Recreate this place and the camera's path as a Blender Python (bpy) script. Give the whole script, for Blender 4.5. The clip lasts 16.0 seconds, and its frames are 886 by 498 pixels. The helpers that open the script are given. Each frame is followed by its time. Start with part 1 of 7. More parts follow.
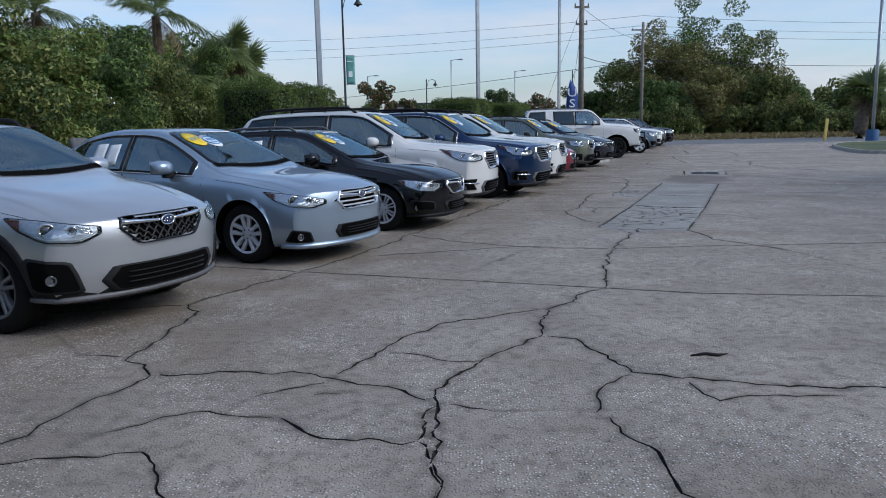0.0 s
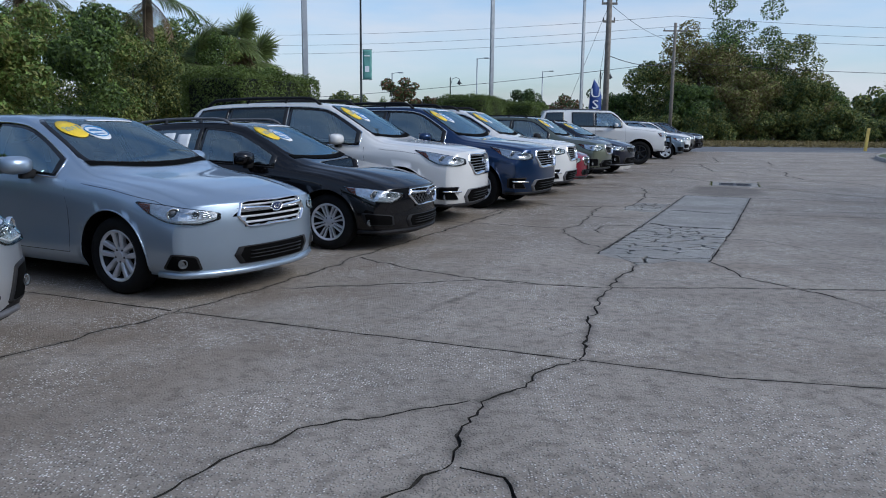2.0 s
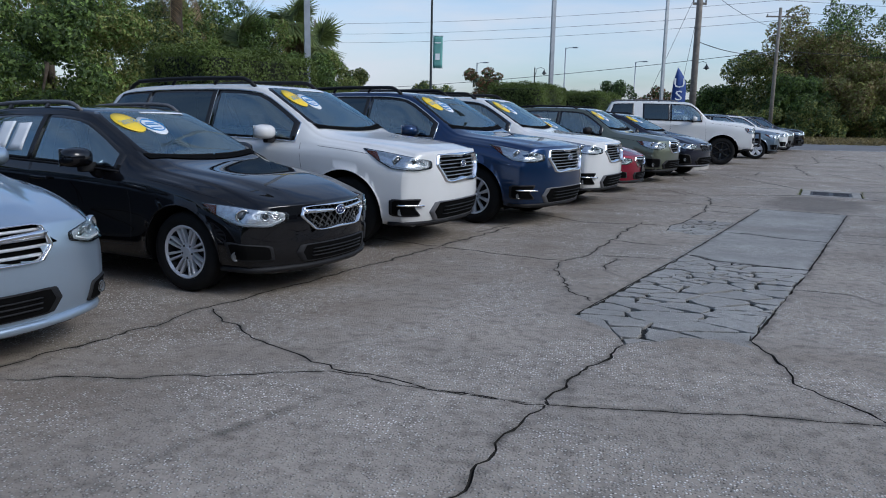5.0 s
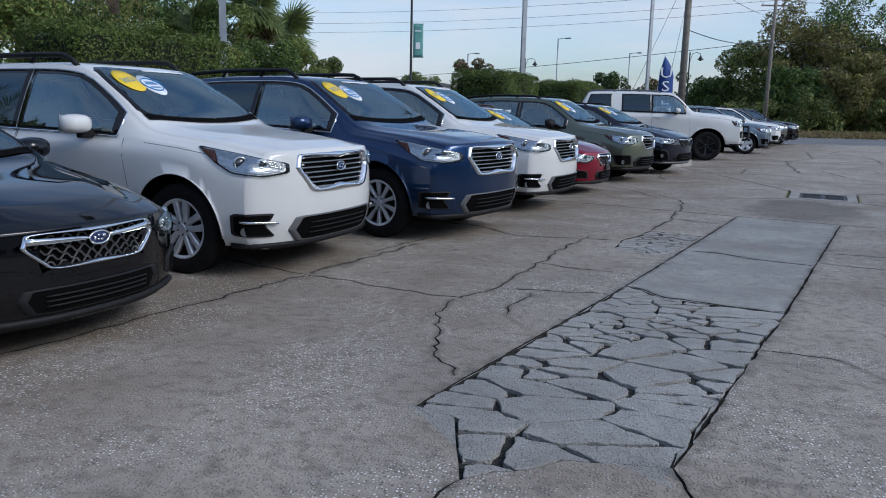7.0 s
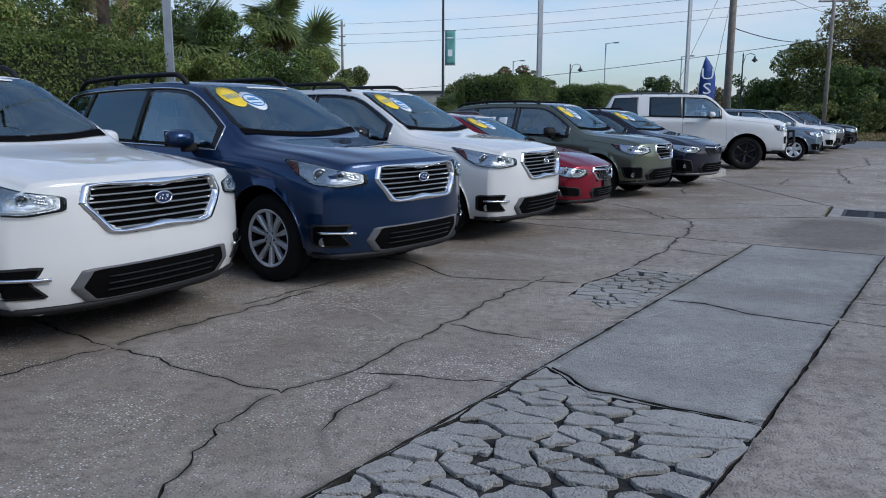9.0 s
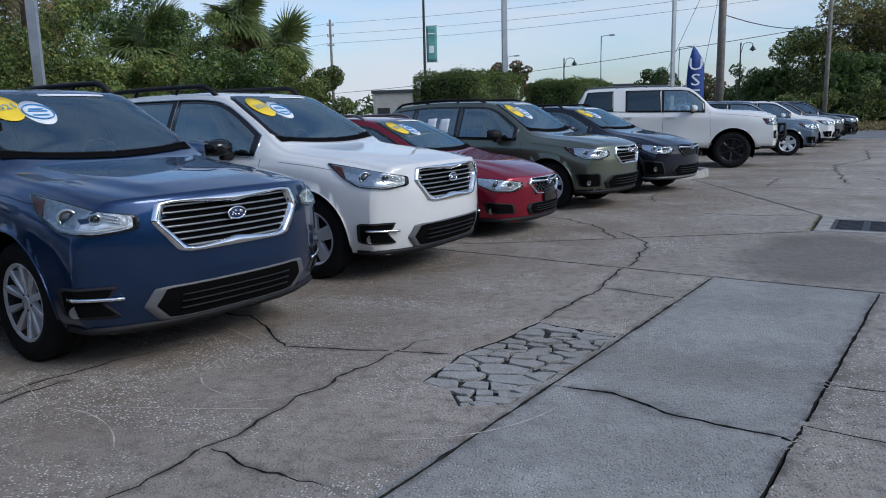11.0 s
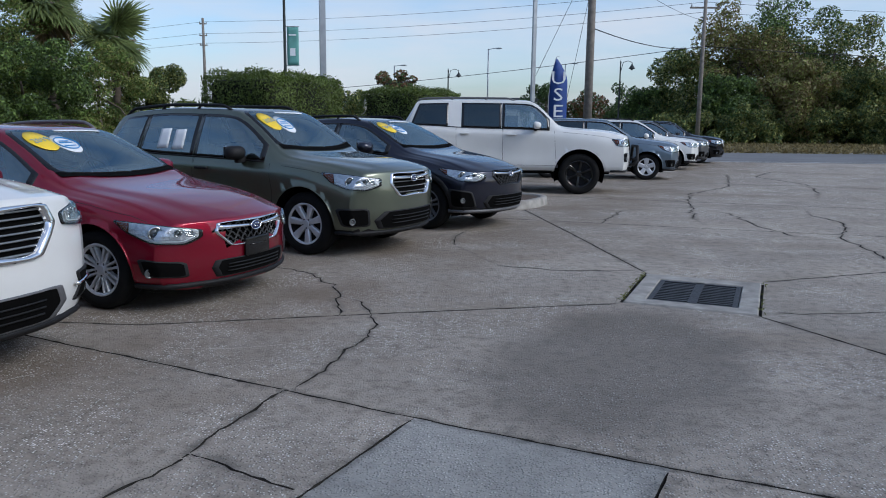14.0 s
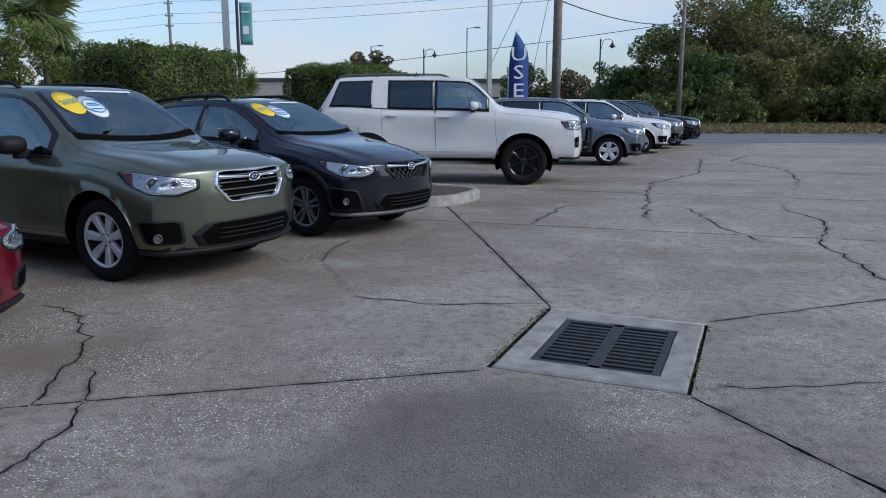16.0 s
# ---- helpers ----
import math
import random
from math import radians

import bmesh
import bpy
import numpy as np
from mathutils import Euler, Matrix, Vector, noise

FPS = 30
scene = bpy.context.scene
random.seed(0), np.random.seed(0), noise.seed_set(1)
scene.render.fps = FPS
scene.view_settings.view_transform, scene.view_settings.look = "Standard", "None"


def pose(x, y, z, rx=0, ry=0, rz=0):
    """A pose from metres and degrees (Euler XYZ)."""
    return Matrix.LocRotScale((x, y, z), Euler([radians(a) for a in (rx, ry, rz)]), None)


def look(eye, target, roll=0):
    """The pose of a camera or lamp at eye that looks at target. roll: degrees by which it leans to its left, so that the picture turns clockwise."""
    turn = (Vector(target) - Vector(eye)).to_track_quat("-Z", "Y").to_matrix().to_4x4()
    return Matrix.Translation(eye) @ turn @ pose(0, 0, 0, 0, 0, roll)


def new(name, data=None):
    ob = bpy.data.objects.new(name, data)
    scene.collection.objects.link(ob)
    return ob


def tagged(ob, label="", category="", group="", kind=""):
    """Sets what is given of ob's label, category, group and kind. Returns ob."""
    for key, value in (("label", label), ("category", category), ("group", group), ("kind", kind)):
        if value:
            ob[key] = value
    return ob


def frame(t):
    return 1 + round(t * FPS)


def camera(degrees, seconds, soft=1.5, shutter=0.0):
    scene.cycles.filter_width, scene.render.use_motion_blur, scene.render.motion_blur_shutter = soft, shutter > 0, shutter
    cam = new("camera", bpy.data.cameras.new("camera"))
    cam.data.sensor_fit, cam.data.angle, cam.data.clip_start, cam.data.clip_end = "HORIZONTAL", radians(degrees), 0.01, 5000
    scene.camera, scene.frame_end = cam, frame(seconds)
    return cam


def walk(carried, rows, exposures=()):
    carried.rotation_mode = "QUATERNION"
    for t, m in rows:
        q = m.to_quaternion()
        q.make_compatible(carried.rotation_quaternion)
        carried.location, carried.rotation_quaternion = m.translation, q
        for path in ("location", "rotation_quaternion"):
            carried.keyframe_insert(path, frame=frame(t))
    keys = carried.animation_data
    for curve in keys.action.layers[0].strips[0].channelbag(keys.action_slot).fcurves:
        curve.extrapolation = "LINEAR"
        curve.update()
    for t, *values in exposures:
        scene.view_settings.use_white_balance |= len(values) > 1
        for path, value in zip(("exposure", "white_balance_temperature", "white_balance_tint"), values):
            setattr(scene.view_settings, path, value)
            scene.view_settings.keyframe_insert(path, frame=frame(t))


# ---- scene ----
cam = camera(60.5, 16.0, 1.0)
PATH = [
    (0, (0.651, 0.195, 1.459), (0.59, 2.168, 1.137), -1.0),
    (0.5, (0.846, 0.718, 1.442), (0.786, 2.692, 1.126), -0.5),
    (1, (0.994, 1.275, 1.422), (0.937, 3.248, 1.098), 1.0),
    (1.5, (1.164, 1.801, 1.411), (1.112, 3.773, 1.083), 1.0),
    (2, (1.327, 2.337, 1.415), (1.2, 4.307, 1.092), 0.5),
    (2.5, (1.478, 2.874, 1.41), (1.349, 4.844, 1.088), 0.4),
    (3, (1.683, 3.343, 1.436), (1.537, 5.31, 1.103), 0.5),
    (3.2, (1.737, 3.54, 1.405), (1.588, 5.507, 1.074), 0.5),
    (5.3, (2.616, 5.724, 1.417), (2.243, 7.658, 1.068), 1.2),
    (5.5, (2.649, 5.958, 1.406), (2.28, 7.892, 1.055), 1.2),
    (6, (2.833, 6.449, 1.418), (2.477, 8.381, 1.045), 0.5),
    (6.5, (3.049, 6.957, 1.404), (2.691, 8.889, 1.032), 0.7),
    (7, (3.234, 7.507, 1.4), (2.88, 9.441, 1.033), 1.3),
    (7.5, (3.444, 8.055, 1.394), (3.041, 9.982, 1.043), 1.1),
    (8, (3.591, 8.599, 1.413), (3.137, 10.513, 1.055), 1.0),
    (8.2, (3.714, 8.802, 1.398), (3.255, 10.717, 1.052), 0.7),
    (10.3, (4.493, 10.845, 1.451), (3.956, 12.739, 1.098), 0.1),
    (10.5, (4.557, 11.06, 1.478), (4.028, 12.956, 1.123), -0.0),
    (11, (4.761, 11.619, 1.466), (4.25, 13.52, 1.115), -1.3),
    (11.5, (4.933, 12.139, 1.453), (4.417, 14.035, 1.082), -0.9),
    (12, (5.137, 12.671, 1.483), (4.647, 14.574, 1.115), -0.5),
    (12.5, (5.369, 13.206, 1.494), (4.9, 15.115, 1.127), -0.0),
    (13, (5.546, 13.761, 1.514), (5.161, 15.692, 1.164), 0.7),
    (13.5, (5.783, 14.321, 1.485), (5.456, 16.266, 1.155), 0.6),
    (14, (5.963, 14.888, 1.49), (5.714, 16.845, 1.162), 0.6),
    (14.5, (6.196, 15.471, 1.474), (6.016, 17.436, 1.148), -0.4),
    (15, (6.426, 16.047, 1.458), (6.241, 18.009, 1.115), -0.2),
    (15.5, (6.656, 16.642, 1.446), (6.479, 18.603, 1.096), -0.7),
    (16, (6.877, 17.184, 1.471), (6.657, 19.137, 1.098), 0.1),
]
walk(cam, [(t, look(eye, target, roll)) for t, eye, target, roll in PATH],
     [(0.0, 0.15, 5400.0, 8.5), (16.0, 0.15, 5400.0, 8.5)])

# ---- world, sun ----
SUN_ELEV, SUN_TURN = 36.0, 108.0
world = bpy.data.worlds.new("sky")
scene.world = world
world.use_nodes = True
wn, wl = world.node_tree.nodes, world.node_tree.links
wbg = wn["Background"]
wsky = wn.new("ShaderNodeTexSky")
wsky.sky_type, wsky.sun_disc = "NISHITA", False
wsky.sun_elevation, wsky.sun_rotation = radians(SUN_ELEV), radians(SUN_TURN)
wsky.air_density, wsky.dust_density, wsky.ozone_density = 1.0, 1.6, 1.4
wbg.inputs["Strength"].default_value = 0.14
# thin cloud sheets over the sky
wco = wn.new("ShaderNodeTexCoord")
wmap = wn.new("ShaderNodeMapping")
wmap.inputs["Scale"].default_value = (1.2, 1.2, 6.0)
wl.new(wco.outputs["Generated"], wmap.inputs["Vector"])
wnoise = wn.new("ShaderNodeTexNoise")
wnoise.inputs["Scale"].default_value, wnoise.inputs["Detail"].default_value = 2.2, 9.0
wnoise.inputs["Roughness"].default_value = 0.55
wl.new(wmap.outputs["Vector"], wnoise.inputs["Vector"])
wramp = wn.new("ShaderNodeValToRGB")
wramp.color_ramp.elements[0].position, wramp.color_ramp.elements[1].position = 0.33, 0.66
wramp.color_ramp.elements[1].color = (0.85, 0.85, 0.85, 1)
wl.new(wnoise.outputs["Fac"], wramp.inputs["Fac"])
wmix = wn.new("ShaderNodeMix")
wmix.data_type = "RGBA"
wsep = wn.new("ShaderNodeSeparateXYZ")
wl.new(wco.outputs["Generated"], wsep.inputs["Vector"])
whigh = wn.new("ShaderNodeMapRange")
whigh.interpolation_type = "SMOOTHSTEP"
whigh.inputs["From Min"].default_value, whigh.inputs["From Max"].default_value = 0.10, 0.45
whigh.inputs["To Min"].default_value, whigh.inputs["To Max"].default_value = 1.0, 0.45
wl.new(wsep.outputs["Z"], whigh.inputs["Value"])
wthin = wn.new("ShaderNodeMath")
wthin.operation = "MULTIPLY"
wl.new(wramp.outputs["Color"], wthin.inputs[0])
wl.new(whigh.outputs["Result"], wthin.inputs[1])
wl.new(wthin.outputs[0], wmix.inputs["Factor"])
wl.new(wsky.outputs["Color"], wmix.inputs["A"])
wmix.inputs["B"].default_value = (4.9, 4.6, 4.35, 1)
wl.new(wmix.outputs["Result"], wbg.inputs["Color"])

sun = new("sun", bpy.data.lights.new("sun", "SUN"))
sun.data.energy, sun.data.angle, sun.data.color = 1.45, radians(24), (1.0, 0.88, 0.73)
sun.matrix_world = look((0, 0, 50), (-50 * math.cos(radians(SUN_ELEV)) * math.sin(radians(SUN_TURN)),
                                     -50 * math.cos(radians(SUN_ELEV)) * math.cos(radians(SUN_TURN)), 50 - 50 * math.sin(radians(SUN_ELEV))))

# ---- materials ----
from mathutils.bvhtree import BVHTree
from mathutils.geometry import delaunay_2d_cdt


def material(name, colour, rough=0.5, metal=0.0, coat=0.0, var=0.12, scale=8.0, bump=0.0, bump_scale=60.0, spec=0.5, random_obj=0.0, island=0.0):
    """A surface with two scales of colour variation and fine relief."""
    m = bpy.data.materials.new(name)
    m.use_nodes = True
    n, l = m.node_tree.nodes, m.node_tree.links
    b = n["Principled BSDF"]
    b.inputs["Roughness"].default_value, b.inputs["Metallic"].default_value = rough, metal
    b.inputs["Coat Weight"].default_value, b.inputs["Coat Roughness"].default_value = coat, 0.03
    b.inputs["Specular IOR Level"].default_value = spec
    co = n.new("ShaderNodeTexCoord")
    tex = n.new("ShaderNodeTexNoise")
    tex.inputs["Scale"].default_value, tex.inputs["Detail"].default_value = scale, 8
    l.new(co.outputs["Object"], tex.inputs["Vector"])
    hsv = n.new("ShaderNodeHueSaturation")
    hsv.inputs["Color"].default_value = (*colour, 1)
    rng = n.new("ShaderNodeMapRange")
    rng.inputs["From Min"].default_value, rng.inputs["From Max"].default_value = 0.3, 0.7
    rng.inputs["To Min"].default_value, rng.inputs["To Max"].default_value = 1 - var, 1 + var
    l.new(tex.outputs["Fac"], rng.inputs["Value"])
    val = rng.outputs["Result"]
    for amount, node, out in ((random_obj, "ShaderNodeObjectInfo", "Random"), (island, "ShaderNodeNewGeometry", "Random Per Island")):
        if amount:
            src = n.new(node)
            r2 = n.new("ShaderNodeMapRange")
            r2.inputs["To Min"].default_value, r2.inputs["To Max"].default_value = 1 - amount, 1 + amount
            l.new(src.outputs[out], r2.inputs["Value"])
            mul = n.new("ShaderNodeMath")
            mul.operation = "MULTIPLY"
            l.new(val, mul.inputs[0])
            l.new(r2.outputs["Result"], mul.inputs[1])
            val = mul.outputs[0]
    l.new(val, hsv.inputs["Value"])
    l.new(hsv.outputs["Color"], b.inputs["Base Color"])
    if bump:
        t2 = n.new("ShaderNodeTexNoise")
        t2.inputs["Scale"].default_value, t2.inputs["Detail"].default_value = bump_scale, 6
        l.new(co.outputs["Object"], t2.inputs["Vector"])
        bp = n.new("ShaderNodeBump")
        bp.inputs["Strength"].default_value, bp.inputs["Distance"].default_value = bump, 0.01
        l.new(t2.outputs["Fac"], bp.inputs["Height"])
        l.new(bp.outputs["Normal"], b.inputs["Normal"])
    return m


def paint(name, colour, metal=0.0, rough=0.35, dust=0.06):
    """Car paint: a pigment coat with fine flakes under clear lacquer, a little dusty."""
    m = material(name, colour, rough, metal, 1.0, dust, 1.3, spec=0.0)
    n, l = m.node_tree.nodes, m.node_tree.links
    b = n["Principled BSDF"]
    co = n.new("ShaderNodeTexCoord")
    t = n.new("ShaderNodeTexNoise")
    t.inputs["Scale"].default_value, t.inputs["Detail"].default_value = 5.0, 6
    l.new(co.outputs["Object"], t.inputs["Vector"])
    r = n.new("ShaderNodeMapRange")
    r.inputs["From Min"].default_value, r.inputs["From Max"].default_value = 0.35, 0.75
    r.inputs["To Min"].default_value, r.inputs["To Max"].default_value = 0.008, 0.06
    l.new(t.outputs["Fac"], r.inputs["Value"])
    l.new(r.outputs["Result"], b.inputs["Coat Roughness"])
    return m


def glass(name, tint, ior=3.0):
    """A thin tinted pane: clear straight through, mirror-like by Fresnel."""
    m = bpy.data.materials.new(name)
    m.use_nodes = True
    n, l = m.node_tree.nodes, m.node_tree.links
    n.remove(n["Principled BSDF"])
    tr, gl, mx, fr = (n.new("ShaderNode" + k) for k in ("BsdfTransparent", "BsdfGlossy", "MixShader", "Fresnel"))
    tr.inputs["Color"].default_value = (*tint, 1)
    gl.inputs["Roughness"].default_value = 0.02
    gl.inputs["Color"].default_value = (0.80, 0.97, 1.0, 1)
    fr.inputs["IOR"].default_value = ior
    l.new(fr.outputs["Fac"], mx.inputs["Fac"])
    l.new(tr.outputs["BSDF"], mx.inputs[1])
    l.new(gl.outputs["BSDF"], mx.inputs[2])
    l.new(mx.outputs["Shader"], n["Material Output"].inputs["Surface"])
    return m


M_WHITE = paint("white_paint", (0.69, 0.69, 0.67), 0.0, 0.4)
M_BLUE = paint("blue_paint", (0.013, 0.036, 0.10), 0.75, 0.34)
M_SILVER = paint("silver_paint", (0.56, 0.58, 0.60), 0.75, 0.35)
M_ICE = paint("ice_silver_paint", (0.36, 0.44, 0.53), 0.7, 0.35)
M_BLACK = paint("black_paint", (0.004, 0.004, 0.005), 0.0, 0.6)
M_MESH = material("dark_mesh", (0.05, 0.05, 0.052), 0.35)
M_RED = paint("red_paint", (0.24, 0.008, 0.026), 0.65, 0.35)
M_GREEN = paint("green_paint", (0.14, 0.155, 0.115), 0.8, 0.36)
M_NAVY = paint("dark_navy_paint", (0.018, 0.020, 0.034), 0.7, 0.33)
M_STEEL_BLUE = paint("steel_blue_paint", (0.13, 0.17, 0.21), 0.6, 0.4)
M_GREY_PAINT = paint("grey_paint", (0.10, 0.10, 0.10), 0.6, 0.4)
M_GLASS = glass("tinted_glass", (0.74, 0.80, 0.80))
M_DARKGLASS = glass("privacy_glass", (0.035, 0.04, 0.045), 1.9)
M_LENS = glass("clear_lens", (0.95, 0.96, 0.97), 1.45)
M_TRIM = material("black_plastic", (0.010, 0.010, 0.011), 0.62, 0, 0, 0.15, 20, 0.1, 400, spec=0.3)
M_GREYTRIM = material("grey_plastic", (0.11, 0.11, 0.115), 0.45, 0, 0, 0.1, 20, 0.1, 400)
M_GLOSSBLACK = material("gloss_black", (0.008, 0.008, 0.008), 0.12, 0, 0, 0.1, 10)
M_CHROME = material("chrome", (0.78, 0.79, 0.80), 0.10, 1.0, 0, 0.03, 20)
M_ALLOY = material("alloy", (0.60, 0.61, 0.63), 0.30, 0.35, 0, 0.08, 15)
M_ALLOY_DARK = material("dark_alloy", (0.17, 0.175, 0.185), 0.3, 0.35, 0, 0.08, 15)
M_RUBBER = material("tyre_rubber", (0.008, 0.008, 0.008), 0.8, 0, 0, 0.2, 12, 0.2, 120, spec=0.2)
M_CLOTH = material("grey_seat_cloth", (0.11, 0.11, 0.115), 0.85, 0, 0, 0.15, 10)
M_BEIGE = material("beige_seat_cloth", (0.34, 0.30, 0.24), 0.8, 0, 0, 0.15, 10)
M_AMBER = material("amber_lens", (0.16, 0.03, 0.010), 0.15)
M_YELLOW = material("yellow_sticker", (0.85, 0.60, 0.02), 0.5, var=0.03)
M_STICKER_BLUE = material("blue_sticker", (0.05, 0.25, 0.55), 0.5, var=0.03)
M_PAPER = material("white_paper", (0.75, 0.77, 0.78), 0.7, var=0.04)
M_BADGE = material("badge_blue", (0.02, 0.03, 0.09), 0.2)
# near-black for arches, intakes and other recesses: their shade is in the colour
M_RECESS_SHADE = material("recess_shade", (0.004, 0.004, 0.004), 0.95, spec=0.05)
M_LAMP = material("lamp_interior", (0.66, 0.68, 0.70), 0.25, 0.7, 0, 0.25, 34, 0.5, 45)
M_PROJECTOR = material("projector_lens", (0.06, 0.065, 0.07), 0.05, 0.0, 1.0, 0.1, 30)
# darkened alloy: shade behind the wheel spokes is put into the colour
M_RIM_SHADE = material("shaded_barrel", (0.022, 0.022, 0.024), 0.5, 0.3, 0, 0.15, 15, spec=0.2)
M_PILLAR = material("pale_pillar_trim", (0.48, 0.46, 0.42), 0.7, 0, 0, 0.08, 12)
M_SLAT = material("satin_slat", (0.30, 0.31, 0.32), 0.3, 0.7, 0, 0.05, 20)
M_CONCRETE_KERB = material("kerb_concrete", (0.30, 0.285, 0.255), 0.9, 0, 0, 0.3, 6, 0.5, 50)
M_IRON = material("cast_iron", (0.055, 0.055, 0.058), 0.6, 0.5, 0, 0.3, 14, 0.4, 90)
M_GALV = material("galvanised_steel", (0.34, 0.36, 0.38), 0.45, 0.6, 0, 0.12, 5, 0.1, 60)
M_DARKPOLE = material("dark_green_pole", (0.03, 0.036, 0.036), 0.5, 0.2, 0, 0.15, 5)
M_WOODPOLE = material("weathered_wood", (0.20, 0.18, 0.155), 0.9, 0, 0, 0.25, 5, 0.5, 30)
M_CABLE = material("black_cable", (0.02, 0.02, 0.02), 0.6)
M_DIRT = material("dark_dirt", (0.026, 0.024, 0.021), 0.95, 0, 0, 0.4, 20, 0.6, 60, spec=0.1)


# ---- mesh helpers ----
def mesh_of(name, verts, faces, mats, idx=None, smooth=True):
    me = bpy.data.meshes.new(name)
    me.from_pydata([tuple(v) for v in verts], [], [tuple(f) for f in faces])
    for mt in (mats if isinstance(mats, (list, tuple)) else [mats]):
        me.materials.append(mt)
    if idx is not None:
        me.polygons.foreach_set("material_index", np.asarray(idx, dtype=np.int32))
    me.polygons.foreach_set("use_smooth", np.full(len(me.polygons), bool(smooth)))
    me.update()
    return me


def part(name, data, parent=None, label="", mat=None, smooth=True):
    """Links a mesh or a bmesh as one object under a thing."""
    if isinstance(data, bmesh.types.BMesh):
        me = bpy.data.meshes.new(name)
        data.to_mesh(me)
        data.free()
        me.materials.append(mat)
        me.polygons.foreach_set("use_smooth", np.full(len(me.polygons), bool(smooth)))
        data = me
    ob = new(name, data)
    if parent is not None:
        ob.parent = parent
    return tagged(ob, label)


def box(bm, x0, x1, y0, y1, z0, z1, bevel=0.0, m=None):
    r = bmesh.ops.create_cube(bm, size=1.0, matrix=Matrix.LocRotScale(((x0 + x1) / 2, (y0 + y1) / 2, (z0 + z1) / 2), None, (abs(x1 - x0), abs(y1 - y0), abs(z1 - z0))))
    vs = r["verts"]
    if bevel:
        es = list({e for v in vs for e in v.link_edges})
        vs = [v for v in bmesh.ops.bevel(bm, geom=es, offset=bevel, segments=2, affect="EDGES", profile=0.6)["verts"]]
    if m is not None:
        bmesh.ops.transform(bm, matrix=m, verts=list(vs))
    return bm


def tube(points, radius, n=8, closed=False):
    """Verts and faces of a round tube along points; radius a number or one for each point."""
    pts = [Vector(p) for p in points]
    k = len(pts)
    rad = radius if isinstance(radius, (list, tuple)) else [radius] * k
    verts, faces = [], []
    up = Vector((0, 0, 1))
    for i, p in enumerate(pts):
        a = pts[(i - 1) % k] if (closed or i) else p
        b = pts[(i + 1) % k] if (closed or i < k - 1) else p
        d = (b - a).normalized()
        side = d.cross(up)
        side = side.normalized() if side.length > 0.05 else d.cross(Vector((1, 0, 0))).normalized()
        top = side.cross(d)
        for j in range(n):
            an = 2 * math.pi * j / n
            verts.append(p + rad[i] * (math.cos(an) * side + math.sin(an) * top))
    for i in range(k if closed else k - 1):
        for j in range(n):
            i2, j2 = (i + 1) % k, (j + 1) % n
            faces.append((i * n + j, i2 * n + j, i2 * n + j2, i * n + j2))
    if not closed:
        faces += [tuple(range(n)), tuple((k - 1) * n + j for j in reversed(range(n)))]
    return verts, faces


def join(*pieces):
    """One list of verts and faces from several."""
    verts, faces = [], []
    for v, f in pieces:
        o = len(verts)
        verts += list(v)
        faces += [tuple(i + o for i in q) for q in f]
    return verts, faces


def lathe(profile, n=32, axis="Y"):
    """Turns (radius, offset) pairs round the y or z axis."""
    verts, faces = [], []
    for r, o in profile:
        for j in range(n):
            a = 2 * math.pi * j / n
            verts.append((r * math.cos(a), o, r * math.sin(a)) if axis == "Y" else (r * math.cos(a), r * math.sin(a), o))
    for i in range(len(profile) - 1):
        for j in range(n):
            q = (i * n + j, i * n + (j + 1) % n, (i + 1) * n + (j + 1) % n, (i + 1) * n + j)
            faces.append(q if axis == "Z" else q[::-1])
    return verts, faces


def curve(pts):
    """A smooth monotone curve through (x, value) pairs."""
    xs, ys = np.array([p[0] for p in pts], float), np.array([p[1] for p in pts], float)
    h, d = np.diff(xs), np.diff(ys) / np.diff(xs)
    m = np.zeros(len(xs))
    m[0], m[-1] = d[0], d[-1]
    for i in range(1, len(xs) - 1):
        if d[i - 1] * d[i] > 0:
            w1, w2 = 2 * h[i] + h[i - 1], h[i] + 2 * h[i - 1]
            m[i] = (w1 + w2) / (w1 / d[i - 1] + w2 / d[i])

    def at(x):
        x = min(max(x, xs[0]), xs[-1])
        i = min(int(np.searchsorted(xs, x, side="right")) - 1, len(xs) - 2)
        t = (x - xs[i]) / h[i]
        return float((1 + 2 * t) * (1 - t) ** 2 * ys[i] + t * (1 - t) ** 2 * h[i] * m[i] + t * t * (3 - 2 * t) * ys[i + 1] + t * t * (t - 1) * h[i] * m[i + 1])
    return at


# the row of parked cars: s metres along it, q metres across it, towards the lane
TURN = -20.0
E1 = Vector((math.cos(radians(TURN + 90)), math.sin(radians(TURN + 90))))
E2 = Vector((math.cos(radians(TURN)), math.sin(radians(TURN))))


def row(s, q, z=0.0):
    return Vector((E1.x * s + E2.x * q, E1.y * s + E2.y * q, z))


# ---- cars ----
def inside(poly, x, y):
    c, j = False, len(poly) - 1
    for i in range(len(poly)):
        (xi, yi), (xj, yj) = poly[i], poly[j]
        if (yi > y) != (yj > y) and x < (xj - xi) * (y - yi) / (yj - yi) + xi:
            c = not c
        j = i
    return c


def resample(poly, step):
    out = []
    for i, p in enumerate(poly):
        q = poly[(i + 1) % len(poly)]
        n = max(1, int(math.hypot(q[0] - p[0], q[1] - p[1]) / step + 0.5))
        out += [(p[0] + (q[0] - p[0]) * k / n, p[1] + (q[1] - p[1]) * k / n) for k in range(n)]
    return out


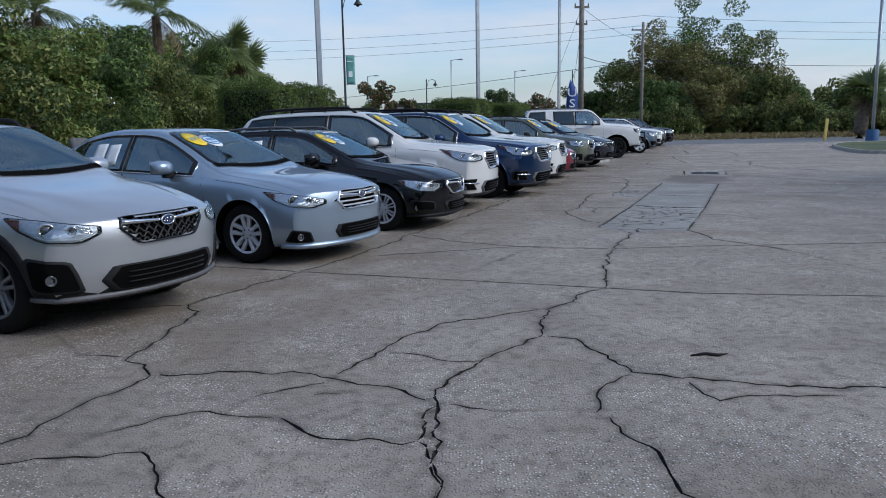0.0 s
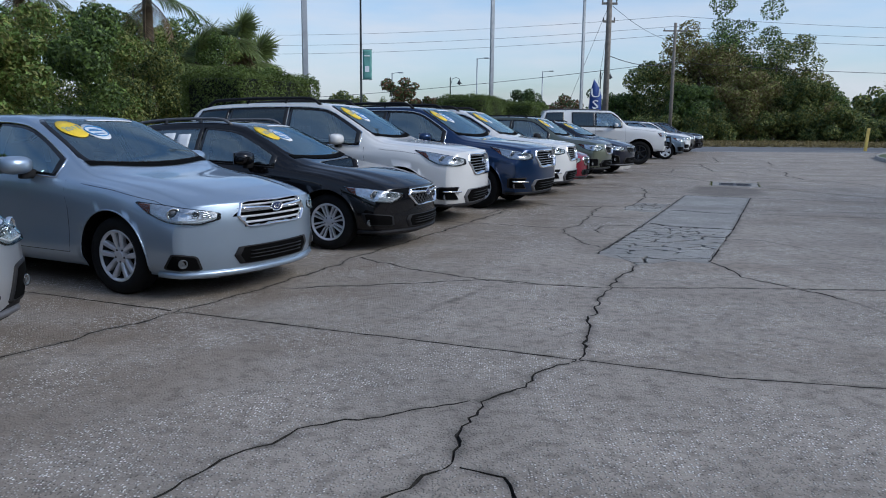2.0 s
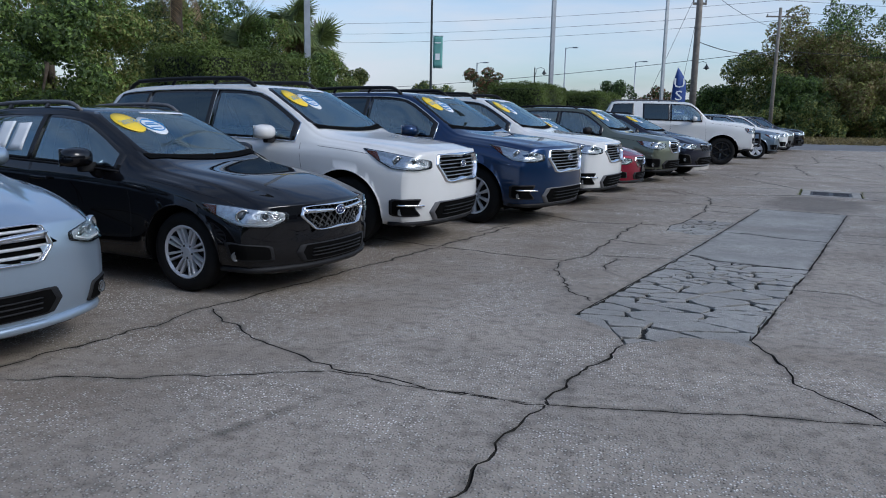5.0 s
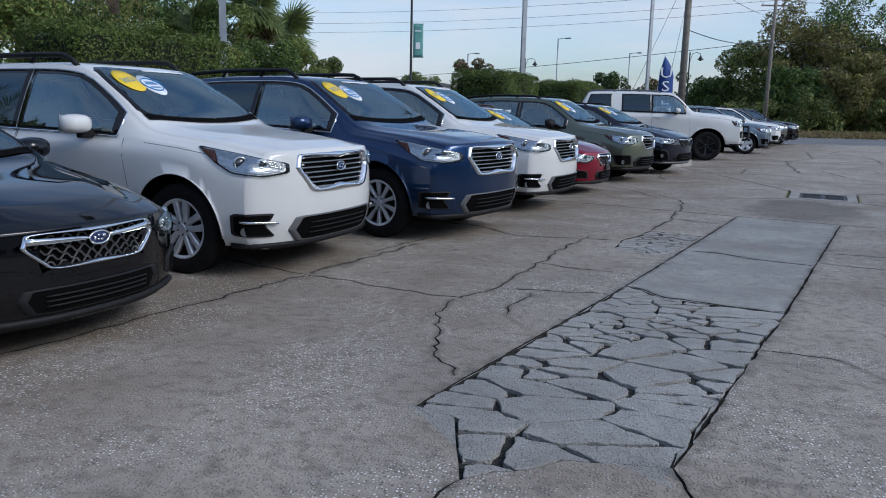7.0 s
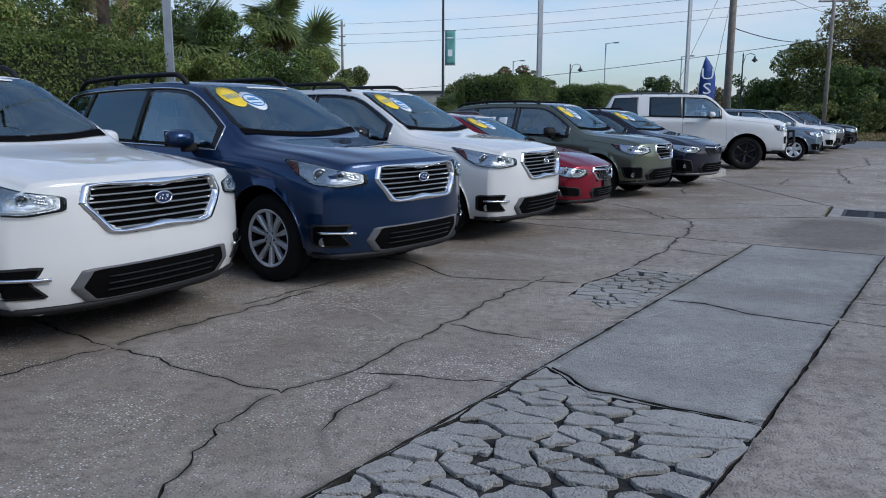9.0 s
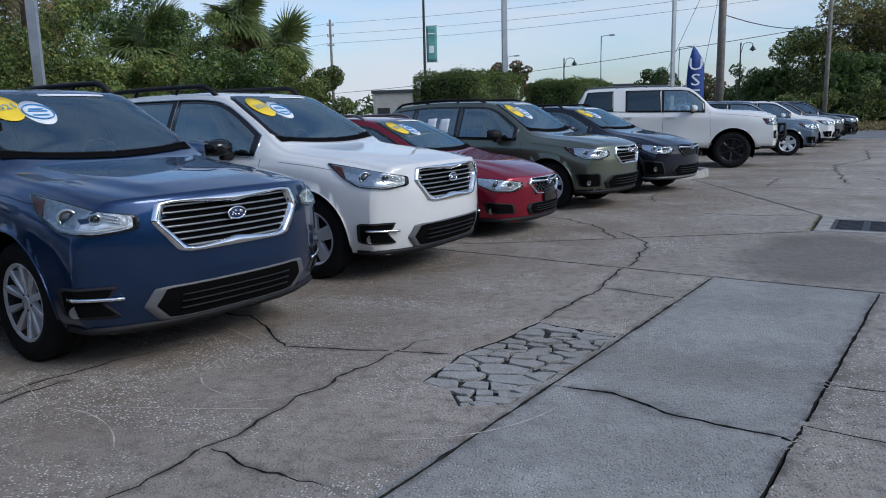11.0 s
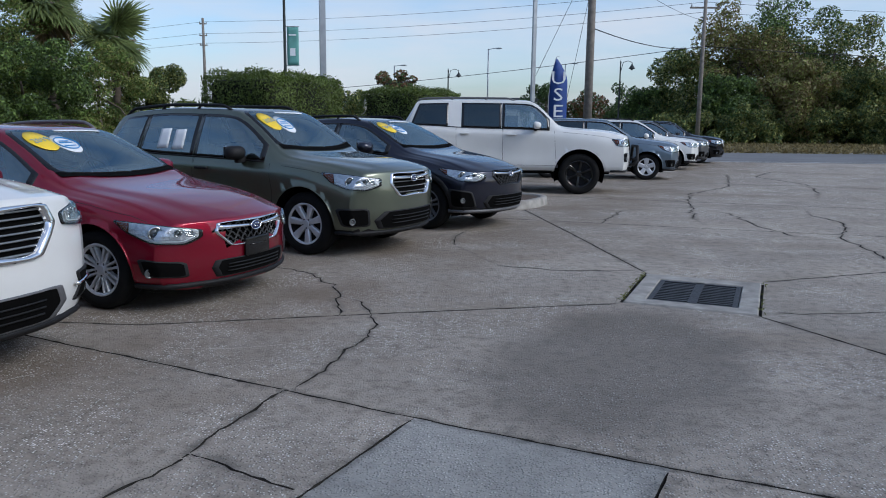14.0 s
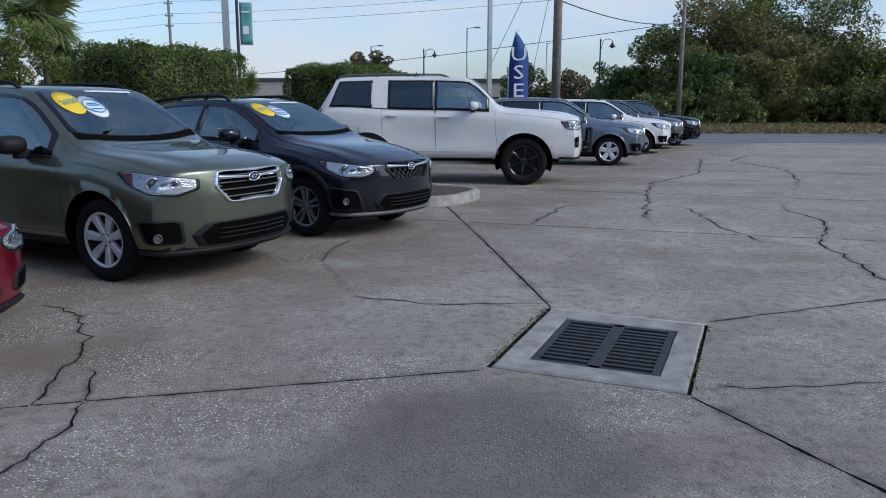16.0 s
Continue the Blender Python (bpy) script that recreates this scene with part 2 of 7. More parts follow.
def rounded(poly, amount=0.18):
    """Cuts the corners of an outline, twice."""
    for _ in range(2):
        out = []
        for i, p in enumerate(poly):
            q = poly[(i + 1) % len(poly)]
            out += [(p[0] + (q[0] - p[0]) * amount, p[1] + (q[1] - p[1]) * amount), (q[0] + (p[0] - q[0]) * amount, q[1] + (p[1] - q[1]) * amount)]
        poly = out
    return poly


class Shell:
    """A car's outer skin, nose at x = 0, tail at x = -length."""

    def __init__(self, c):
        self.c = c
        self.zt, self.zs, self.wr, self.wp = curve(c["top"]), curve(c["belt"]), curve(c["roofw"]), curve(c["plan"])
        self.zbf = curve(c.get("under", [(0, c["zb"]), (c["L"], c["zb"])]))
        nx, seg = 118, (4, 2, 3, 4, 4, 3, 5, 5, 4, 15)
        L, W = c["L"], c["W"]
        verts, ring = [], None
        for i in range(nx + 1):
            t = i / nx
            x = L * (t - 0.027 * math.sin(4 * math.pi * t))
            prof = self.section(x, seg)
            full = prof + [(-y, z) for y, z in reversed(prof[1:-1])]
            ring = len(full)
            ff, fr = max(0, 1 - x / 1.0) ** 1.6, max(0, 1 - (L - x) / 0.8) ** 1.6
            for y, z in full:
                verts.append((-(x + ff * self.bow(y, z)) + fr * self.bowr(y, z), -y, z))
        faces = []
        for i in range(nx):
            for j in range(ring):
                a, b = i * ring + j, i * ring + (j + 1) % ring
                faces.append((a, b, b + ring, a + ring))
        for end in (0, 1):
            base = 0 if end == 0 else nx * ring
            zc, last = 0.62, base
            for s in (0.93, 0.84, 0.72, 0.58, 0.42, 0.25, 0.1):
                st = len(verts)
                for j in range(ring):
                    _, y, z = verts[base + j]
                    y2, z2 = y * s, zc + (z - zc) * s
                    verts.append((-self.bow(y2, z2) if end == 0 else -L + self.bowr(y2, z2), y2, z2))
                for j in range(ring):
                    q = (last + j, st + j, st + (j + 1) % ring, last + (j + 1) % ring)
                    faces.append(q if end == 0 else q[::-1])
                last = st
            q = tuple(last + j for j in range(ring))
            faces.append(q[::-1] if end == 0 else q)
        self.verts, self.faces = [Vector(v) for v in verts], faces
        self.tree = BVHTree.FromPolygons(self.verts, self.faces)

    def bow(self, y, z):
        c = self.c
        zn = c.get("zn", 0.6)
        return c["bow"] * (abs(y) / c["W"]) ** c.get("bowp", 2.4) + (c["rake"] * max(0, (z - zn) / 0.4) ** 1.8) + 0.07 * max(0, (zn - 0.15 - z) / 0.3) ** 2

    def bowr(self, y, z):
        return 0.16 * (abs(y) / self.c["W"]) ** 3 + 0.06 * max(0, (z - 0.7) / 0.4) ** 2 + 0.08 * max(0, (0.5 - z) / 0.3) ** 2

    def shoulder(self, x):
        w = self.c["W"] * self.wp(x)
        return w * 0.955, self.zs(x)

    def rail(self, x):
        """The edge between side glass and roof, or the hood's edge."""
        zt, zs = self.zt(x), self.zs(x)
        return self.c["W"] * self.wr(x), zt - min(0.055, 0.3 * (zt - zs))

    def section(self, x, seg):
        W = self.c["W"]
        w, zb, zs, zt = W * self.wp(x), self.zbf(x), self.zs(x), self.zt(x)
        ws, (wr, zB) = 0.955 * w, self.rail(x)
        c = self.c
        mid = (c["xf"] + c["xr"]) / 2
        dent = max(0.0, 1 - (abs(x - mid) / ((c["xr"] - c["xf"]) / 2 - 0.25)) ** 4)     # doors are waisted below the shoulder
        cp = [(0, zb), (0.8 * w, zb), (0.945 * w, zb + 0.07), (0.982 * w, zb + 0.17), ((1 - 0.030 * dent) * w, zb + 0.47 * (zs - zb)), (0.996 * w, zs - 0.11),
              (ws, zs), (ws + 0.5 * (wr - ws) + 0.012, zs + 0.5 * (zB - zs)), (ws + 0.93 * (wr - ws), zs + 0.93 * (zB - zs)), (0.86 * wr, zt - 0.26 * (zt - zB)), (0, zt)]
        ext = [(-cp[1][0], cp[1][1])] + cp + [(-cp[-2][0], cp[-2][1])]
        out = []
        for i, n in enumerate(seg):
            p0, p1, p2, p3 = (np.array(ext[i + k]) for k in range(4))
            for k in range(n):
                t = k / n
                q = 0.5 * (2 * p1 + (p2 - p0) * t + (2 * p0 - 5 * p1 + 4 * p2 - p3) * t * t + (3 * p1 - p0 - 3 * p2 + p3) * t ** 3)
                y, z = max(0.0, float(q[0])), float(q[1])
                out.append((y, z + self.crease(x, y) if i >= 8 else z))
        return out + [(cp[-1][0], cp[-1][1] + self.crease(x, 0.0))]

    def crease(self, x, y):
        """The raised middle of the hood, which widens from the grille to the windscreen."""
        cowl = self.c["cowl"]
        if not 0.0 < x < cowl + 0.3:
            return 0.0
        fade = min(1.0, x / 0.25, max(0.0, (cowl + 0.12 - x) / 0.09))
        edge = (0.46 + 0.24 * x / cowl) * self.c["W"]
        return 0.022 * fade / (1 + math.exp((y - edge) / 0.022))

    def cast(self, start, way):
        hit, nrm, _, _ = self.tree.ray_cast(Vector(start), Vector(way))
        if hit is None:
            hit, nrm, _, _ = self.tree.find_nearest(Vector(start) + Vector(way) * 3)
        return hit, nrm


class View:
    """A direction from which outlines are laid on the skin: u and v axes and the way of the rays."""

    def __init__(self, way, u, v, origin=(0, 0, 0)):
        self.way, self.u, self.v, self.o = Vector(way).normalized(), Vector(u), Vector(v), Vector(origin)

    def start(self, a, b):
        return self.o + self.u * a + self.v * b - self.way * 3

    def flat(self, p):
        d = Vector(p) - self.o
        return d.dot(self.u), d.dot(self.v)


FRONT = View((-1, 0, 0), (0, 1, 0), (0, 0, 1))
DOWN = View((0, 0, -1), (-1, 0, 0), (0, 1, 0))


def side_view(sg):
    return View((0, -sg, 0), (-1, 0, 0), (0, 0, 1))


def corner_view(sg):
    k = math.sqrt(0.5)
    return View((-k, -sg * k, 0), (-k, sg * k, 0), (0, 0, 1))


def patch(shell, view, outline, off=0.004, rings=(1.0, 0.9, 0.6, 0.3), sink=0.012, step=0.05):
    """A panel with an outline, laid over the skin. Its first band is slot 0, the rest slot 1."""
    pts = resample(outline, step)
    n = len(pts)
    area = cx = cy = 0.0
    for i in range(n):
        (x0, y0), (x1, y1) = pts[i], pts[(i + 1) % n]
        cr = x0 * y1 - x1 * y0
        area += cr
        cx += (x0 + x1) * cr
        cy += (y0 + y1) * cr
    cx, cy = cx / (3 * area), cy / (3 * area)
    verts, faces, idx = [], [], []

    def put(a, b, o):
        hit, _ = shell.cast(view.start(a, b), view.way)
        verts.append(hit - view.way * o)
    for a, b in pts:
        put(a, b, off - sink)
    for f in rings:
        for a, b in pts:
            put(cx + (a - cx) * f, cy + (b - cy) * f, off)
    put(cx, cy, off)
    flip = (area > 0) == (view.u.cross(view.v).dot(view.way) < 0)
    for k in range(len(rings)):
        for j in range(n):
            q = (k * n + j, k * n + (j + 1) % n, (k + 1) * n + (j + 1) % n, (k + 1) * n + j)
            faces.append(q if flip else q[::-1])
            idx.append(0 if k < 2 else 1)
    for j in range(n):
        q = (len(rings) * n + j, len(rings) * n + (j + 1) % n, len(verts) - 1)
        faces.append(q if flip else q[::-1])
        idx.append(1)
    return verts, faces, idx


def laid(shell, view, pts, off):
    return [shell.cast(view.start(a, b), view.way)[0] - view.way * off for a, b in pts]


def seam(shell, view, pts, width=0.007):
    """A thin groove line laid on the skin."""
    line = []
    for (a0, b0), (a1, b1) in zip(pts, pts[1:]):
        n = max(1, int(math.hypot(a1 - a0, b1 - b0) / 0.06))
        line += [(a0 + (a1 - a0) * k / n, b0 + (b1 - b0) * k / n) for k in range(n)]
    line.append(pts[-1])
    return tube(laid(shell, view, line, -width * 0.3), width * 0.55, 5)


def wheel(parent, x, y, sg, r, width, style):
    """A wheel: brake drum, tyre and rim. sg: 1 on the car's left."""
    n, root, tip, twin, mat, face = style
    hub = part("wheel", mesh_of("wheel", *lathe([(0.001, 0.0), (0.16, 0.0), (0.165, 0.05), (0.165, 0.09), (0.001, 0.09)], 20), M_IRON), parent)
    hub.location = (x, y, r)
    hub.rotation_euler = (0, 0.35 * x, 0 if sg < 0 else math.pi)
    h, rr = width / 2, r * 0.655
    prof = [(rr, h * 0.8), (r * 0.80, h), (r * 0.955, h * 0.86), (r, h * 0.55)]
    for k in (0.42, 0.36, 0.05, -0.05, -0.36, -0.42):
        prof.append((r - (0.008 if abs(k) in (0.36, 0.05) and k in (0.36, -0.05) else 0), h * k))
    prof += [(r, -h * 0.55), (r * 0.955, -h * 0.86), (r * 0.80, -h), (rr, -h * 0.8), (rr - 0.01, -h * 0.5)]
    v, f = lathe(prof, 44)
    part("tyre", mesh_of("tyre", v, f, M_RUBBER), hub)
    rimp = [(rr + 0.004, -h * 0.82), (rr - 0.004, -h * 0.84), (rr - 0.022, -h * 0.72), (rr - 0.032, -h * 0.3), (rr - 0.045, h * 0.5)]
    # barrel and disc are coloured near-black to give shaded gaps between spokes
    v, f = lathe(rimp[2:], 44)
    part("rim_barrel", mesh_of("rim_barrel", v, f, M_RIM_SHADE), hub)
    v, f = lathe([(0.02, -h * 0.12), (rr - 0.04, -h * 0.12)], 32)
    part("brake_disc", mesh_of("brake_disc", v, f, M_RIM_SHADE), hub)
    bits = [lathe(rimp[:3], 44), lathe([(0.001, -h * 0.66), (0.034, -h * 0.66), (0.04, -h * 0.6), (0.072, -h * 0.56), (0.08, -h * 0.3), (0.001, -h * 0.3)], 20)]
    for k in range(n):
        for d in ((-twin, twin) if twin else (0,)):
            a = 2 * math.pi * k / n
            rad = Vector((math.cos(a), 0, math.sin(a)))
            tan = Vector((-math.sin(a), 0, math.cos(a)))
            vs = []
            for rd, wd, o, th in ((0.055, root, -h * 0.5, 0.035), (rr * 0.55, (root + tip) / 2, -h * 0.62, 0.03), (rr - 0.018, tip, -h * 0.70, 0.03)):
                mid = rad * rd + tan * d * (0.35 + 0.65 * rd / rr)
                for du, dy in ((-0.5, 0.0), (-0.32, -0.01), (0.32, -0.01), (0.5, 0.0), (0.5, th), (-0.5, th)):
                    vs.append(mid + tan * wd * du + Vector((0, o + dy, 0)))
            fs = [(i * 6 + j, i * 6 + (j + 1) % 6, (i + 1) * 6 + (j + 1) % 6, (i + 1) * 6 + j) for i in range(2) for j in range(6)]
            bits.append((vs, fs))
    v, f = join(*bits)
    rim = part("rim", mesh_of("rim", v, f, mat, None, False), hub, face)
    v, f = join(*[lathe([(0.001, -h * 0.57), (0.009, -h * 0.57), (0.009, -h * 0.4)], 8)] )
    nuts = []
    for k in range(5):
        a = 2 * math.pi * (k + 0.5) / 5
        nuts.append(([(p[0] + 0.052 * math.cos(a), p[1] - 0.004, p[2] + 0.052 * math.sin(a)) for p in v], f))
    v, f = join(*nuts)
    part("wheel_nuts", mesh_of("wheel_nuts", v, f, M_IRON), hub)
    return hub


def seat(parent, x, y, mat, wide=0.5):
    bm = bmesh.new()
    box(bm, x - 0.25, x + 0.25, y - wide / 2, y + wide / 2, 0.48, 0.66, 0.05)
    box(bm, -0.07, 0.07, y - wide / 2 + 0.02, y + wide / 2 - 0.02, 0, 0.60, 0.05, pose(x - 0.27, 0, 0.6, 0, -14, 0))
    for d in ((0,) if wide < 0.7 else (-0.38, 0.38)):
        box(bm, -0.045, 0.045, y + d - 0.13, y + d + 0.13, 0.62, 0.80, 0.04, pose(x - 0.27, 0, 0.6, 0, -14, 0))
    part("seat", bm, parent, "", mat)


def text_mesh(body, size, mat):
    """Flat letters as a mesh, centred, in the xy plane."""
    cu = bpy.data.curves.new("lettering", "FONT")
    cu.body, cu.size, cu.align_x, cu.align_y, cu.resolution_u = body, size, "CENTER", "CENTER", 2
    ob = bpy.data.objects.new("lettering", cu)
    scene.collection.objects.link(ob)
    dg = bpy.context.evaluated_depsgraph_get()
    dg.update()
    me = bpy.data.meshes.new_from_object(ob.evaluated_get(dg))
    bpy.data.objects.remove(ob)
    me.materials.clear()
    me.materials.append(mat)
    return me


def sticker(shell, car, x, y, r, mat, text, tmat, tilt, squash=1.3):
    """A round sticker on the windscreen, with its writing."""
    ring = [(x + squash * r * math.cos(a), y + r * math.sin(a)) for a in (2 * math.pi * k / 28 for k in range(28))]
    v, f, _ = patch(shell, DOWN, ring, 0.010, (1.0, 0.5), 0.003, 1)
    st = part("windscreen_sticker", mesh_of("windscreen_sticker", v, f, mat), car, "yellow oval sticker" if text.isdigit() else "blue and white round sticker")
    hit, nrm = shell.cast(DOWN.start(x, y), DOWN.way)
    up = (Vector((-1, 0, 0)) - nrm * Vector((-1, 0, 0)).dot(nrm)).normalized()
    up = (Matrix.Rotation(radians(tilt), 3, nrm) @ up)
    m = Matrix.Translation(hit + nrm * 0.016) @ Matrix((up.cross(nrm), up, nrm)).transposed().to_4x4()
    if text.isdigit():
        me = text_mesh(text, r * 0.82, tmat)
        me.transform(m)
        part("lettering", me, st)
    else:
        bm = bmesh.new()
        for k, (h, w) in enumerate(((0.34, 0.9), (0.08, 1.2), (-0.42, 1.0))):
            box(bm, -w * r / 2, w * r / 2, (h - 0.06) * r, (h + 0.06) * r, -0.001, 0.001)
        bmesh.ops.transform(bm, matrix=m, verts=bm.verts)
        part("lettering", bm, st, "", tmat, False)
        edge = [m @ Vector((r * 0.93 * math.cos(a), r * 0.93 * math.sin(a), 0)) for a in (2 * math.pi * k / 28 for k in range(28))]
        v, f = tube(edge, r * 0.045, 4, True)
        part("sticker_rim", mesh_of("sticker_rim", v, f, tmat), st)


def build_car(name, c, loc, turn, label, category="car", group="cars parked in a row"):
    car = new(name)
    car.matrix_world = pose(loc[0], loc[1], 0, 0, 0, TURN + turn)
    tagged(car, label, category, group)
    sh = Shell(c)
    L, W, body = c["L"], c["W"], c["paint"]
    xf, xr, rw = c["xf"], c["xr"], c["rw"]
    cowl, head = c["cowl"], c["header"]          # windscreen foot and head, from the nose
    # outlines of the windows
    panes = []
    wsw = W * sh.wr(cowl + 0.1) * 0.93
    wst = W * sh.wr(head) * 0.93
    wind = [(cowl + 0.02, 0), (cowl + 0.05, wsw * 0.55), (cowl + 0.16, wsw), (head - 0.01, wst), (head - 0.055, wst * 0.5), (head - 0.065, 0)]
    wind = wind + [(x, -y) for x, y in reversed(wind[1:-1])]
    panes.append(("windscreen", DOWN, rounded(wind, 0.1), M_GLASS))
    for sg in (-1, 1):
        for i, (a, b, slant) in enumerate(c["windows"]):
            if i + 1 < len(c["windows"]) and not (i == 1 and c.get("wide_pillar")):
                b = c["windows"][i + 1][0] - 0.012
            lo = [(a + (b - a) * k / 8, sh.zs(a + (b - a) * k / 8) + 0.035) for k in range(9)]
            bt = b - slant
            hi = [(a + (bt - a) * k / 8, sh.rail(a + (bt - a) * k / 8)[1] - 0.03) for k in range(9)]
            hi = [p for p in hi if p[1] > sh.zs(p[0]) + 0.05]
            panes.append(("side_window", side_view(sg), lo + hi[::-1], M_GLASS if i == 0 or not c.get("privacy", True) else M_DARKGLASS))
    if c.get("reardown"):
        a, b = c["reardown"]
        w2 = W * sh.wr(a) * 0.9
        panes.append(("rear_window", DOWN, [(a, -w2), (a, w2), (b, w2 * 1.02), (b, -w2 * 1.02)], M_GLASS))
    else:
        back = View((1, 0, 0), (0, -1, 0), (0, 0, 1), (-L, 0, 0))
        zt, zs = sh.zt(L - 0.35), sh.zs(L - 0.3)
        w2 = W * 0.66
        panes.append(("rear_window", back, rounded([(-w2, zs + 0.03), (w2, zs + 0.03), (w2 * 0.86, zt - 0.12), (-w2 * 0.86, zt - 0.12)], 0.1), M_DARKGLASS))
    holes = []
    for _, view, poly, _ in panes:
        cx, cy = np.mean([p[0] for p in poly]), np.mean([p[1] for p in poly])
        small = [(x + (cx - x) / max(0.25, math.hypot(cx - x, cy - y)) * 0.022, y + (cy - y) / max(0.2, math.hypot(cx - x, cy - y)) * 0.016) for x, y in poly]
        holes.append((view, small))
    grille = c["grille"] + [(-y, z) for y, z in reversed(c["grille"])]
    holes.append((FRONT, [(y * 0.95, c["gz"] + (z - c["gz"]) * 0.9) for y, z in grille]))
    # faces of the skin: sort them into panels, leave out the openings
    verts = [v.copy() for v in sh.verts]
    cent, keep = [], []
    arch = c.get("arch", rw + 0.07)
    doors = c["doors"]
    for f in sh.faces:
        ps = [verts[i] for i in f]
        ctr = sum(ps, Vector()) / len(ps)
        if len(f) == 4:
            nrm = (ps[2] - ps[0]).cross(ps[3] - ps[1]).normalized()
        else:
            nrm = Vector((1 if ctr.x > -L / 2 else -1, 0, 0))
        ok = True
        if abs(ctr.y) > 0.5 * W and any(math.hypot(ctr.x + ax, ctr.z - rw) < arch for ax in (xf, xr)):
            ok = False
        if ok:
            for view, poly in holes:
                if abs(nrm.dot(view.way)) > 0.25 and (ctr - Vector((0, 0, 0))).dot(view.way) < (0.2 if view.way.z == 0 and abs(view.way.y) > 0.5 else 9):
                    if view is not FRONT and view.way.x < -0.5:
                        continue
                    if view is FRONT and ctr.x < -0.5:
                        continue
                    if view.way.x > 0.5 and ctr.x > -L + 0.8:
                        continue
                    if view.way.z < -0.5 and ctr.z < 0.75:
                        continue
                    if inside(poly, *view.flat(ctr)):
                        ok = False
                        break
        keep.append(ok)
        x = -ctr.x
        kind = "body"
        if ctr.z > sh.zs(min(max(x, 0), L)) - 0.0 and x < cowl and x > 0.12:
            kind = "hood"
        elif abs(ctr.y) > 0.8 * W and c["zb"] + 0.12 < ctr.z < sh.rail(min(x, L))[1]:
            for i, (a, b) in enumerate(doors):
                if a < x < b:
                    kind = ("door", i, ctr.y > 0)
        elif x < xf - arch and x < 0.7:
            kind = "front_bumper"
        elif x > xr + arch and ctr.z < sh.zs(L) - 0.1:
            kind = "rear_bumper"
        cent.append(kind)
    # wheel arches: the cut edge follows the circle
    use = [0] * len(verts)
    for f, k in zip(sh.faces, keep):
        if not k:
            for i in f:
                use[i] += 1
    arcs = [i for i, u in enumerate(use) if u and abs(verts[i].y) > 0.5 * W]
    for i in arcs:
        v = verts[i]
        for ax in (xf, xr):
            d = math.hypot(v.x + ax, v.z - rw)
            if abs(d - arch) < 0.06:
                k = arch / d
                v.x, v.z = -ax + (v.x + ax) * k, rw + (v.z - rw) * k
    full = mesh_of("skin", verts, sh.faces, body)
    norms = np.empty(len(verts) * 3)
    full.vertex_normals.foreach_get("vector", norms)
    norms = norms.reshape(-1, 3)
    bpy.data.meshes.remove(full)
    low = max(0.03, c.get("cladding", 0.0))
    kinds = {}
    for f, k, kind in zip(sh.faces, keep, cent):
        if k:
            kinds.setdefault(kind, []).append(f)
    for kind in sorted(kinds, key=str):
        fs = kinds[kind]
        ids = sorted({i for f in fs for i in f})
        back = {i: k for k, i in enumerate(ids)}
        nm = kind if isinstance(kind, str) else "door"
        me = mesh_of(nm, [verts[i] for i in ids], [[back[i] for i in f] for f in fs], [body, M_TRIM],
                     [1 if (max(verts[i].z for i in f) < c["zb"] + low) else 0 for f in fs])
        me.normals_split_custom_set_from_vertices([tuple(norms[i]) for i in ids])
        part(nm, me, car)
    # glass with black rims
    for nm, view, poly, gl in panes:
        v, f, i = patch(sh, view, poly, 0.004, (1.0, 0.88 if nm != "windscreen" else 0.93, 0.6, 0.3), 0.02, 0.06)
        part(nm, mesh_of(nm, v, f, [M_GLOSSBLACK, gl], i), car)
    # chrome or black line round the side glass, seams, handles
    for sg in (-1, 1):
        vw = side_view(sg)
        a, b, sl = c["windows"][0][0], c["windows"][-1][1], c["windows"][-1][2]
        hi = [(a + (b - sl - a) * k / 24, sh.rail(a + (b - sl - a) * k / 24)[1] - 0.022) for k in range(25)]
        hi = [p for p in hi if p[1] > sh.zs(p[0]) + 0.04]
        lo = [(a + (b - a) * k / 24, sh.zs(a + (b - a) * k / 24) + 0.026) for k in range(25)]
        loop = laid(sh, vw, (lo + hi[::-1]) if c.get("bright") != "none" else lo, 0.006)
        v, f = tube(loop, 0.009, 6, c.get("bright") != "none")
        part("window_trim", mesh_of("window_trim", v, f, M_CHROME if c.get("bright") == "chrome" else M_TRIM), car, "bright metal strip" if c.get("bright") == "chrome" else "")
        lines = []
        for i, (a, b) in enumerate(doors):
            za, zb_ = sh.zs(a) + 0.02, c["zb"] + 0.14
            lines.append(seam(sh, vw, [(a + (0.05 if i == 0 else 0), za), (a, 0.7), (a + 0.02, zb_), (b - 0.03, zb_), (b, 0.6), (b + 0.02, sh.zs(b) + 0.02)]))
        hz = [(cowl * 0.98, sh.zs(cowl)), (cowl * 0.7, sh.zs(cowl * 0.7) + 0.0), (0.55, sh.zs(0.55) + 0.0), (0.42, sh.zs(0.4) - 0.01)]
        lines.append(seam(sh, vw, hz, 0.006))
        v, f = join(*lines)
        part("panel_gap", mesh_of("panel_gap", v, f, M_TRIM), car)
        for i, (a, b) in enumerate(doors):
            hx, hzz = b - 0.17, sh.zs(b - 0.17) - 0.10
            hit, nrm = sh.cast(vw.start(hx, hzz), vw.way)
            bm = bmesh.new()
            box(bm, -0.10, 0.10, -0.012, 0.022, -0.014, 0.014, 0.008)
            box(bm, -0.09, -0.07, -0.03, 0.0, -0.01, 0.01)
            box(bm, 0.07, 0.09, -0.03, 0.0, -0.01, 0.01)
            bmesh.ops.transform(bm, matrix=Matrix.Translation(hit + Vector((0, sg * 0.022, 0))) @ Matrix.Diagonal((1, sg, 1, 1)), verts=bm.verts)
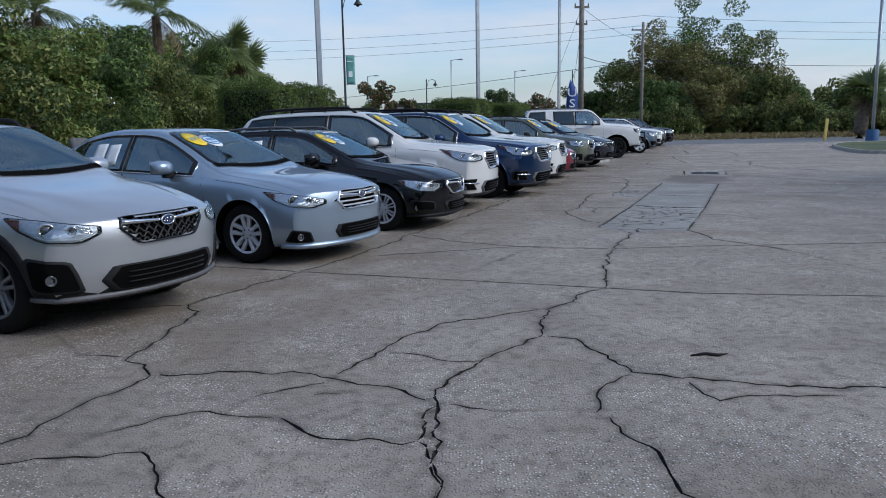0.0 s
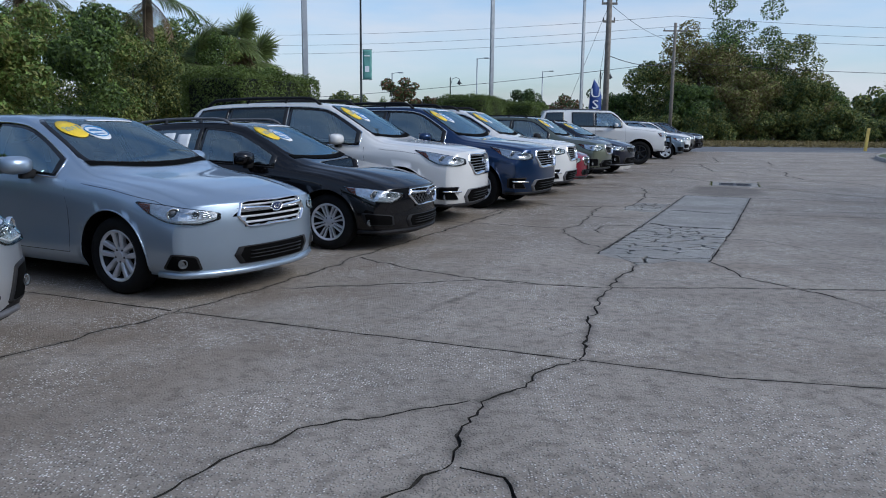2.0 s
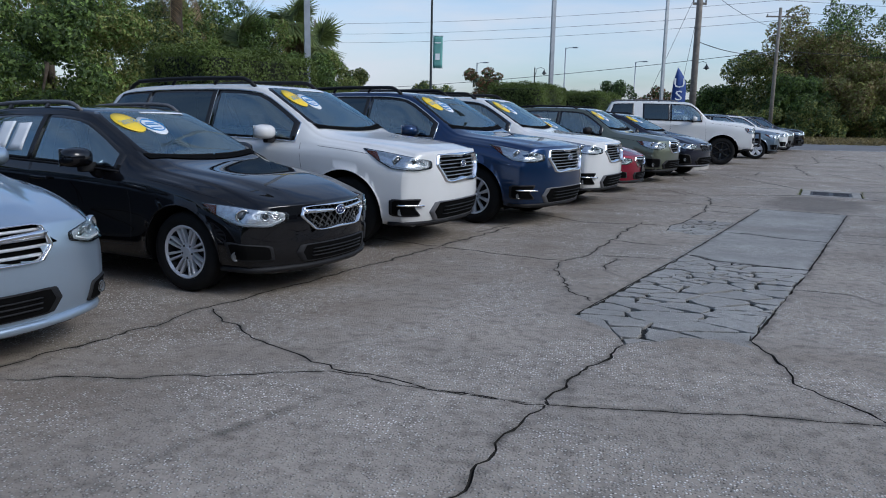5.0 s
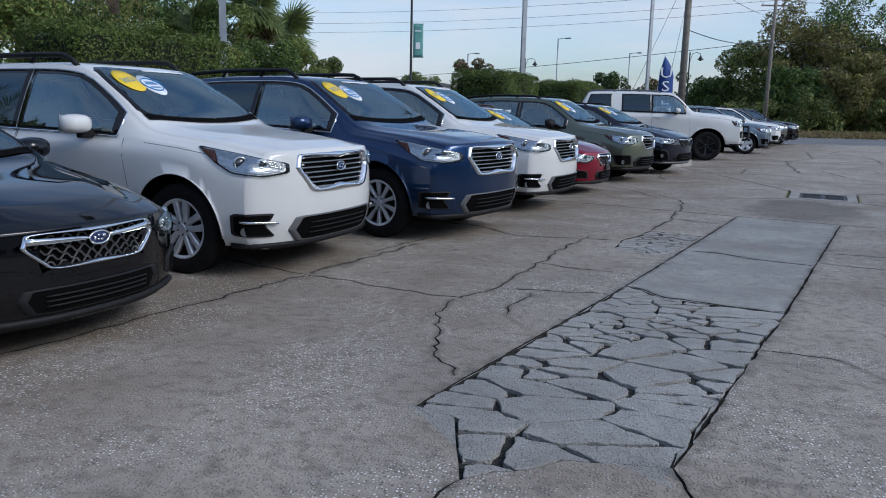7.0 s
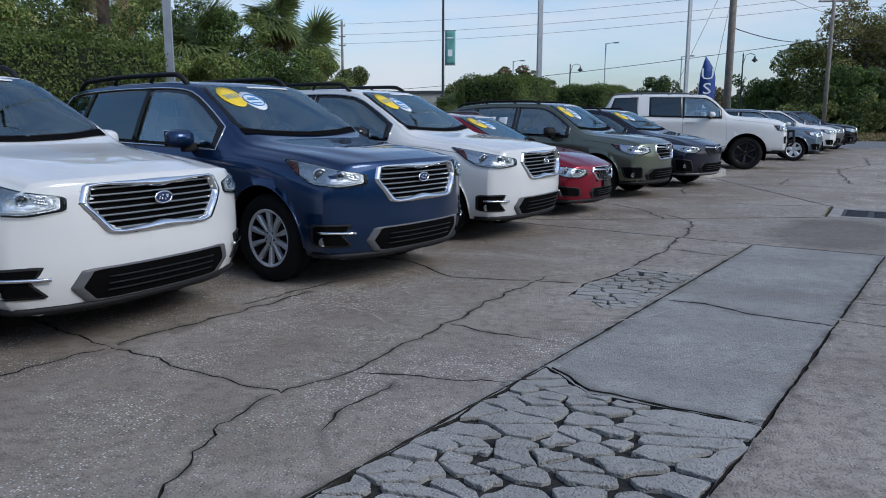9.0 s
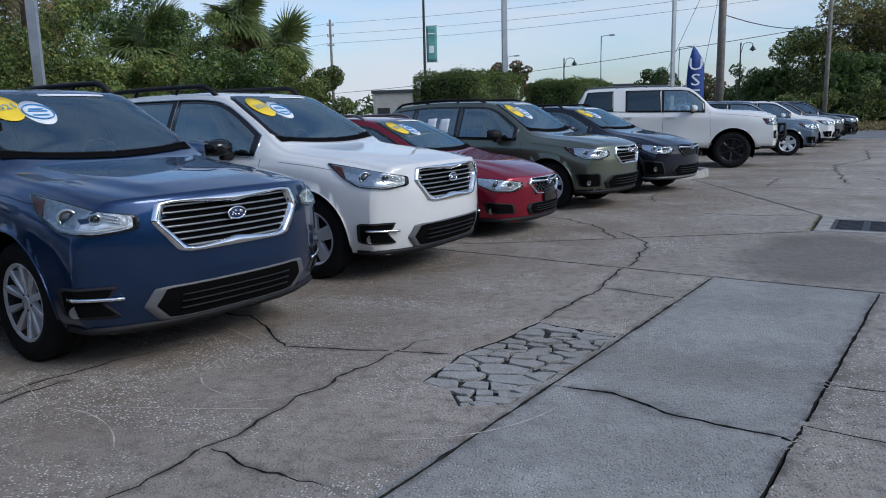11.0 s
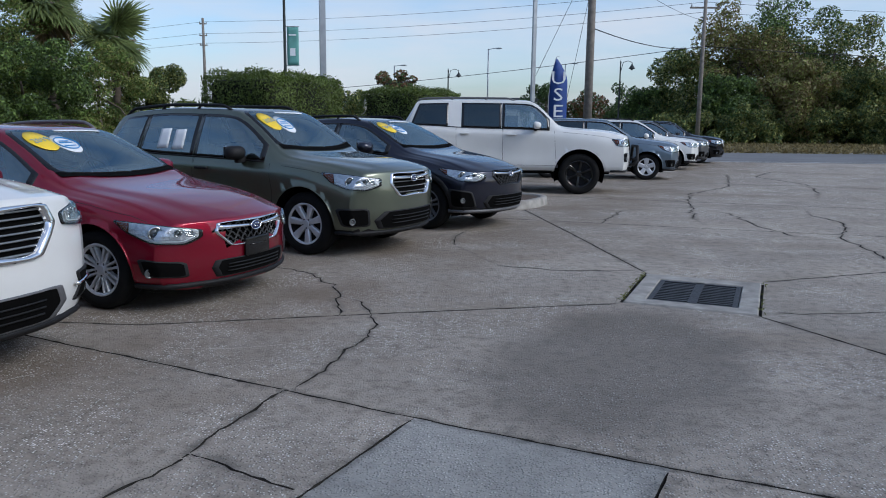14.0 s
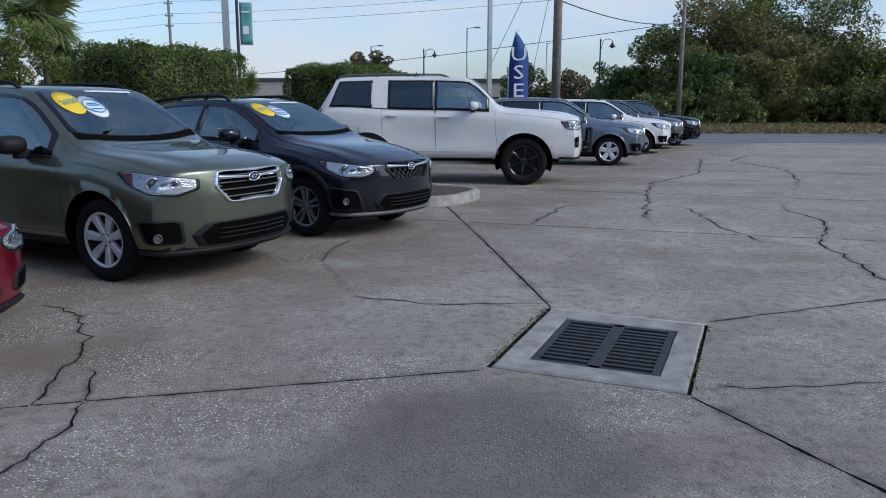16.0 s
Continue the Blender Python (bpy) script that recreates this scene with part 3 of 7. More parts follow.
            bmesh.ops.recalc_face_normals(bm, faces=bm.faces)
            part("door_handle", bm, car, "", c.get("handle", body))
        # mirror
        mx = c["windows"][0][0] + c.get("mirror_x", 0.32)
        hit, _ = sh.cast(vw.start(mx, sh.zs(mx) + 0.04), vw.way)
        bm = bmesh.new()
        bmesh.ops.create_uvsphere(bm, u_segments=20, v_segments=12, radius=1.0)
        for vv in bm.verts:
            vv.co.x = vv.co.x * (0.115 if vv.co.x > 0 else 0.045)
            s = abs(vv.co.y) ** 0.75 * (1 if vv.co.y > 0 else -1)
            vv.co.y, vv.co.z = s * 0.132, (abs(vv.co.z) ** 0.7) * (1 if vv.co.z > 0 else -1) * 0.08
        mp = hit + Vector((0.02, sg * 0.165, 0.075))
        bmesh.ops.transform(bm, matrix=Matrix.Translation(mp) @ Matrix.Rotation(sg * 0.12, 4, "Z"), verts=bm.verts)
        mir = part("wing_mirror", bm, car, "", c.get("mirror", body))
        bm = bmesh.new()
        box(bm, -0.02, 0.05, -0.07, 0.07, -0.05, 0.03, 0.015)
        bmesh.ops.transform(bm, matrix=Matrix.Translation(hit + Vector((0.0, sg * 0.06, 0.005))), verts=bm.verts)
        part("mirror_foot", bm, mir, "", M_TRIM)
        bm = bmesh.new()
        box(bm, -0.003, 0.003, -0.115, 0.115, -0.07, 0.07, 0.002)
        bmesh.ops.transform(bm, matrix=Matrix.Translation(mp + Vector((-0.048, 0, 0))), verts=bm.verts)
        part("mirror_glass", bm, mir, "", M_CHROME, False)
        # arch liner and lip
        for ax in (xf, xr):
            prof = []
            n = 26
            for k in range(n + 1):
                an = math.pi * (-0.12 + 1.24 * k / n)
                prof.append((-ax + (arch + 0.002) * math.cos(an), rw + (arch + 0.002) * math.sin(an)))
            outs = []
            for x, z in prof:
                hit, _ = sh.cast(vw.start(-x, max(z, c["zb"] + 0.02)), vw.way)
                outs.append(sg * min(abs(hit.y), W))
            vv, ff = [], []
            inn = 0.42 * W
            for (x, z), y in zip(prof, outs):
                vv += [(x, y - sg * 0.012, z), (x, sg * inn, z)]
            for k in range(n):
                ff.append((2 * k, 2 * k + 1, 2 * k + 3, 2 * k + 2))
            cst = len(vv)
            vv.append((-ax, sg * inn, rw))
            ff += [(2 * k + 1, 2 * k + 3, cst) for k in range(n)]
            part("wheel_arch_liner", mesh_of("wheel_arch_liner", vv, ff, M_RECESS_SHADE, None, False), car)
            wid = c.get("arch_trim", 0.0)
            lip = [(x, y + sg * 0.004, z) for (x, z), y in zip(prof, outs) if z > c["zb"] + 0.03]
            if wid:
                v2, f2 = [], []
                for k, (x, y, z) in enumerate(lip):
                    an = math.atan2(z - rw, x + ax)
                    for d, o in ((-0.012, -0.03), (-0.004, 0.004), (wid * 0.5, 0.012), (wid, 0.003), (wid + 0.004, -0.02)):
                        xx, zz = x + d * math.cos(an), z + d * math.sin(an)
                        hit, _ = sh.cast(vw.start(-xx, max(zz, c["zb"] + 0.02)), vw.way)
                        v2.append((xx, sg * (min(abs(hit.y), W) + o), zz))
                for k in range(len(lip) - 1):
                    for j in range(4):
                        q = (k * 5 + j, k * 5 + j + 1, k * 5 + j + 6, k * 5 + j + 5)
                        f2.append(q if sg > 0 else q[::-1])
                part("wheel_arch_trim", mesh_of("wheel_arch_trim", v2, f2, c.get("trim", M_TRIM)), car)
            else:
                v2, f2 = tube(lip, 0.006, 6)
                part("wheel_arch_lip", mesh_of("wheel_arch_lip", v2, f2, body), car)
            wheel(car, -ax, sg * (W - 0.16), sg, rw, c.get("tyre", 0.225), c["rim"])
        # headlamps
        cv = corner_view(sg)
        lamp = rounded(c["lamp"], 0.12)
        v, f, i = patch(sh, cv, lamp, 0.004, (1.0, 0.90, 0.6, 0.3), 0.03, 0.03)
        hl = part("headlight", mesh_of("headlight", v, f, [M_GLOSSBLACK, M_LAMP], i), car)
        cu, cz = np.mean([p[0] for p in lamp]), np.mean([p[1] for p in lamp])
        mrot = Vector((0, -1, 0)).rotation_difference((Vector((1, sg * 0.75, 0.0))).normalized()).to_matrix().to_4x4()
        for k, (du, dz, r) in enumerate(c.get("bulbs", ((0.06, 0.0, 0.044), (-0.10, -0.006, 0.026)))):
            hit, _ = sh.cast(cv.start(cu + du, cz + dz), cv.way)
            for nm, prof, mt in (("reflector", [(r * 1.25, 0.01), (r * 1.25, -0.012), (r * 1.1, -0.016), (r * 0.9, -0.010), (r * 0.85, 0.0)], M_CHROME),
                                 ("projector", [(r * 0.86, 0.0), (r * 0.7, -0.008), (r * 0.35, -0.013), (0.001, -0.015)], M_PROJECTOR)):
                nseg = lathe(prof, 20)
                part(nm, mesh_of(nm, [Matrix.Translation(hit) @ mrot @ Vector(p) for p in nseg[0]], nseg[1], mt), hl, "chrome lamp ring" if nm == "reflector" else "dark glass projector")
        for k in range(3):
            zz = cz + 0.024 - 0.020 * k
            v, f = tube(laid(sh, cv, [(cu - 0.13 - 0.012 * j - 0.01 * k, zz - 0.003 * j) for j in range(8)], 0.009), 0.006, 6)
            part("lamp_rib", mesh_of("lamp_rib", v, f, M_CHROME), hl)
        drl = resample(lamp, 0.04)
        low_edge = [p for p in drl if p[1] < cz - 0.012] or drl[:4]
        low_edge.sort()
        v, f = tube(laid(sh, cv, [(cu + (a - cu) * 0.82, cz + (b - cz) * 0.74) for a, b in low_edge], 0.008), 0.006, 6)
        part("light_strip", mesh_of("light_strip", v, f, M_PAPER), hl)
        umax = max(p[0] for p in lamp)
        am = [p for p in resample(lamp, 0.03) if p[0] > umax - 0.15]
        if len(am) > 3:
            am.sort(key=lambda p: math.atan2(p[1] - np.mean([a[1] for a in am]), p[0] - np.mean([a[0] for a in am])))
            ca, cb = np.mean([a[0] for a in am]), np.mean([a[1] for a in am])
            v, f, i = patch(sh, cv, [(ca + (a - ca) * 0.72, cb + (b - cb) * 0.72) for a, b in am], 0.010, (1.0, 0.5), 0.004)
            part("side_marker", mesh_of("side_marker", v, f, c.get("marker", M_AMBER)), hl, "amber side marker")
        v, f, i = patch(sh, cv, lamp, 0.021, (1.0, 0.98, 0.6, 0.3), 0.016, 0.03)
        part("lens", mesh_of("lens", v, f, [M_LENS, M_LENS], i), hl)
        # fog lamp pocket
        fog = rounded(c["fog"], 0.1)
        v, f, i = patch(sh, cv, fog, 0.014, (1.0, 0.85, 0.5, 0.25), 0.035, 0.03)
        pk = part("fog_lamp_surround", mesh_of("fog_lamp_surround", v, f, [c.get("fogrim", M_TRIM), M_RECESS_SHADE], i), car)
        fu, fz = c["foglamp"]
        hit, _ = sh.cast(cv.start(fu, fz), cv.way)
        mrot = Vector((0, -1, 0)).rotation_difference((Vector((1, sg * 0.5, 0.0))).normalized()).to_matrix().to_4x4()
        v, f = lathe([(0.036, 0.0), (0.038, -0.012), (0.03, -0.010), (0.02, -0.004), (0.001, -0.012)], 18)
        part("fog_lamp", mesh_of("fog_lamp", [Matrix.Translation(hit + mrot @ Vector((0, -0.012, 0))) @ mrot @ Vector(p) for p in v], f, M_PROJECTOR), pk)
        for z0, u0, u1 in c.get("fogbars", ()):
            v, f = tube(laid(sh, cv, [(u0 + (u1 - u0) * k / 8, z0 + 0.012 * k / 8) for k in range(9)], 0.024), 0.012, 6)
            part("fog_lamp_bar", mesh_of("fog_lamp_bar", v, f, M_CHROME), pk, "bright bar")
        # tail lamp
        tv = View((k2 := math.sqrt(0.5), -sg * k2, 0), (k2, sg * k2, 0), (0, 0, 1), (-L, 0, 0))
        zt2 = sh.zs(L - 0.2)
        v, f, i = patch(sh, tv, rounded([(W * 0.55, zt2 - 0.12), (W * 0.86, zt2 - 0.08), (W * 0.86, zt2 + 0.06), (W * 0.55, zt2 + 0.03)], 0.15), 0.006)
        part("tail_light", mesh_of("tail_light", v, f, [M_RED, M_RED], i), car, "red tail light")
        # roof rail
        if c.get("rails"):
            a, b = c["rails"]
            pts = []
            for k in range(25):
                t = k / 24
                x = a + (b - a) * t
                lift = c.get("rail_lift", 0.055) * min(1.0, math.sin(math.pi * min(max(t, 0.0), 1.0)) * 5) - 0.01
                hit, _ = sh.cast(DOWN.start(x, sg * W * sh.wr(x) * 0.93), DOWN.way)
                pts.append(hit + Vector((0, 0, lift)))
            bits = [tube(pts, c.get("rail_r", 0.019), 8)]
            for k in (7, 15):
                bits.append(tube([pts[k] - Vector((0.03, 0, 0.07)), pts[k] + Vector((0.03, 0, 0.0))], 0.018, 6))
            v, f = join(*bits)
            part("roof_rail", mesh_of("roof_rail", v, f, c.get("railmat", M_TRIM)), car)
    # grille
    gz = c["gz"]
    gpts = rounded(grille, 0.08)
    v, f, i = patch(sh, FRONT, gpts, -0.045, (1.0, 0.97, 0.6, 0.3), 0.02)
    gr = part("grille", mesh_of("grille", v, f, [M_RECESS_SHADE, M_RECESS_SHADE], i), car)
    fpts = resample(gpts, 0.05)
    fr_w = c.get("frame", 0.035)
    v2, f2 = [], []
    n = len(fpts)
    for y, z in fpts:
        base, _ = sh.cast(FRONT.start(y, z), FRONT.way)
        d = Vector((0, -y, gz - z))
        d = d / max(d.length, 1e-4) * fr_w
        for k, o in ((-0.15, -0.01), (0.05, 0.022), (0.8, 0.020), (1.0, -0.045)):
            v2.append(Vector((base.x + o, y + d.y * k, z + d.z * k)))
    for k in range(n):
        for j in range(3):
            q = (k * 4 + j, k * 4 + j + 1, ((k + 1) % n) * 4 + j + 1, ((k + 1) % n) * 4 + j)
            f2.append(q)
    part("grille_frame", mesh_of("grille_frame", v2, f2, c.get("framemat", M_CHROME)), gr, "chrome grille frame")
    zlo, zhi = min(z for _, z in grille), max(z for _, z in grille)

    def span(z):
        ys = [y for y in np.linspace(-0.62, 0.62, 125) if inside(gpts, y, z)]
        return (min(ys), max(ys)) if ys else None
    for k in range(c["slats"]):
        z = zlo + (zhi - zlo) * (k + 0.8) / (c["slats"] + 0.6)
        s = span(z)
        if s:
            v, f = tube(laid(sh, FRONT, [(s[0] + (s[1] - s[0]) * j / 14, z) for j in range(15)], -0.022), c.get("slat_r", 0.009), 6)
            part("grille_slat", mesh_of("grille_slat", v, f, c.get("slatmat", M_SLAT)), gr)
    if c.get("mesh"):
        bits = []
        for k in range(5):
            z = zlo + (zhi - zlo) * (k + 0.6) / 5.6
            s = span(z)
            if s:
                pts = [(s[0] + (s[1] - s[0]) * j / 36, z + (0.013 if (j // 2 + k) % 2 else -0.013)) for j in range(37)]
                bits.append(tube(laid(sh, FRONT, pts, -0.028), 0.006, 5))
        v, f = join(*bits)
        part("grille_mesh", mesh_of("grille_mesh", v, f, M_MESH), gr)
    if c.get("wing"):
        z = c["wing"]
        for sg in (-1, 1):
            s = span(z)
            pts = [(sg * (0.06 + (s[1] - 0.07) * j / 9), z + 0.014 * j / 9) for j in range(10)]
            v, f = tube(laid(sh, FRONT, pts, 0.004), [0.012 + 0.010 * j / 9 for j in range(10)], 8)
            part("grille_wing", mesh_of("grille_wing", v, f, c.get("wingmat", M_CHROME)), gr, "bright wing bar")
    bz = c.get("badge", gz)
    hit, _ = sh.cast(FRONT.start(0, bz), FRONT.way)
    bm = bmesh.new()
    bmesh.ops.create_uvsphere(bm, u_segments=24, v_segments=10, radius=1.0, matrix=Matrix.Translation(hit + Vector((0.008, 0, 0))) @ Matrix.Diagonal((0.012, 0.066, 0.036, 1)))
    bd = part("badge", bm, gr, "oval badge with stars drawn as plain dots", M_BADGE)
    v, f = tube([(hit.x + 0.014, 0.066 * math.cos(a), bz + 0.036 * math.sin(a)) for a in (2 * math.pi * k / 28 for k in range(28))], 0.006, 6, True)
    part("badge_ring", mesh_of("badge_ring", v, f, M_CHROME), bd)
    bm = bmesh.new()
    for y, z, r in ((0.028, 0.008, 0.011), (-0.008, 0.012, 0.007), (-0.03, 0.002, 0.007), (-0.012, -0.010, 0.007), (0.012, -0.012, 0.007), (-0.034, -0.008, 0.006)):
        bmesh.ops.create_uvsphere(bm, u_segments=8, v_segments=5, radius=r, matrix=Matrix.Translation((hit.x + 0.018, y, bz + z)) @ Matrix.Diagonal((0.4, 1.3, 1, 1)))
    part("badge_dots", bm, bd, "", M_CHROME)
    # lower intake and skirt
    itk = c["intake"] + [(-y, z) for y, z in reversed(c["intake"])]
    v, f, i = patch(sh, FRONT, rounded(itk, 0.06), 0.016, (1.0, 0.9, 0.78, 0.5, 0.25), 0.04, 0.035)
    ik = part("lower_intake", mesh_of("lower_intake", v, f, [c.get("intakerim", M_GREYTRIM), M_RECESS_SHADE], i), car)
    ilo, ihi, iw = min(z for _, z in itk), max(z for _, z in itk), min(abs(y) for y, _ in c["intake"])
    for k in range(3):
        z = ilo + (ihi - ilo) * (0.3 + 0.2 * k)
        v, f = tube(laid(sh, FRONT, [(-iw * 0.8 + 1.6 * iw * j / 10, z) for j in range(11)], 0.022), 0.006, 5)
        part("intake_bar", mesh_of("intake_bar", v, f, M_TRIM), ik)
    cvs = (corner_view(-1), corner_view(1))
    lz = c["zb"] + 0.035
    pts = laid(sh, cvs[0], [(0.95 - 0.9 * k / 12, lz) for k in range(12)], 0.004) + laid(sh, cvs[1], [(0.05 + 0.9 * k / 12, lz) for k in range(13)], 0.004)
    v, f = tube(pts, c.get("lipr", 0.022), 8)
    part("front_lip", mesh_of("front_lip", v, f, c.get("lipmat", M_TRIM)), car)
    # wipers
    bits = []
    for y0, y1 in ((-0.55, 0.02), (0.05, 0.6)):
        ends = [(y0 + (y1 - y0) * k / 8) * W / 0.93 for k in range(9)]
        bits.append(tube(laid(sh, DOWN, [(cowl + 0.05 + 0.13 * (abs(y) / wsw) ** 2, y) for y in ends], 0.010), 0.0045, 5))
    v, f = join(*bits)
    part("wiper", mesh_of("wiper", v, f, M_TRIM), car)
    # cowl
    v, f = [], []
    for k in range(33):
        y = wsw * 0.98 * (k / 16 - 1)
        sweep = 0.13 * (abs(y) / wsw) ** 2
        v += laid(sh, DOWN, [(cowl + sweep - 0.035 + 0.085 * j / 4, y) for j in range(5)], 0.007)
    for k in range(32):
        f += [(k * 5 + j, k * 5 + j + 1, k * 5 + j + 6, k * 5 + j + 5) for j in range(4)]
    part("cowl_panel", mesh_of("cowl_panel", v, f, M_RECESS_SHADE), car)
    # cabin
    zf, belt = c["zb"] + 0.12, sh.zs(2.4)
    bm = bmesh.new()
    box(bm, -L + 0.35, -cowl - 0.05, -0.8 * W, 0.8 * W, zf - 0.04, zf + 0.02)
    for sg in (-1, 1):
        box(bm, -L + 0.35, -cowl - 0.25, sg * 0.82 * W, sg * 0.86 * W, zf, belt + 0.0)
    box(bm, -L + 0.3, -L + 0.36, -0.8 * W, 0.8 * W, zf, sh.zs(L - 0.4))
    part("cabin_tub", bm, car, "", M_CLOTH, False)
    # near-black boxes added so that the gap under the car reads as shade
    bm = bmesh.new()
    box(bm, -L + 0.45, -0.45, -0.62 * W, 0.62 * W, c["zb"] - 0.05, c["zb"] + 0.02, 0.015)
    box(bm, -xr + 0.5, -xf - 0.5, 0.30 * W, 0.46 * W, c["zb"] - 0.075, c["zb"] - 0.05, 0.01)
    part("underbody", bm, car, "dark tray added to read as shade under the car", M_RECESS_SHADE, False)
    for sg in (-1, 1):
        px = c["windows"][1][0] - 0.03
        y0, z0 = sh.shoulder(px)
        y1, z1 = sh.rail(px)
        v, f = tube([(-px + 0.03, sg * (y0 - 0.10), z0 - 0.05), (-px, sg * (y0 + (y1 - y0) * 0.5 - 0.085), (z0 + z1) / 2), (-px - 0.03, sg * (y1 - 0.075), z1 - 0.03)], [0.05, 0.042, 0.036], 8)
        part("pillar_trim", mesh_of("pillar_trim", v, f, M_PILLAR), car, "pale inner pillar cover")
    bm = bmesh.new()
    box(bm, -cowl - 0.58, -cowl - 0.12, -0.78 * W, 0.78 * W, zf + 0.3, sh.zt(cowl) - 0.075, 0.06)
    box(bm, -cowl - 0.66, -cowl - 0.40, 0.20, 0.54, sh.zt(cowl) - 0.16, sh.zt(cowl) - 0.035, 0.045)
    part("dashboard", bm, car, "", M_RECESS_SHADE)
    tone = c.get("seats", M_CLOTH)
    for y in (-0.37, 0.37):
        seat(car, -cowl - 1.35, y, tone)
    seat(car, -cowl - 2.2, 0, tone, 1.25)
    v, f = tube([(-cowl - 0.78 - 0.07 * math.sin(a), 0.37 + 0.18 * math.cos(a), sh.zt(cowl) - 0.045 + 0.165 * math.sin(a)) for a in (2 * math.pi * k / 24 for k in range(24))], 0.016, 8, True)
    part("steering_wheel", mesh_of("steering_wheel", v, f, M_GREYTRIM), car)
    hit, _ = sh.cast(DOWN.start(head - 0.12, 0), DOWN.way)
    bm = bmesh.new()
    box(bm, -0.015, 0.015, -0.11, 0.11, -0.03, 0.03, 0.012)
    bmesh.ops.transform(bm, matrix=Matrix.Translation(hit + Vector((-0.08, 0, -0.09))), verts=bm.verts)
    part("rear_view_mirror", bm, car, "", M_TRIM)
    # stickers on the screen
    if c.get("year"):
        k = c.get("st", (0.0, 0.0))
        yx, yy = head - 0.27 + k[0], -wst * 0.70 + k[1]
        sticker(sh, car, yx, yy, 0.125, M_YELLOW, c["year"], M_STICKER_BLUE, c.get("tilt", 12))
        sticker(sh, car, yx - 0.065, yy + 0.205, 0.115, M_PAPER, "mark", M_STICKER_BLUE, 0)
        if c.get("strip", True):
            v, f, i = patch(sh, DOWN, [(head - 0.105, -0.10), (head - 0.105, 0.42), (head - 0.075, 0.42), (head - 0.075, -0.10)], 0.01, (1.0, 0.5), 0.003)
            part("windscreen_strip", mesh_of("windscreen_strip", v, f, M_PAPER), car, "white printed strip")
    for i0 in c.get("papers", ()):
        a, b, _ = c["windows"][i0]
        for d in (0.32, 0.62):
            xm = a + (b - a) * d
            v, f, i = patch(sh, side_view(-1), [(xm - 0.10, sh.zs(xm) + 0.10), (xm + 0.09, sh.zs(xm) + 0.09), (xm + 0.09, sh.zs(xm) + 0.33), (xm - 0.09, sh.zs(xm) + 0.34)], 0.009, (1.0, 0.5), 0.003)
            part("window_sheet", mesh_of("window_sheet", v, f, M_PAPER), car, "white paper sheet on the glass")
    if c.get("plate"):
        hit, _ = sh.cast(FRONT.start(0, c["plate"]), FRONT.way)
        bm = bmesh.new()
        box(bm, hit.x, hit.x + 0.022, -0.16, 0.16, c["plate"] - 0.075, c["plate"] + 0.075, 0.008)
        box(bm, hit.x + 0.022, hit.x + 0.026, -0.11, 0.11, c["plate"] + 0.01, c["plate"] + 0.02)
        part("plate_holder", bm, car, "empty black plate holder", M_GLOSSBLACK)
    return car


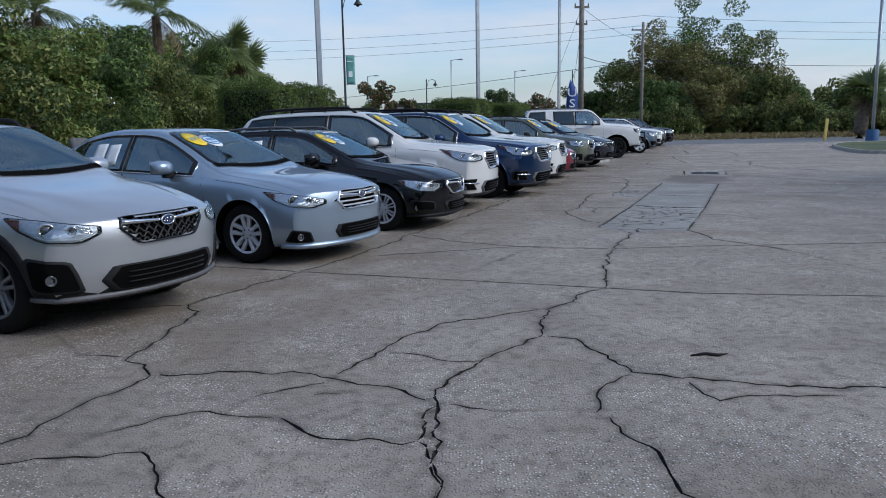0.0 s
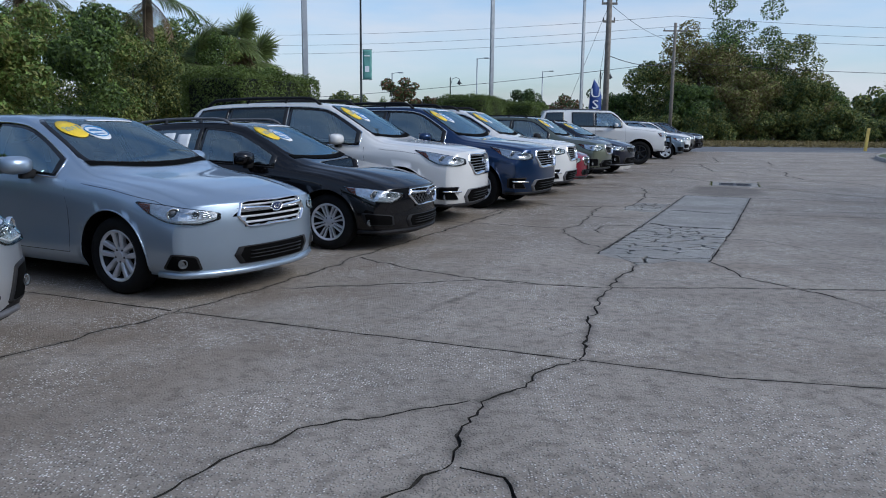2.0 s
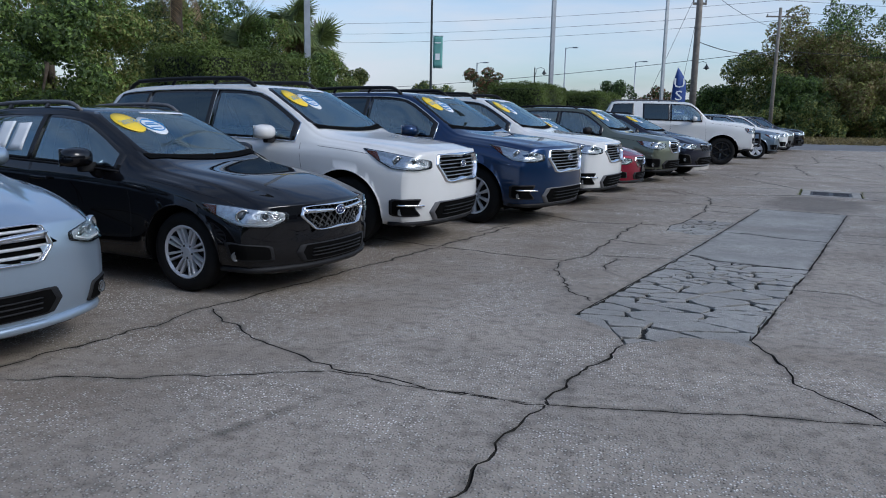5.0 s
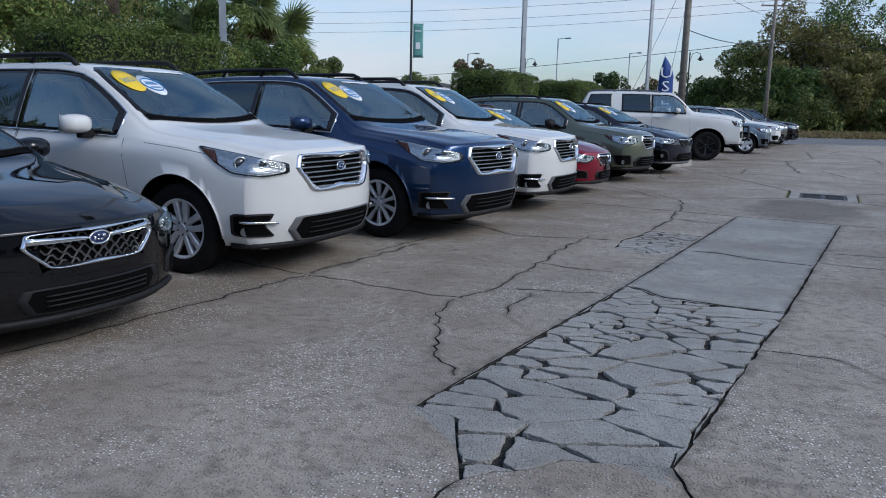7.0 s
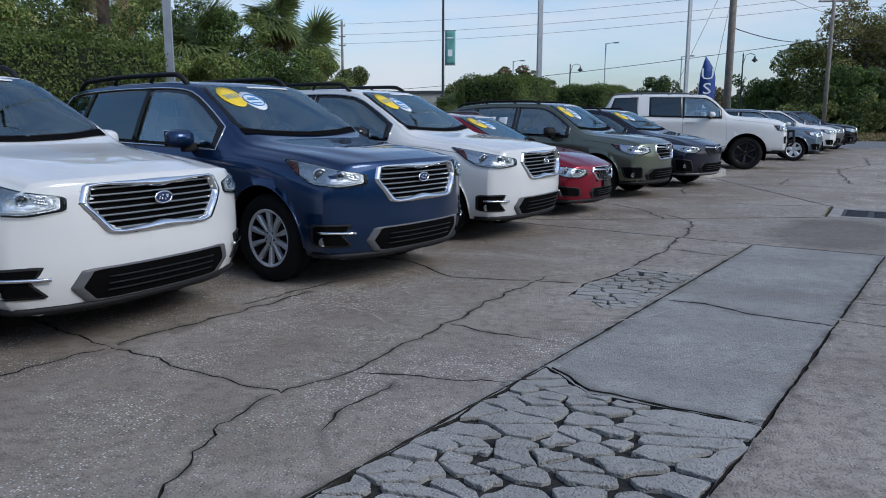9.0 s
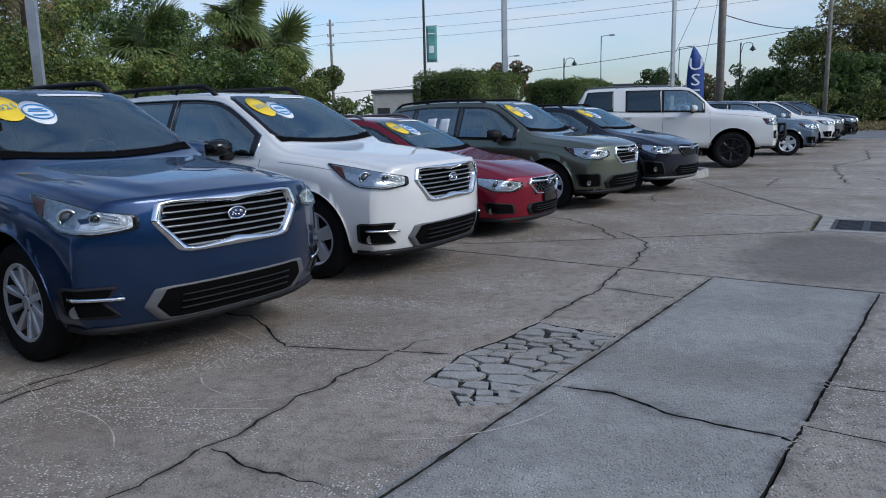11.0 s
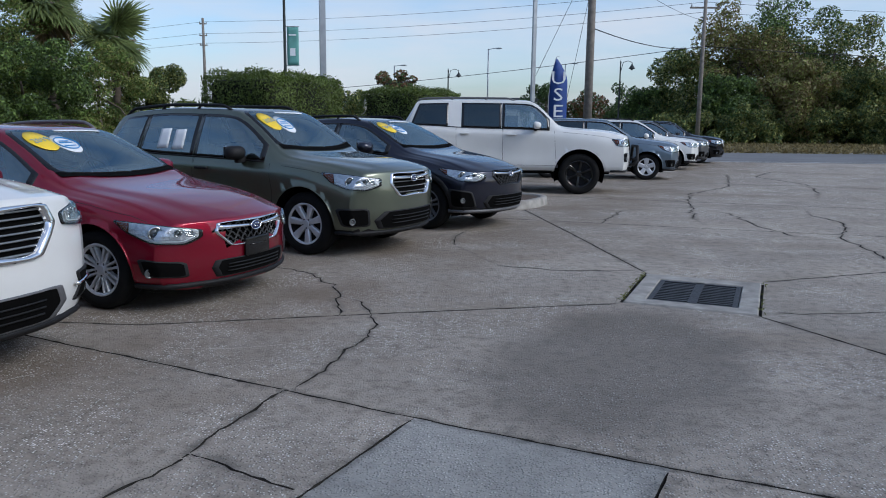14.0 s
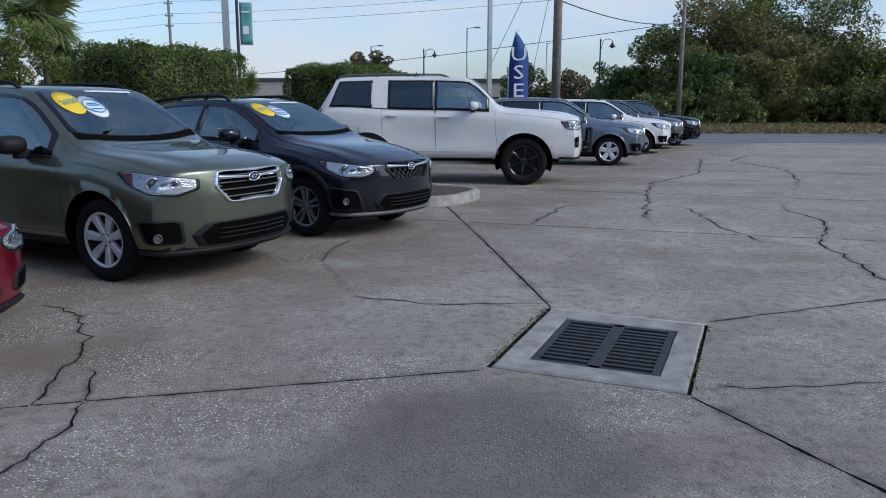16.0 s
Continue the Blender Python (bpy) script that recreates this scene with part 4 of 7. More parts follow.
# ---- ground, lane, cracks ----
def concrete(name, base, strip=False):
    """Old broom-finished concrete: exposed aggregate, large worn patches and oil-brown stains."""
    m = material(name, base, 0.92, 0, 0, 0.16, 0.55)
    n, l = m.node_tree.nodes, m.node_tree.links
    b = n["Principled BSDF"]
    co = n.new("ShaderNodeTexCoord")
    src = b.inputs["Base Color"].links[0].from_socket

    def mixin(src, fac, colour, mode="MIX"):
        mx = n.new("ShaderNodeMix")
        mx.data_type, mx.blend_type = "RGBA", mode
        l.new(fac, mx.inputs["Factor"])
        l.new(src, mx.inputs["A"])
        mx.inputs["B"].default_value = (*colour, 1)
        return mx.outputs["Result"]

    def noise_fac(scale, lo, hi, top, detail=8, stretch=None):
        t = n.new("ShaderNodeTexNoise")
        t.inputs["Scale"].default_value, t.inputs["Detail"].default_value = scale, detail
        if stretch:
            mp = n.new("ShaderNodeMapping")
            mp.inputs["Rotation"].default_value, mp.inputs["Scale"].default_value = (0, 0, radians(-TURN)), stretch
            l.new(co.outputs["Object"], mp.inputs["Vector"])
            l.new(mp.outputs["Vector"], t.inputs["Vector"])
        else:
            l.new(co.outputs["Object"], t.inputs["Vector"])
        r = n.new("ShaderNodeMapRange")
        r.inputs["From Min"].default_value, r.inputs["From Max"].default_value, r.inputs["To Max"].default_value = lo, hi, top
        l.new(t.outputs["Fac"], r.inputs["Value"])
        return r.outputs["Result"]
    src = mixin(src, noise_fac(0.9, 0.46, 0.72, 0.5), tuple(k * 0.55 for k in base))
    src = mixin(src, noise_fac(0.35, 0.52, 0.70, 0.5, 6, (0.6, 1.6, 1)), (base[0] * 0.62, base[1] * 0.55, base[2] * 0.47))
    src = mixin(src, noise_fac(11.0, 0.47, 0.68, 0.35 if strip else 0.75, 10), tuple(k * 0.48 for k in base))
    src = mixin(src, noise_fac(2.6, 0.52, 0.72, 0.3, 8), tuple(min(1, k * 1.5) for k in base))
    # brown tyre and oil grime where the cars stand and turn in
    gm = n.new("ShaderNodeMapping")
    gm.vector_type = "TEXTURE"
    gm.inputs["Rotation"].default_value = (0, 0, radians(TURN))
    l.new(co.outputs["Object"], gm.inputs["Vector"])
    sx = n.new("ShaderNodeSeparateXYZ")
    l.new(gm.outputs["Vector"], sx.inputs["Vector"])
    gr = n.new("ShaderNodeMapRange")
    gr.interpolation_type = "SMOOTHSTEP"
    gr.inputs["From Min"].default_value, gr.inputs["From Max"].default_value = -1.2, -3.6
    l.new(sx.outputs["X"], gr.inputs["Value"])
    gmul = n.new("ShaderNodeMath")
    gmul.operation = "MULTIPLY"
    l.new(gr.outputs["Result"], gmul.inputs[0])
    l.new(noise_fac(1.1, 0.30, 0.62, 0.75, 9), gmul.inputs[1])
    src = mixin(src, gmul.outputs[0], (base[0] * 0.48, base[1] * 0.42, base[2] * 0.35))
    # one large damp stain by the drain, with a ragged edge
    mp = n.new("ShaderNodeMapping")
    mp.vector_type = "TEXTURE"
    mp.inputs["Location"].default_value, mp.inputs["Rotation"].default_value, mp.inputs["Scale"].default_value = (6.5, 19.65, 0), (0, 0, radians(TURN)), (0.95, 1.6, 1)
    tw = n.new("ShaderNodeTexNoise")
    tw.inputs["Scale"].default_value, tw.inputs["Detail"].default_value = 1.6, 7
    l.new(co.outputs["Object"], tw.inputs["Vector"])
    sc = n.new("ShaderNodeVectorMath")
    sc.operation = "MULTIPLY_ADD"
    sc.inputs[1].default_value = (0.8, 0.8, 0)
    l.new(tw.outputs["Color"], sc.inputs[0])
    sh = n.new("ShaderNodeVectorMath")
    sh.operation = "SUBTRACT"
    sh.inputs[1].default_value = (0.4, 0.4, 0)
    l.new(co.outputs["Object"], sc.inputs[2])
    l.new(sc.outputs["Vector"], sh.inputs[0])
    l.new(sh.outputs["Vector"], mp.inputs["Vector"])
    ln = n.new("ShaderNodeVectorMath")
    ln.operation = "LENGTH"
    l.new(mp.outputs["Vector"], ln.inputs[0])
    rr = n.new("ShaderNodeMapRange")
    rr.inputs["From Min"].default_value, rr.inputs["From Max"].default_value = 1.0, 0.72
    rr.inputs["To Max"].default_value = 0.68
    l.new(ln.outputs["Value"], rr.inputs["Value"])
    # pale and dark stones of the aggregate
    v = n.new("ShaderNodeTexVoronoi")
    v.inputs["Scale"].default_value = 66
    l.new(co.outputs["Object"], v.inputs["Vector"])
    vr = n.new("ShaderNodeMapRange")
    vr.inputs["From Min"].default_value, vr.inputs["From Max"].default_value = 0.46, 0.22
    vr.inputs["To Max"].default_value = 1.0
    l.new(v.outputs["Distance"], vr.inputs["Value"])
    sep = n.new("ShaderNodeSeparateColor")
    l.new(v.outputs["Color"], sep.inputs["Color"])
    for chan, lo, hi, colour, amount in (("Green", 0.55, 0.65, tuple(k * 0.22 for k in base), 0.75), ("Red", 0.48, 0.60, (0.86, 0.83, 0.78), 0.95)):
        r = n.new("ShaderNodeMapRange")
        r.inputs["From Min"].default_value, r.inputs["From Max"].default_value, r.inputs["To Max"].default_value = lo, hi, amount * (0.45 if strip else 1)
        l.new(sep.outputs[chan], r.inputs["Value"])
        mul = n.new("ShaderNodeMath")
        mul.operation = "MULTIPLY"
        l.new(vr.outputs["Result"], mul.inputs[0])
        l.new(r.outputs["Result"], mul.inputs[1])
        wear = n.new("ShaderNodeMath")
        wear.operation = "MULTIPLY"
        l.new(mul.outputs[0], wear.inputs[0])
        l.new(noise_fac(1.3, 0.38, 0.62, 1.0, 4), wear.inputs[1])
        src = mixin(src, wear.outputs[0], colour)
    src = mixin(src, rr.outputs["Result"], tuple(k * 0.38 for k in base))
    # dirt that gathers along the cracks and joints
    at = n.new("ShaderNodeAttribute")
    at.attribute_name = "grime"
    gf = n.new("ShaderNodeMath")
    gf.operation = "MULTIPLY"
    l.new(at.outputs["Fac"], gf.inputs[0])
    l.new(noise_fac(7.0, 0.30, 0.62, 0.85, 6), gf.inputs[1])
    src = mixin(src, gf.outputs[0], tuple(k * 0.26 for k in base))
    l.new(src, b.inputs["Base Color"])
    t2 = n.new("ShaderNodeTexNoise")
    t2.inputs["Scale"].default_value, t2.inputs["Detail"].default_value = 45, 7
    l.new(co.outputs["Object"], t2.inputs["Vector"])
    add = n.new("ShaderNodeMath")
    l.new(t2.outputs["Fac"], add.inputs[0])
    l.new(vr.outputs["Result"], add.inputs[1])
    bp = n.new("ShaderNodeBump")
    bp.inputs["Strength"].default_value, bp.inputs["Distance"].default_value = 0.8, 0.008
    l.new(add.outputs[0], bp.inputs["Height"])
    l.new(bp.outputs["Normal"], b.inputs["Normal"])
    return m


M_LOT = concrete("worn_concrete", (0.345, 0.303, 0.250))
M_STRIP = concrete("smooth_grey_concrete", (0.325, 0.315, 0.287), True)
M_CHUNK = concrete("broken_concrete", (0.335, 0.325, 0.297), True)
M_GRIT = material("crack_grit", (0.034, 0.033, 0.030), 0.95, 0, 0, 0.5, 30, 1.0, 80, spec=0.2)
M_ASPHALT = material("road_asphalt", (0.15, 0.15, 0.152), 0.9, 0, 0, 0.15, 0.4, 0.4, 60)
M_GRASS = material("dry_grass", (0.13, 0.115, 0.055), 0.95, 0, 0, 0.35, 0.35, 0.8, 12)
M_LINE = material("worn_road_paint", (0.6, 0.6, 0.58), 0.8, 0, 0, 0.3, 3)
M_WELL = material("drain_pit", (0.02, 0.02, 0.02), 0.95)

rnd = random.Random(7)
CRACKS = []  # (width, wander), then the bends of each crack or joint
CRACKS += [
    ((0.020, 0.05), [(0.54, 2.4), (0.50, 3.44), (0.49, 4.0), (0.47, 4.26), (0.73, 4.76), (1.18, 5.37), (1.22, 5.88), (1.70, 6.70), (1.92, 7.0), (2.15, 8.29), (2.60, 9.68), (2.83, 10.17)]),
    ((0.022, 0.05), [(-3.2, 2.6), (-1.58, 3.55), (-1.26, 4.54), (-1.55, 4.92), (-1.51, 6.02), (-1.71, 6.38), (-0.80, 8.31), (-0.31, 9.6), (-0.12, 10.34), (0.10, 10.94), (0.84, 12.98), (1.58, 15.1)]),
    ((0.018, 0.03), [(-1.71, 6.38), (-2.62, 6.18), (-4.2, 5.9)]),
    ((0.026, 0.05), [(-1.26, 4.54), (-0.41, 4.60), (0.24, 4.28), (0.46, 4.04)]),
    ((0.020, 0.04), [(-0.14, 4.50), (0.23, 5.36), (0.49, 5.71), (1.25, 6.12)]),
    ((0.012, 0.04), [(0.18, 4.96), (0.55, 4.77), (0.73, 4.79)]),
    ((0.026, 0.05), [(1.18, 5.37), (1.42, 5.18), (1.62, 4.53), (2.43, 4.27), (4.2, 4.15)]),
]
CRACKS += [
    ((0.016, 0.05), [(1.61, 4.48), (1.38, 4.24), (1.30, 3.9)]),
    ((0.016, 0.05), [(-1.6, 3.3), (-0.85, 3.45), (-0.57, 3.01), (-0.5, 2.2)]),
    ((0.026, 0.05), [(-0.30, 3.85), (-0.05, 3.60), (0.40, 3.56), (0.48, 4.0)]),
    ((0.016, 0.04), [(0.40, 3.56), (0.52, 3.16), (0.54, 2.4)]),
    ((0.018, 0.01), [(-2.6, 8.35), (-0.89, 7.75), (1.04, 7.14), (2.70, 6.60), (4.11, 6.43), (9.0, 5.7)]),
    ((0.018, 0.06), [(1.36, 3.83), (1.50, 3.43), (1.55, 2.6)]),
    ((0.014, 0.03), [(1.19, 9.24), (2.30, 9.0), (3.51, 9.12), (5.61, 9.21), (9.5, 9.3)]),
]
CRACKS += [
    ((0.016, 0.05), [(-0.12, 10.34), (0.50, 9.73), (1.19, 9.28), (2.30, 9.02)]),
    ((0.012, 0.05), [(1.19, 9.24), (0.63, 9.03), (-0.4, 8.7)]),
    ((0.014, 0.06), [(2.38, 12.95), (2.29, 12.45), (2.45, 11.6), (2.62, 11.3)]),
    ((0.016, 0.04), [(-0.9, 14.2), (1.10, 13.36), (2.38, 12.95), (2.61, 13.37), (2.97, 14.90), (3.33, 16.2)]),
    ((0.014, 0.04), [(2.61, 13.37), (3.49, 13.39)]),
    ((0.024, 0.005), [(2.51, 10.85), (3.63, 13.75), (4.55, 16.28), (5.36, 18.53)]),
    ((0.028, 0.006), [(3.65, 10.46), (4.71, 13.15), (6.56, 18.1)]),
]
CRACKS += [
    ((0.020, 0.05), [(3.65, 10.46), (3.75, 9.6), (4.3, 8.7)]),
    ((0.022, 0.008), [(1.0, 20.05), (2.31, 19.64), (3.54, 19.20), (5.36, 18.53), (6.57, 18.13), (9.5, 17.3)]),
    ((0.040, 0.02), [(3.63, 13.75), (3.90, 13.40), (4.35, 13.25), (4.70, 13.15)]),
    ((0.018, 0.03), [(0.2, 16.9), (1.92, 16.6), (2.52, 15.94), (3.60, 15.99)]),
    ((0.022, 0.03), [(4.06, 16.85), (4.23, 17.41), (4.42, 17.95), (4.56, 18.84)]),
    ((0.018, 0.02), [(4.42, 17.97), (4.68, 17.83), (5.05, 17.68)]),
    ((0.030, 0.02), [(4.34, 15.56), (4.62, 15.51), (4.88, 15.29), (5.38, 15.1), (5.47, 15.0)]),
]
CRACKS += [
    ((0.016, 0.02), [(5.47, 15.27), (5.84, 15.12), (8.0, 14.7)]),
    ((0.014, 0.02), [(5.70, 15.86), (6.02, 15.80), (8.0, 15.5)]),
    ((0.018, 0.05), [(4.48, 21.0), (4.79, 20.29), (4.80, 19.95), (4.62, 18.85)]),
    ((0.016, 0.008), [(1.2, 19.9), (3.06, 19.98), (4.80, 20.62), (6.63, 21.27)]),
    ((0.024, 0.006), [(7.07, 22.64), (6.43, 25.30), (5.51, 28.94)]),
    ((0.018, 0.015), [(8.15, 22.43), (9.64, 23.23), (14.0, 25.2)]),
    ((0.024, 0.006), [(7.72, 21.02), (8.28, 20.08), (9.6, 17.9)]),
]
CRACKS += [
    ((0.018, 0.06), [(4.45, 20.45), (4.21, 21.34), (3.76, 22.05), (3.3, 22.3)]),
    ((0.020, 0.05), [(6.88, 26.6), (7.42, 28.5)]),
    ((0.016, 0.01), [(3.2, 27.4), (6.06, 26.77), (8.45, 26.31), (13.0, 25.6)]),
    ((0.030, 0.08), [(8.45, 27.5), (8.66, 28.85), (9.18, 32.05), (10.6, 34.5), (11.6, 39.0)]),
    ((0.024, 0.05), [(9.19, 28.41), (9.22, 26.83), (9.45, 25.74)]),
    ((0.030, 0.08), [(10.57, 28.58), (10.64, 27.24), (10.04, 25.74), (9.95, 23.95), (10.9, 22.2)]),
    ((0.024, 0.02), [(5.9, 31.0), (9.0, 30.3), (13.5, 29.5), (18, 28.6)]),
]
CRACKS += [
    ((0.035, 0.08), [(12.2, 33.0), (12.8, 35.5), (12.3, 38.5), (13.4, 41.0)]),
    ((0.024, 0.02), [(7.6, 36.0), (14.0, 34.8), (20, 33.7)]),
]
CRACKS += [
    ((0.014, 0.04), [(-1.92, 4.97), (-1.78, 4.96), (-1.57, 4.91)]),
    ((0.014, 0.04), [(-1.13, 3.68), (-1.04, 3.75), (-0.85, 3.89), (-0.71, 3.95), (-0.55, 3.89), (-0.34, 3.85)]),
    ((0.014, 0.04), [(-0.52, 4.16), (-0.35, 4.30), (-0.16, 4.42)]),
    ((0.014, 0.04), [(-0.20, 4.18), (-0.07, 4.20)]),
    ((0.014, 0.04), [(0.52, 4.04), (0.66, 3.98), (0.78, 3.93)]),
    ((0.014, 0.04), [(1.87, 4.40), (1.92, 4.22), (1.98, 4.06), (2.23, 4.12), (2.62, 4.12)]),
    ((0.014, 0.04), [(1.07, 8.48), (1.12, 8.53)]),
    ((0.014, 0.04), [(2.76, 12.57), (2.75, 12.77), (2.84, 13.05), (2.88, 13.22)]),
]
CRACKS += [
    ((0.014, 0.04), [(4.30, 12.22), (4.52, 12.17), (4.77, 12.08)]),
    ((0.014, 0.04), [(1.26, 14.58), (1.60, 15.48)]),
    ((0.014, 0.04), [(2.87, 14.48), (3.19, 14.32), (3.53, 14.24)]),
    ((0.014, 0.04), [(5.56, 22.83), (6.11, 22.67), (7.04, 22.78)]),
    ((0.014, 0.04), [(4.95, 24.06), (4.87, 24.78), (4.93, 25.29)]),
    ((0.014, 0.04), [(7.93, 21.16), (8.44, 21.22), (8.83, 21.35)]),
]
# bands: extra joints far behind and beyond the walked stretch
PATCH_1 = [(2.51, 10.85), (2.71, 10.76), (2.83, 10.17), (3.22, 10.43), (3.65, 10.46), (4.70, 13.13), (3.90, 13.36), (3.63, 13.73)]
PATCH_2 = [(3.87, 15.17), (3.77, 15.38), (3.59, 15.48), (3.67, 15.96), (3.85, 16.30), (4.06, 16.80), (4.60, 16.55), (4.12, 15.25)]
STRIP = [(2.4, 10.55), (3.62, 10.35), (6.57, 18.13), (5.36, 18.53)]
DRAIN_C, DRAIN_TURN = (7.39, 21.84), -16.0
dm = pose(DRAIN_C[0], DRAIN_C[1], 0, 0, 0, DRAIN_TURN)
DRAIN = [tuple((dm @ Vector((a, b, 0)))[:2]) for a, b in ((-0.56, -0.70), (0.56, -0.70), (0.56, 0.70), (-0.56, 0.70))]
EDGE = -8.75                               # where the lot meets the planting bed, across the row


def wavy(pts, wander, step=0.10, seed=0):
    """A line with more bends, that wanders to both sides."""
    out = []
    for (x0, y0), (x1, y1) in zip(pts, pts[1:]):
        L = math.hypot(x1 - x0, y1 - y0)
        n = max(1, int(L / step))
        for k in range(n):
            t = k / n
            w = wander * (noise.noise(Vector((x0 + (x1 - x0) * t, y0 + (y1 - y0) * t, seed)) * 4.0) + 0.55 * noise.noise(Vector((x0 + (x1 - x0) * t, y0 + (y1 - y0) * t, seed + 9)) * 11.0) + 0.22 * noise.noise(Vector((x0 + (x1 - x0) * t, y0 + (y1 - y0) * t, seed + 5)) * 31.0))
            w *= 1.25 if k else 0.3
            out.append((x0 + (x1 - x0) * t - (y1 - y0) / L * w, y0 + (y1 - y0) * t + (x1 - x0) / L * w))
    return out + [pts[-1]]


def road_y(x, which):
    return (46.3, 57.2)[which] + 0.105 * x


def build_ground():
    vs, es, deep, grime = [], [], [], []

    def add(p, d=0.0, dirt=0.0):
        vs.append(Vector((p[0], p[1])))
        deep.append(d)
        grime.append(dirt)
        return len(vs) - 1

    def loop(poly):
        ids = [add(p) for p in poly]
        es.extend((ids[i], ids[(i + 1) % len(ids)]) for i in range(len(ids)))
    R = 1500
    loop([(-R, -R), (R, -R), (R, R), (-R, R)])
    bed0, bed1 = row(-45, EDGE), row(49.5, EDGE)
    lot = [(bed0.x, bed0.y), (60, -45), (60, road_y(60, 0)), (bed1.x, road_y(bed1.x, 0)), (bed1.x, bed1.y - 0.3)]
    loop(lot)
    for which in (0, 1):
        a = add((-R, road_y(-R, which)))
        b = add((R, road_y(R, which)))
        es.append((a, b))
    rough = [wavy(p + [p[0]], 0.03, 0.15, 3)[:-1] for p in (PATCH_1, PATCH_2)]
    for p in rough:
        loop(p)
    loop(DRAIN)
    for i, ((w, wander), pts) in enumerate(CRACKS):
        line = wavy(pts, wander, 0.055 if pts[0][1] < 24 else 0.12, i)
        prev = None
        n = len(line)
        for k, p in enumerate(line):
            a, b = line[max(0, k - 1)], line[min(n - 1, k + 1)]
            d = Vector((b[0] - a[0], b[1] - a[1])).normalized()
            ends = min(1.0, 0.25 + min(k, n - 1 - k) * 0.4)
            ww = (0.003 + w * 0.34 * ends) * (0.45 + 1.3 * abs(noise.noise(Vector((p[0], p[1], i)) * 9)))
            far = ww + (0.03 + 1.6 * w) * (0.5 + 1.4 * abs(noise.noise(Vector((p[0], p[1], i + 3)) * 3)))
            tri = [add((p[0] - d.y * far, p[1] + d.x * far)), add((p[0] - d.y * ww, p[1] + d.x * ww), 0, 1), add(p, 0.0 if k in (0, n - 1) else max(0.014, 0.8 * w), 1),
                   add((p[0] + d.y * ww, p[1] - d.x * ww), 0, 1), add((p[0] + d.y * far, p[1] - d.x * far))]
            if prev:
                es.extend(zip(prev, tri))
            prev = tri
    ov, _, of, orig, _, _ = delaunay_2d_cdt(vs, es, [], 0, 1e-4)
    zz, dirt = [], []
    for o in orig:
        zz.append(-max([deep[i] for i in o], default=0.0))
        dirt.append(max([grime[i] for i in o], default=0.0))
    groups = {}
    for f in of:
        c = sum((ov[i] for i in f), Vector((0, 0))) / len(f)
        p = (c.x, c.y)
        crack = any(zz[i] < 0 for i in f)
        if inside(DRAIN, *p):
            continue
        if inside(rough[0], *p) or inside(rough[1], *p):
            continue
        if inside(lot, *p):
            key = ("pavement", 2 if crack else 1 if inside(STRIP, *p) else 0)
        elif road_y(p[0], 0) < p[1] < road_y(p[0], 1):
            key = ("road", 0)
        else:
            key = ("ground", 0)
        groups.setdefault(key[0], []).append((f, key[1]))
    mats = {"pavement": [M_LOT, M_STRIP, M_DIRT], "road": [M_ASPHALT], "ground": [M_GRASS]}
    text = {"pavement": "worn cracked concrete car park lane", "road": "grey asphalt road with worn edge lines", "ground": "dry yellowish grass verge and field"}
    obs = {}
    for nm, fs in groups.items():
        ids = sorted({i for f, _ in fs for i in f})
        back = {i: k for k, i in enumerate(ids)}
        me = mesh_of(nm, [(ov[i].x, ov[i].y, zz[i]) for i in ids], [[back[i] for i in f] for f, _ in fs], mats[nm], [m for _, m in fs], False)
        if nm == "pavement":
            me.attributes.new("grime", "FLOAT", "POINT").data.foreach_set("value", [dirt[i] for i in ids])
        obs[nm] = tagged(part(nm, me), text[nm], nm, kind="structure")
    return obs, rough


SETTING, ROUGH = build_ground()
PAVE = SETTING["pavement"]


def clip(poly, n, d):
    out = []
    for i, p in enumerate(poly):
        q = poly[(i + 1) % len(poly)]
        a, b = p[0] * n[0] + p[1] * n[1] - d, q[0] * n[0] + q[1] * n[1] - d
        if a <= 0:
            out.append(p)
        if a * b < 0:
            t = a / (a - b)
            out.append((p[0] + (q[0] - p[0]) * t, p[1] + (q[1] - p[1]) * t))
    return out


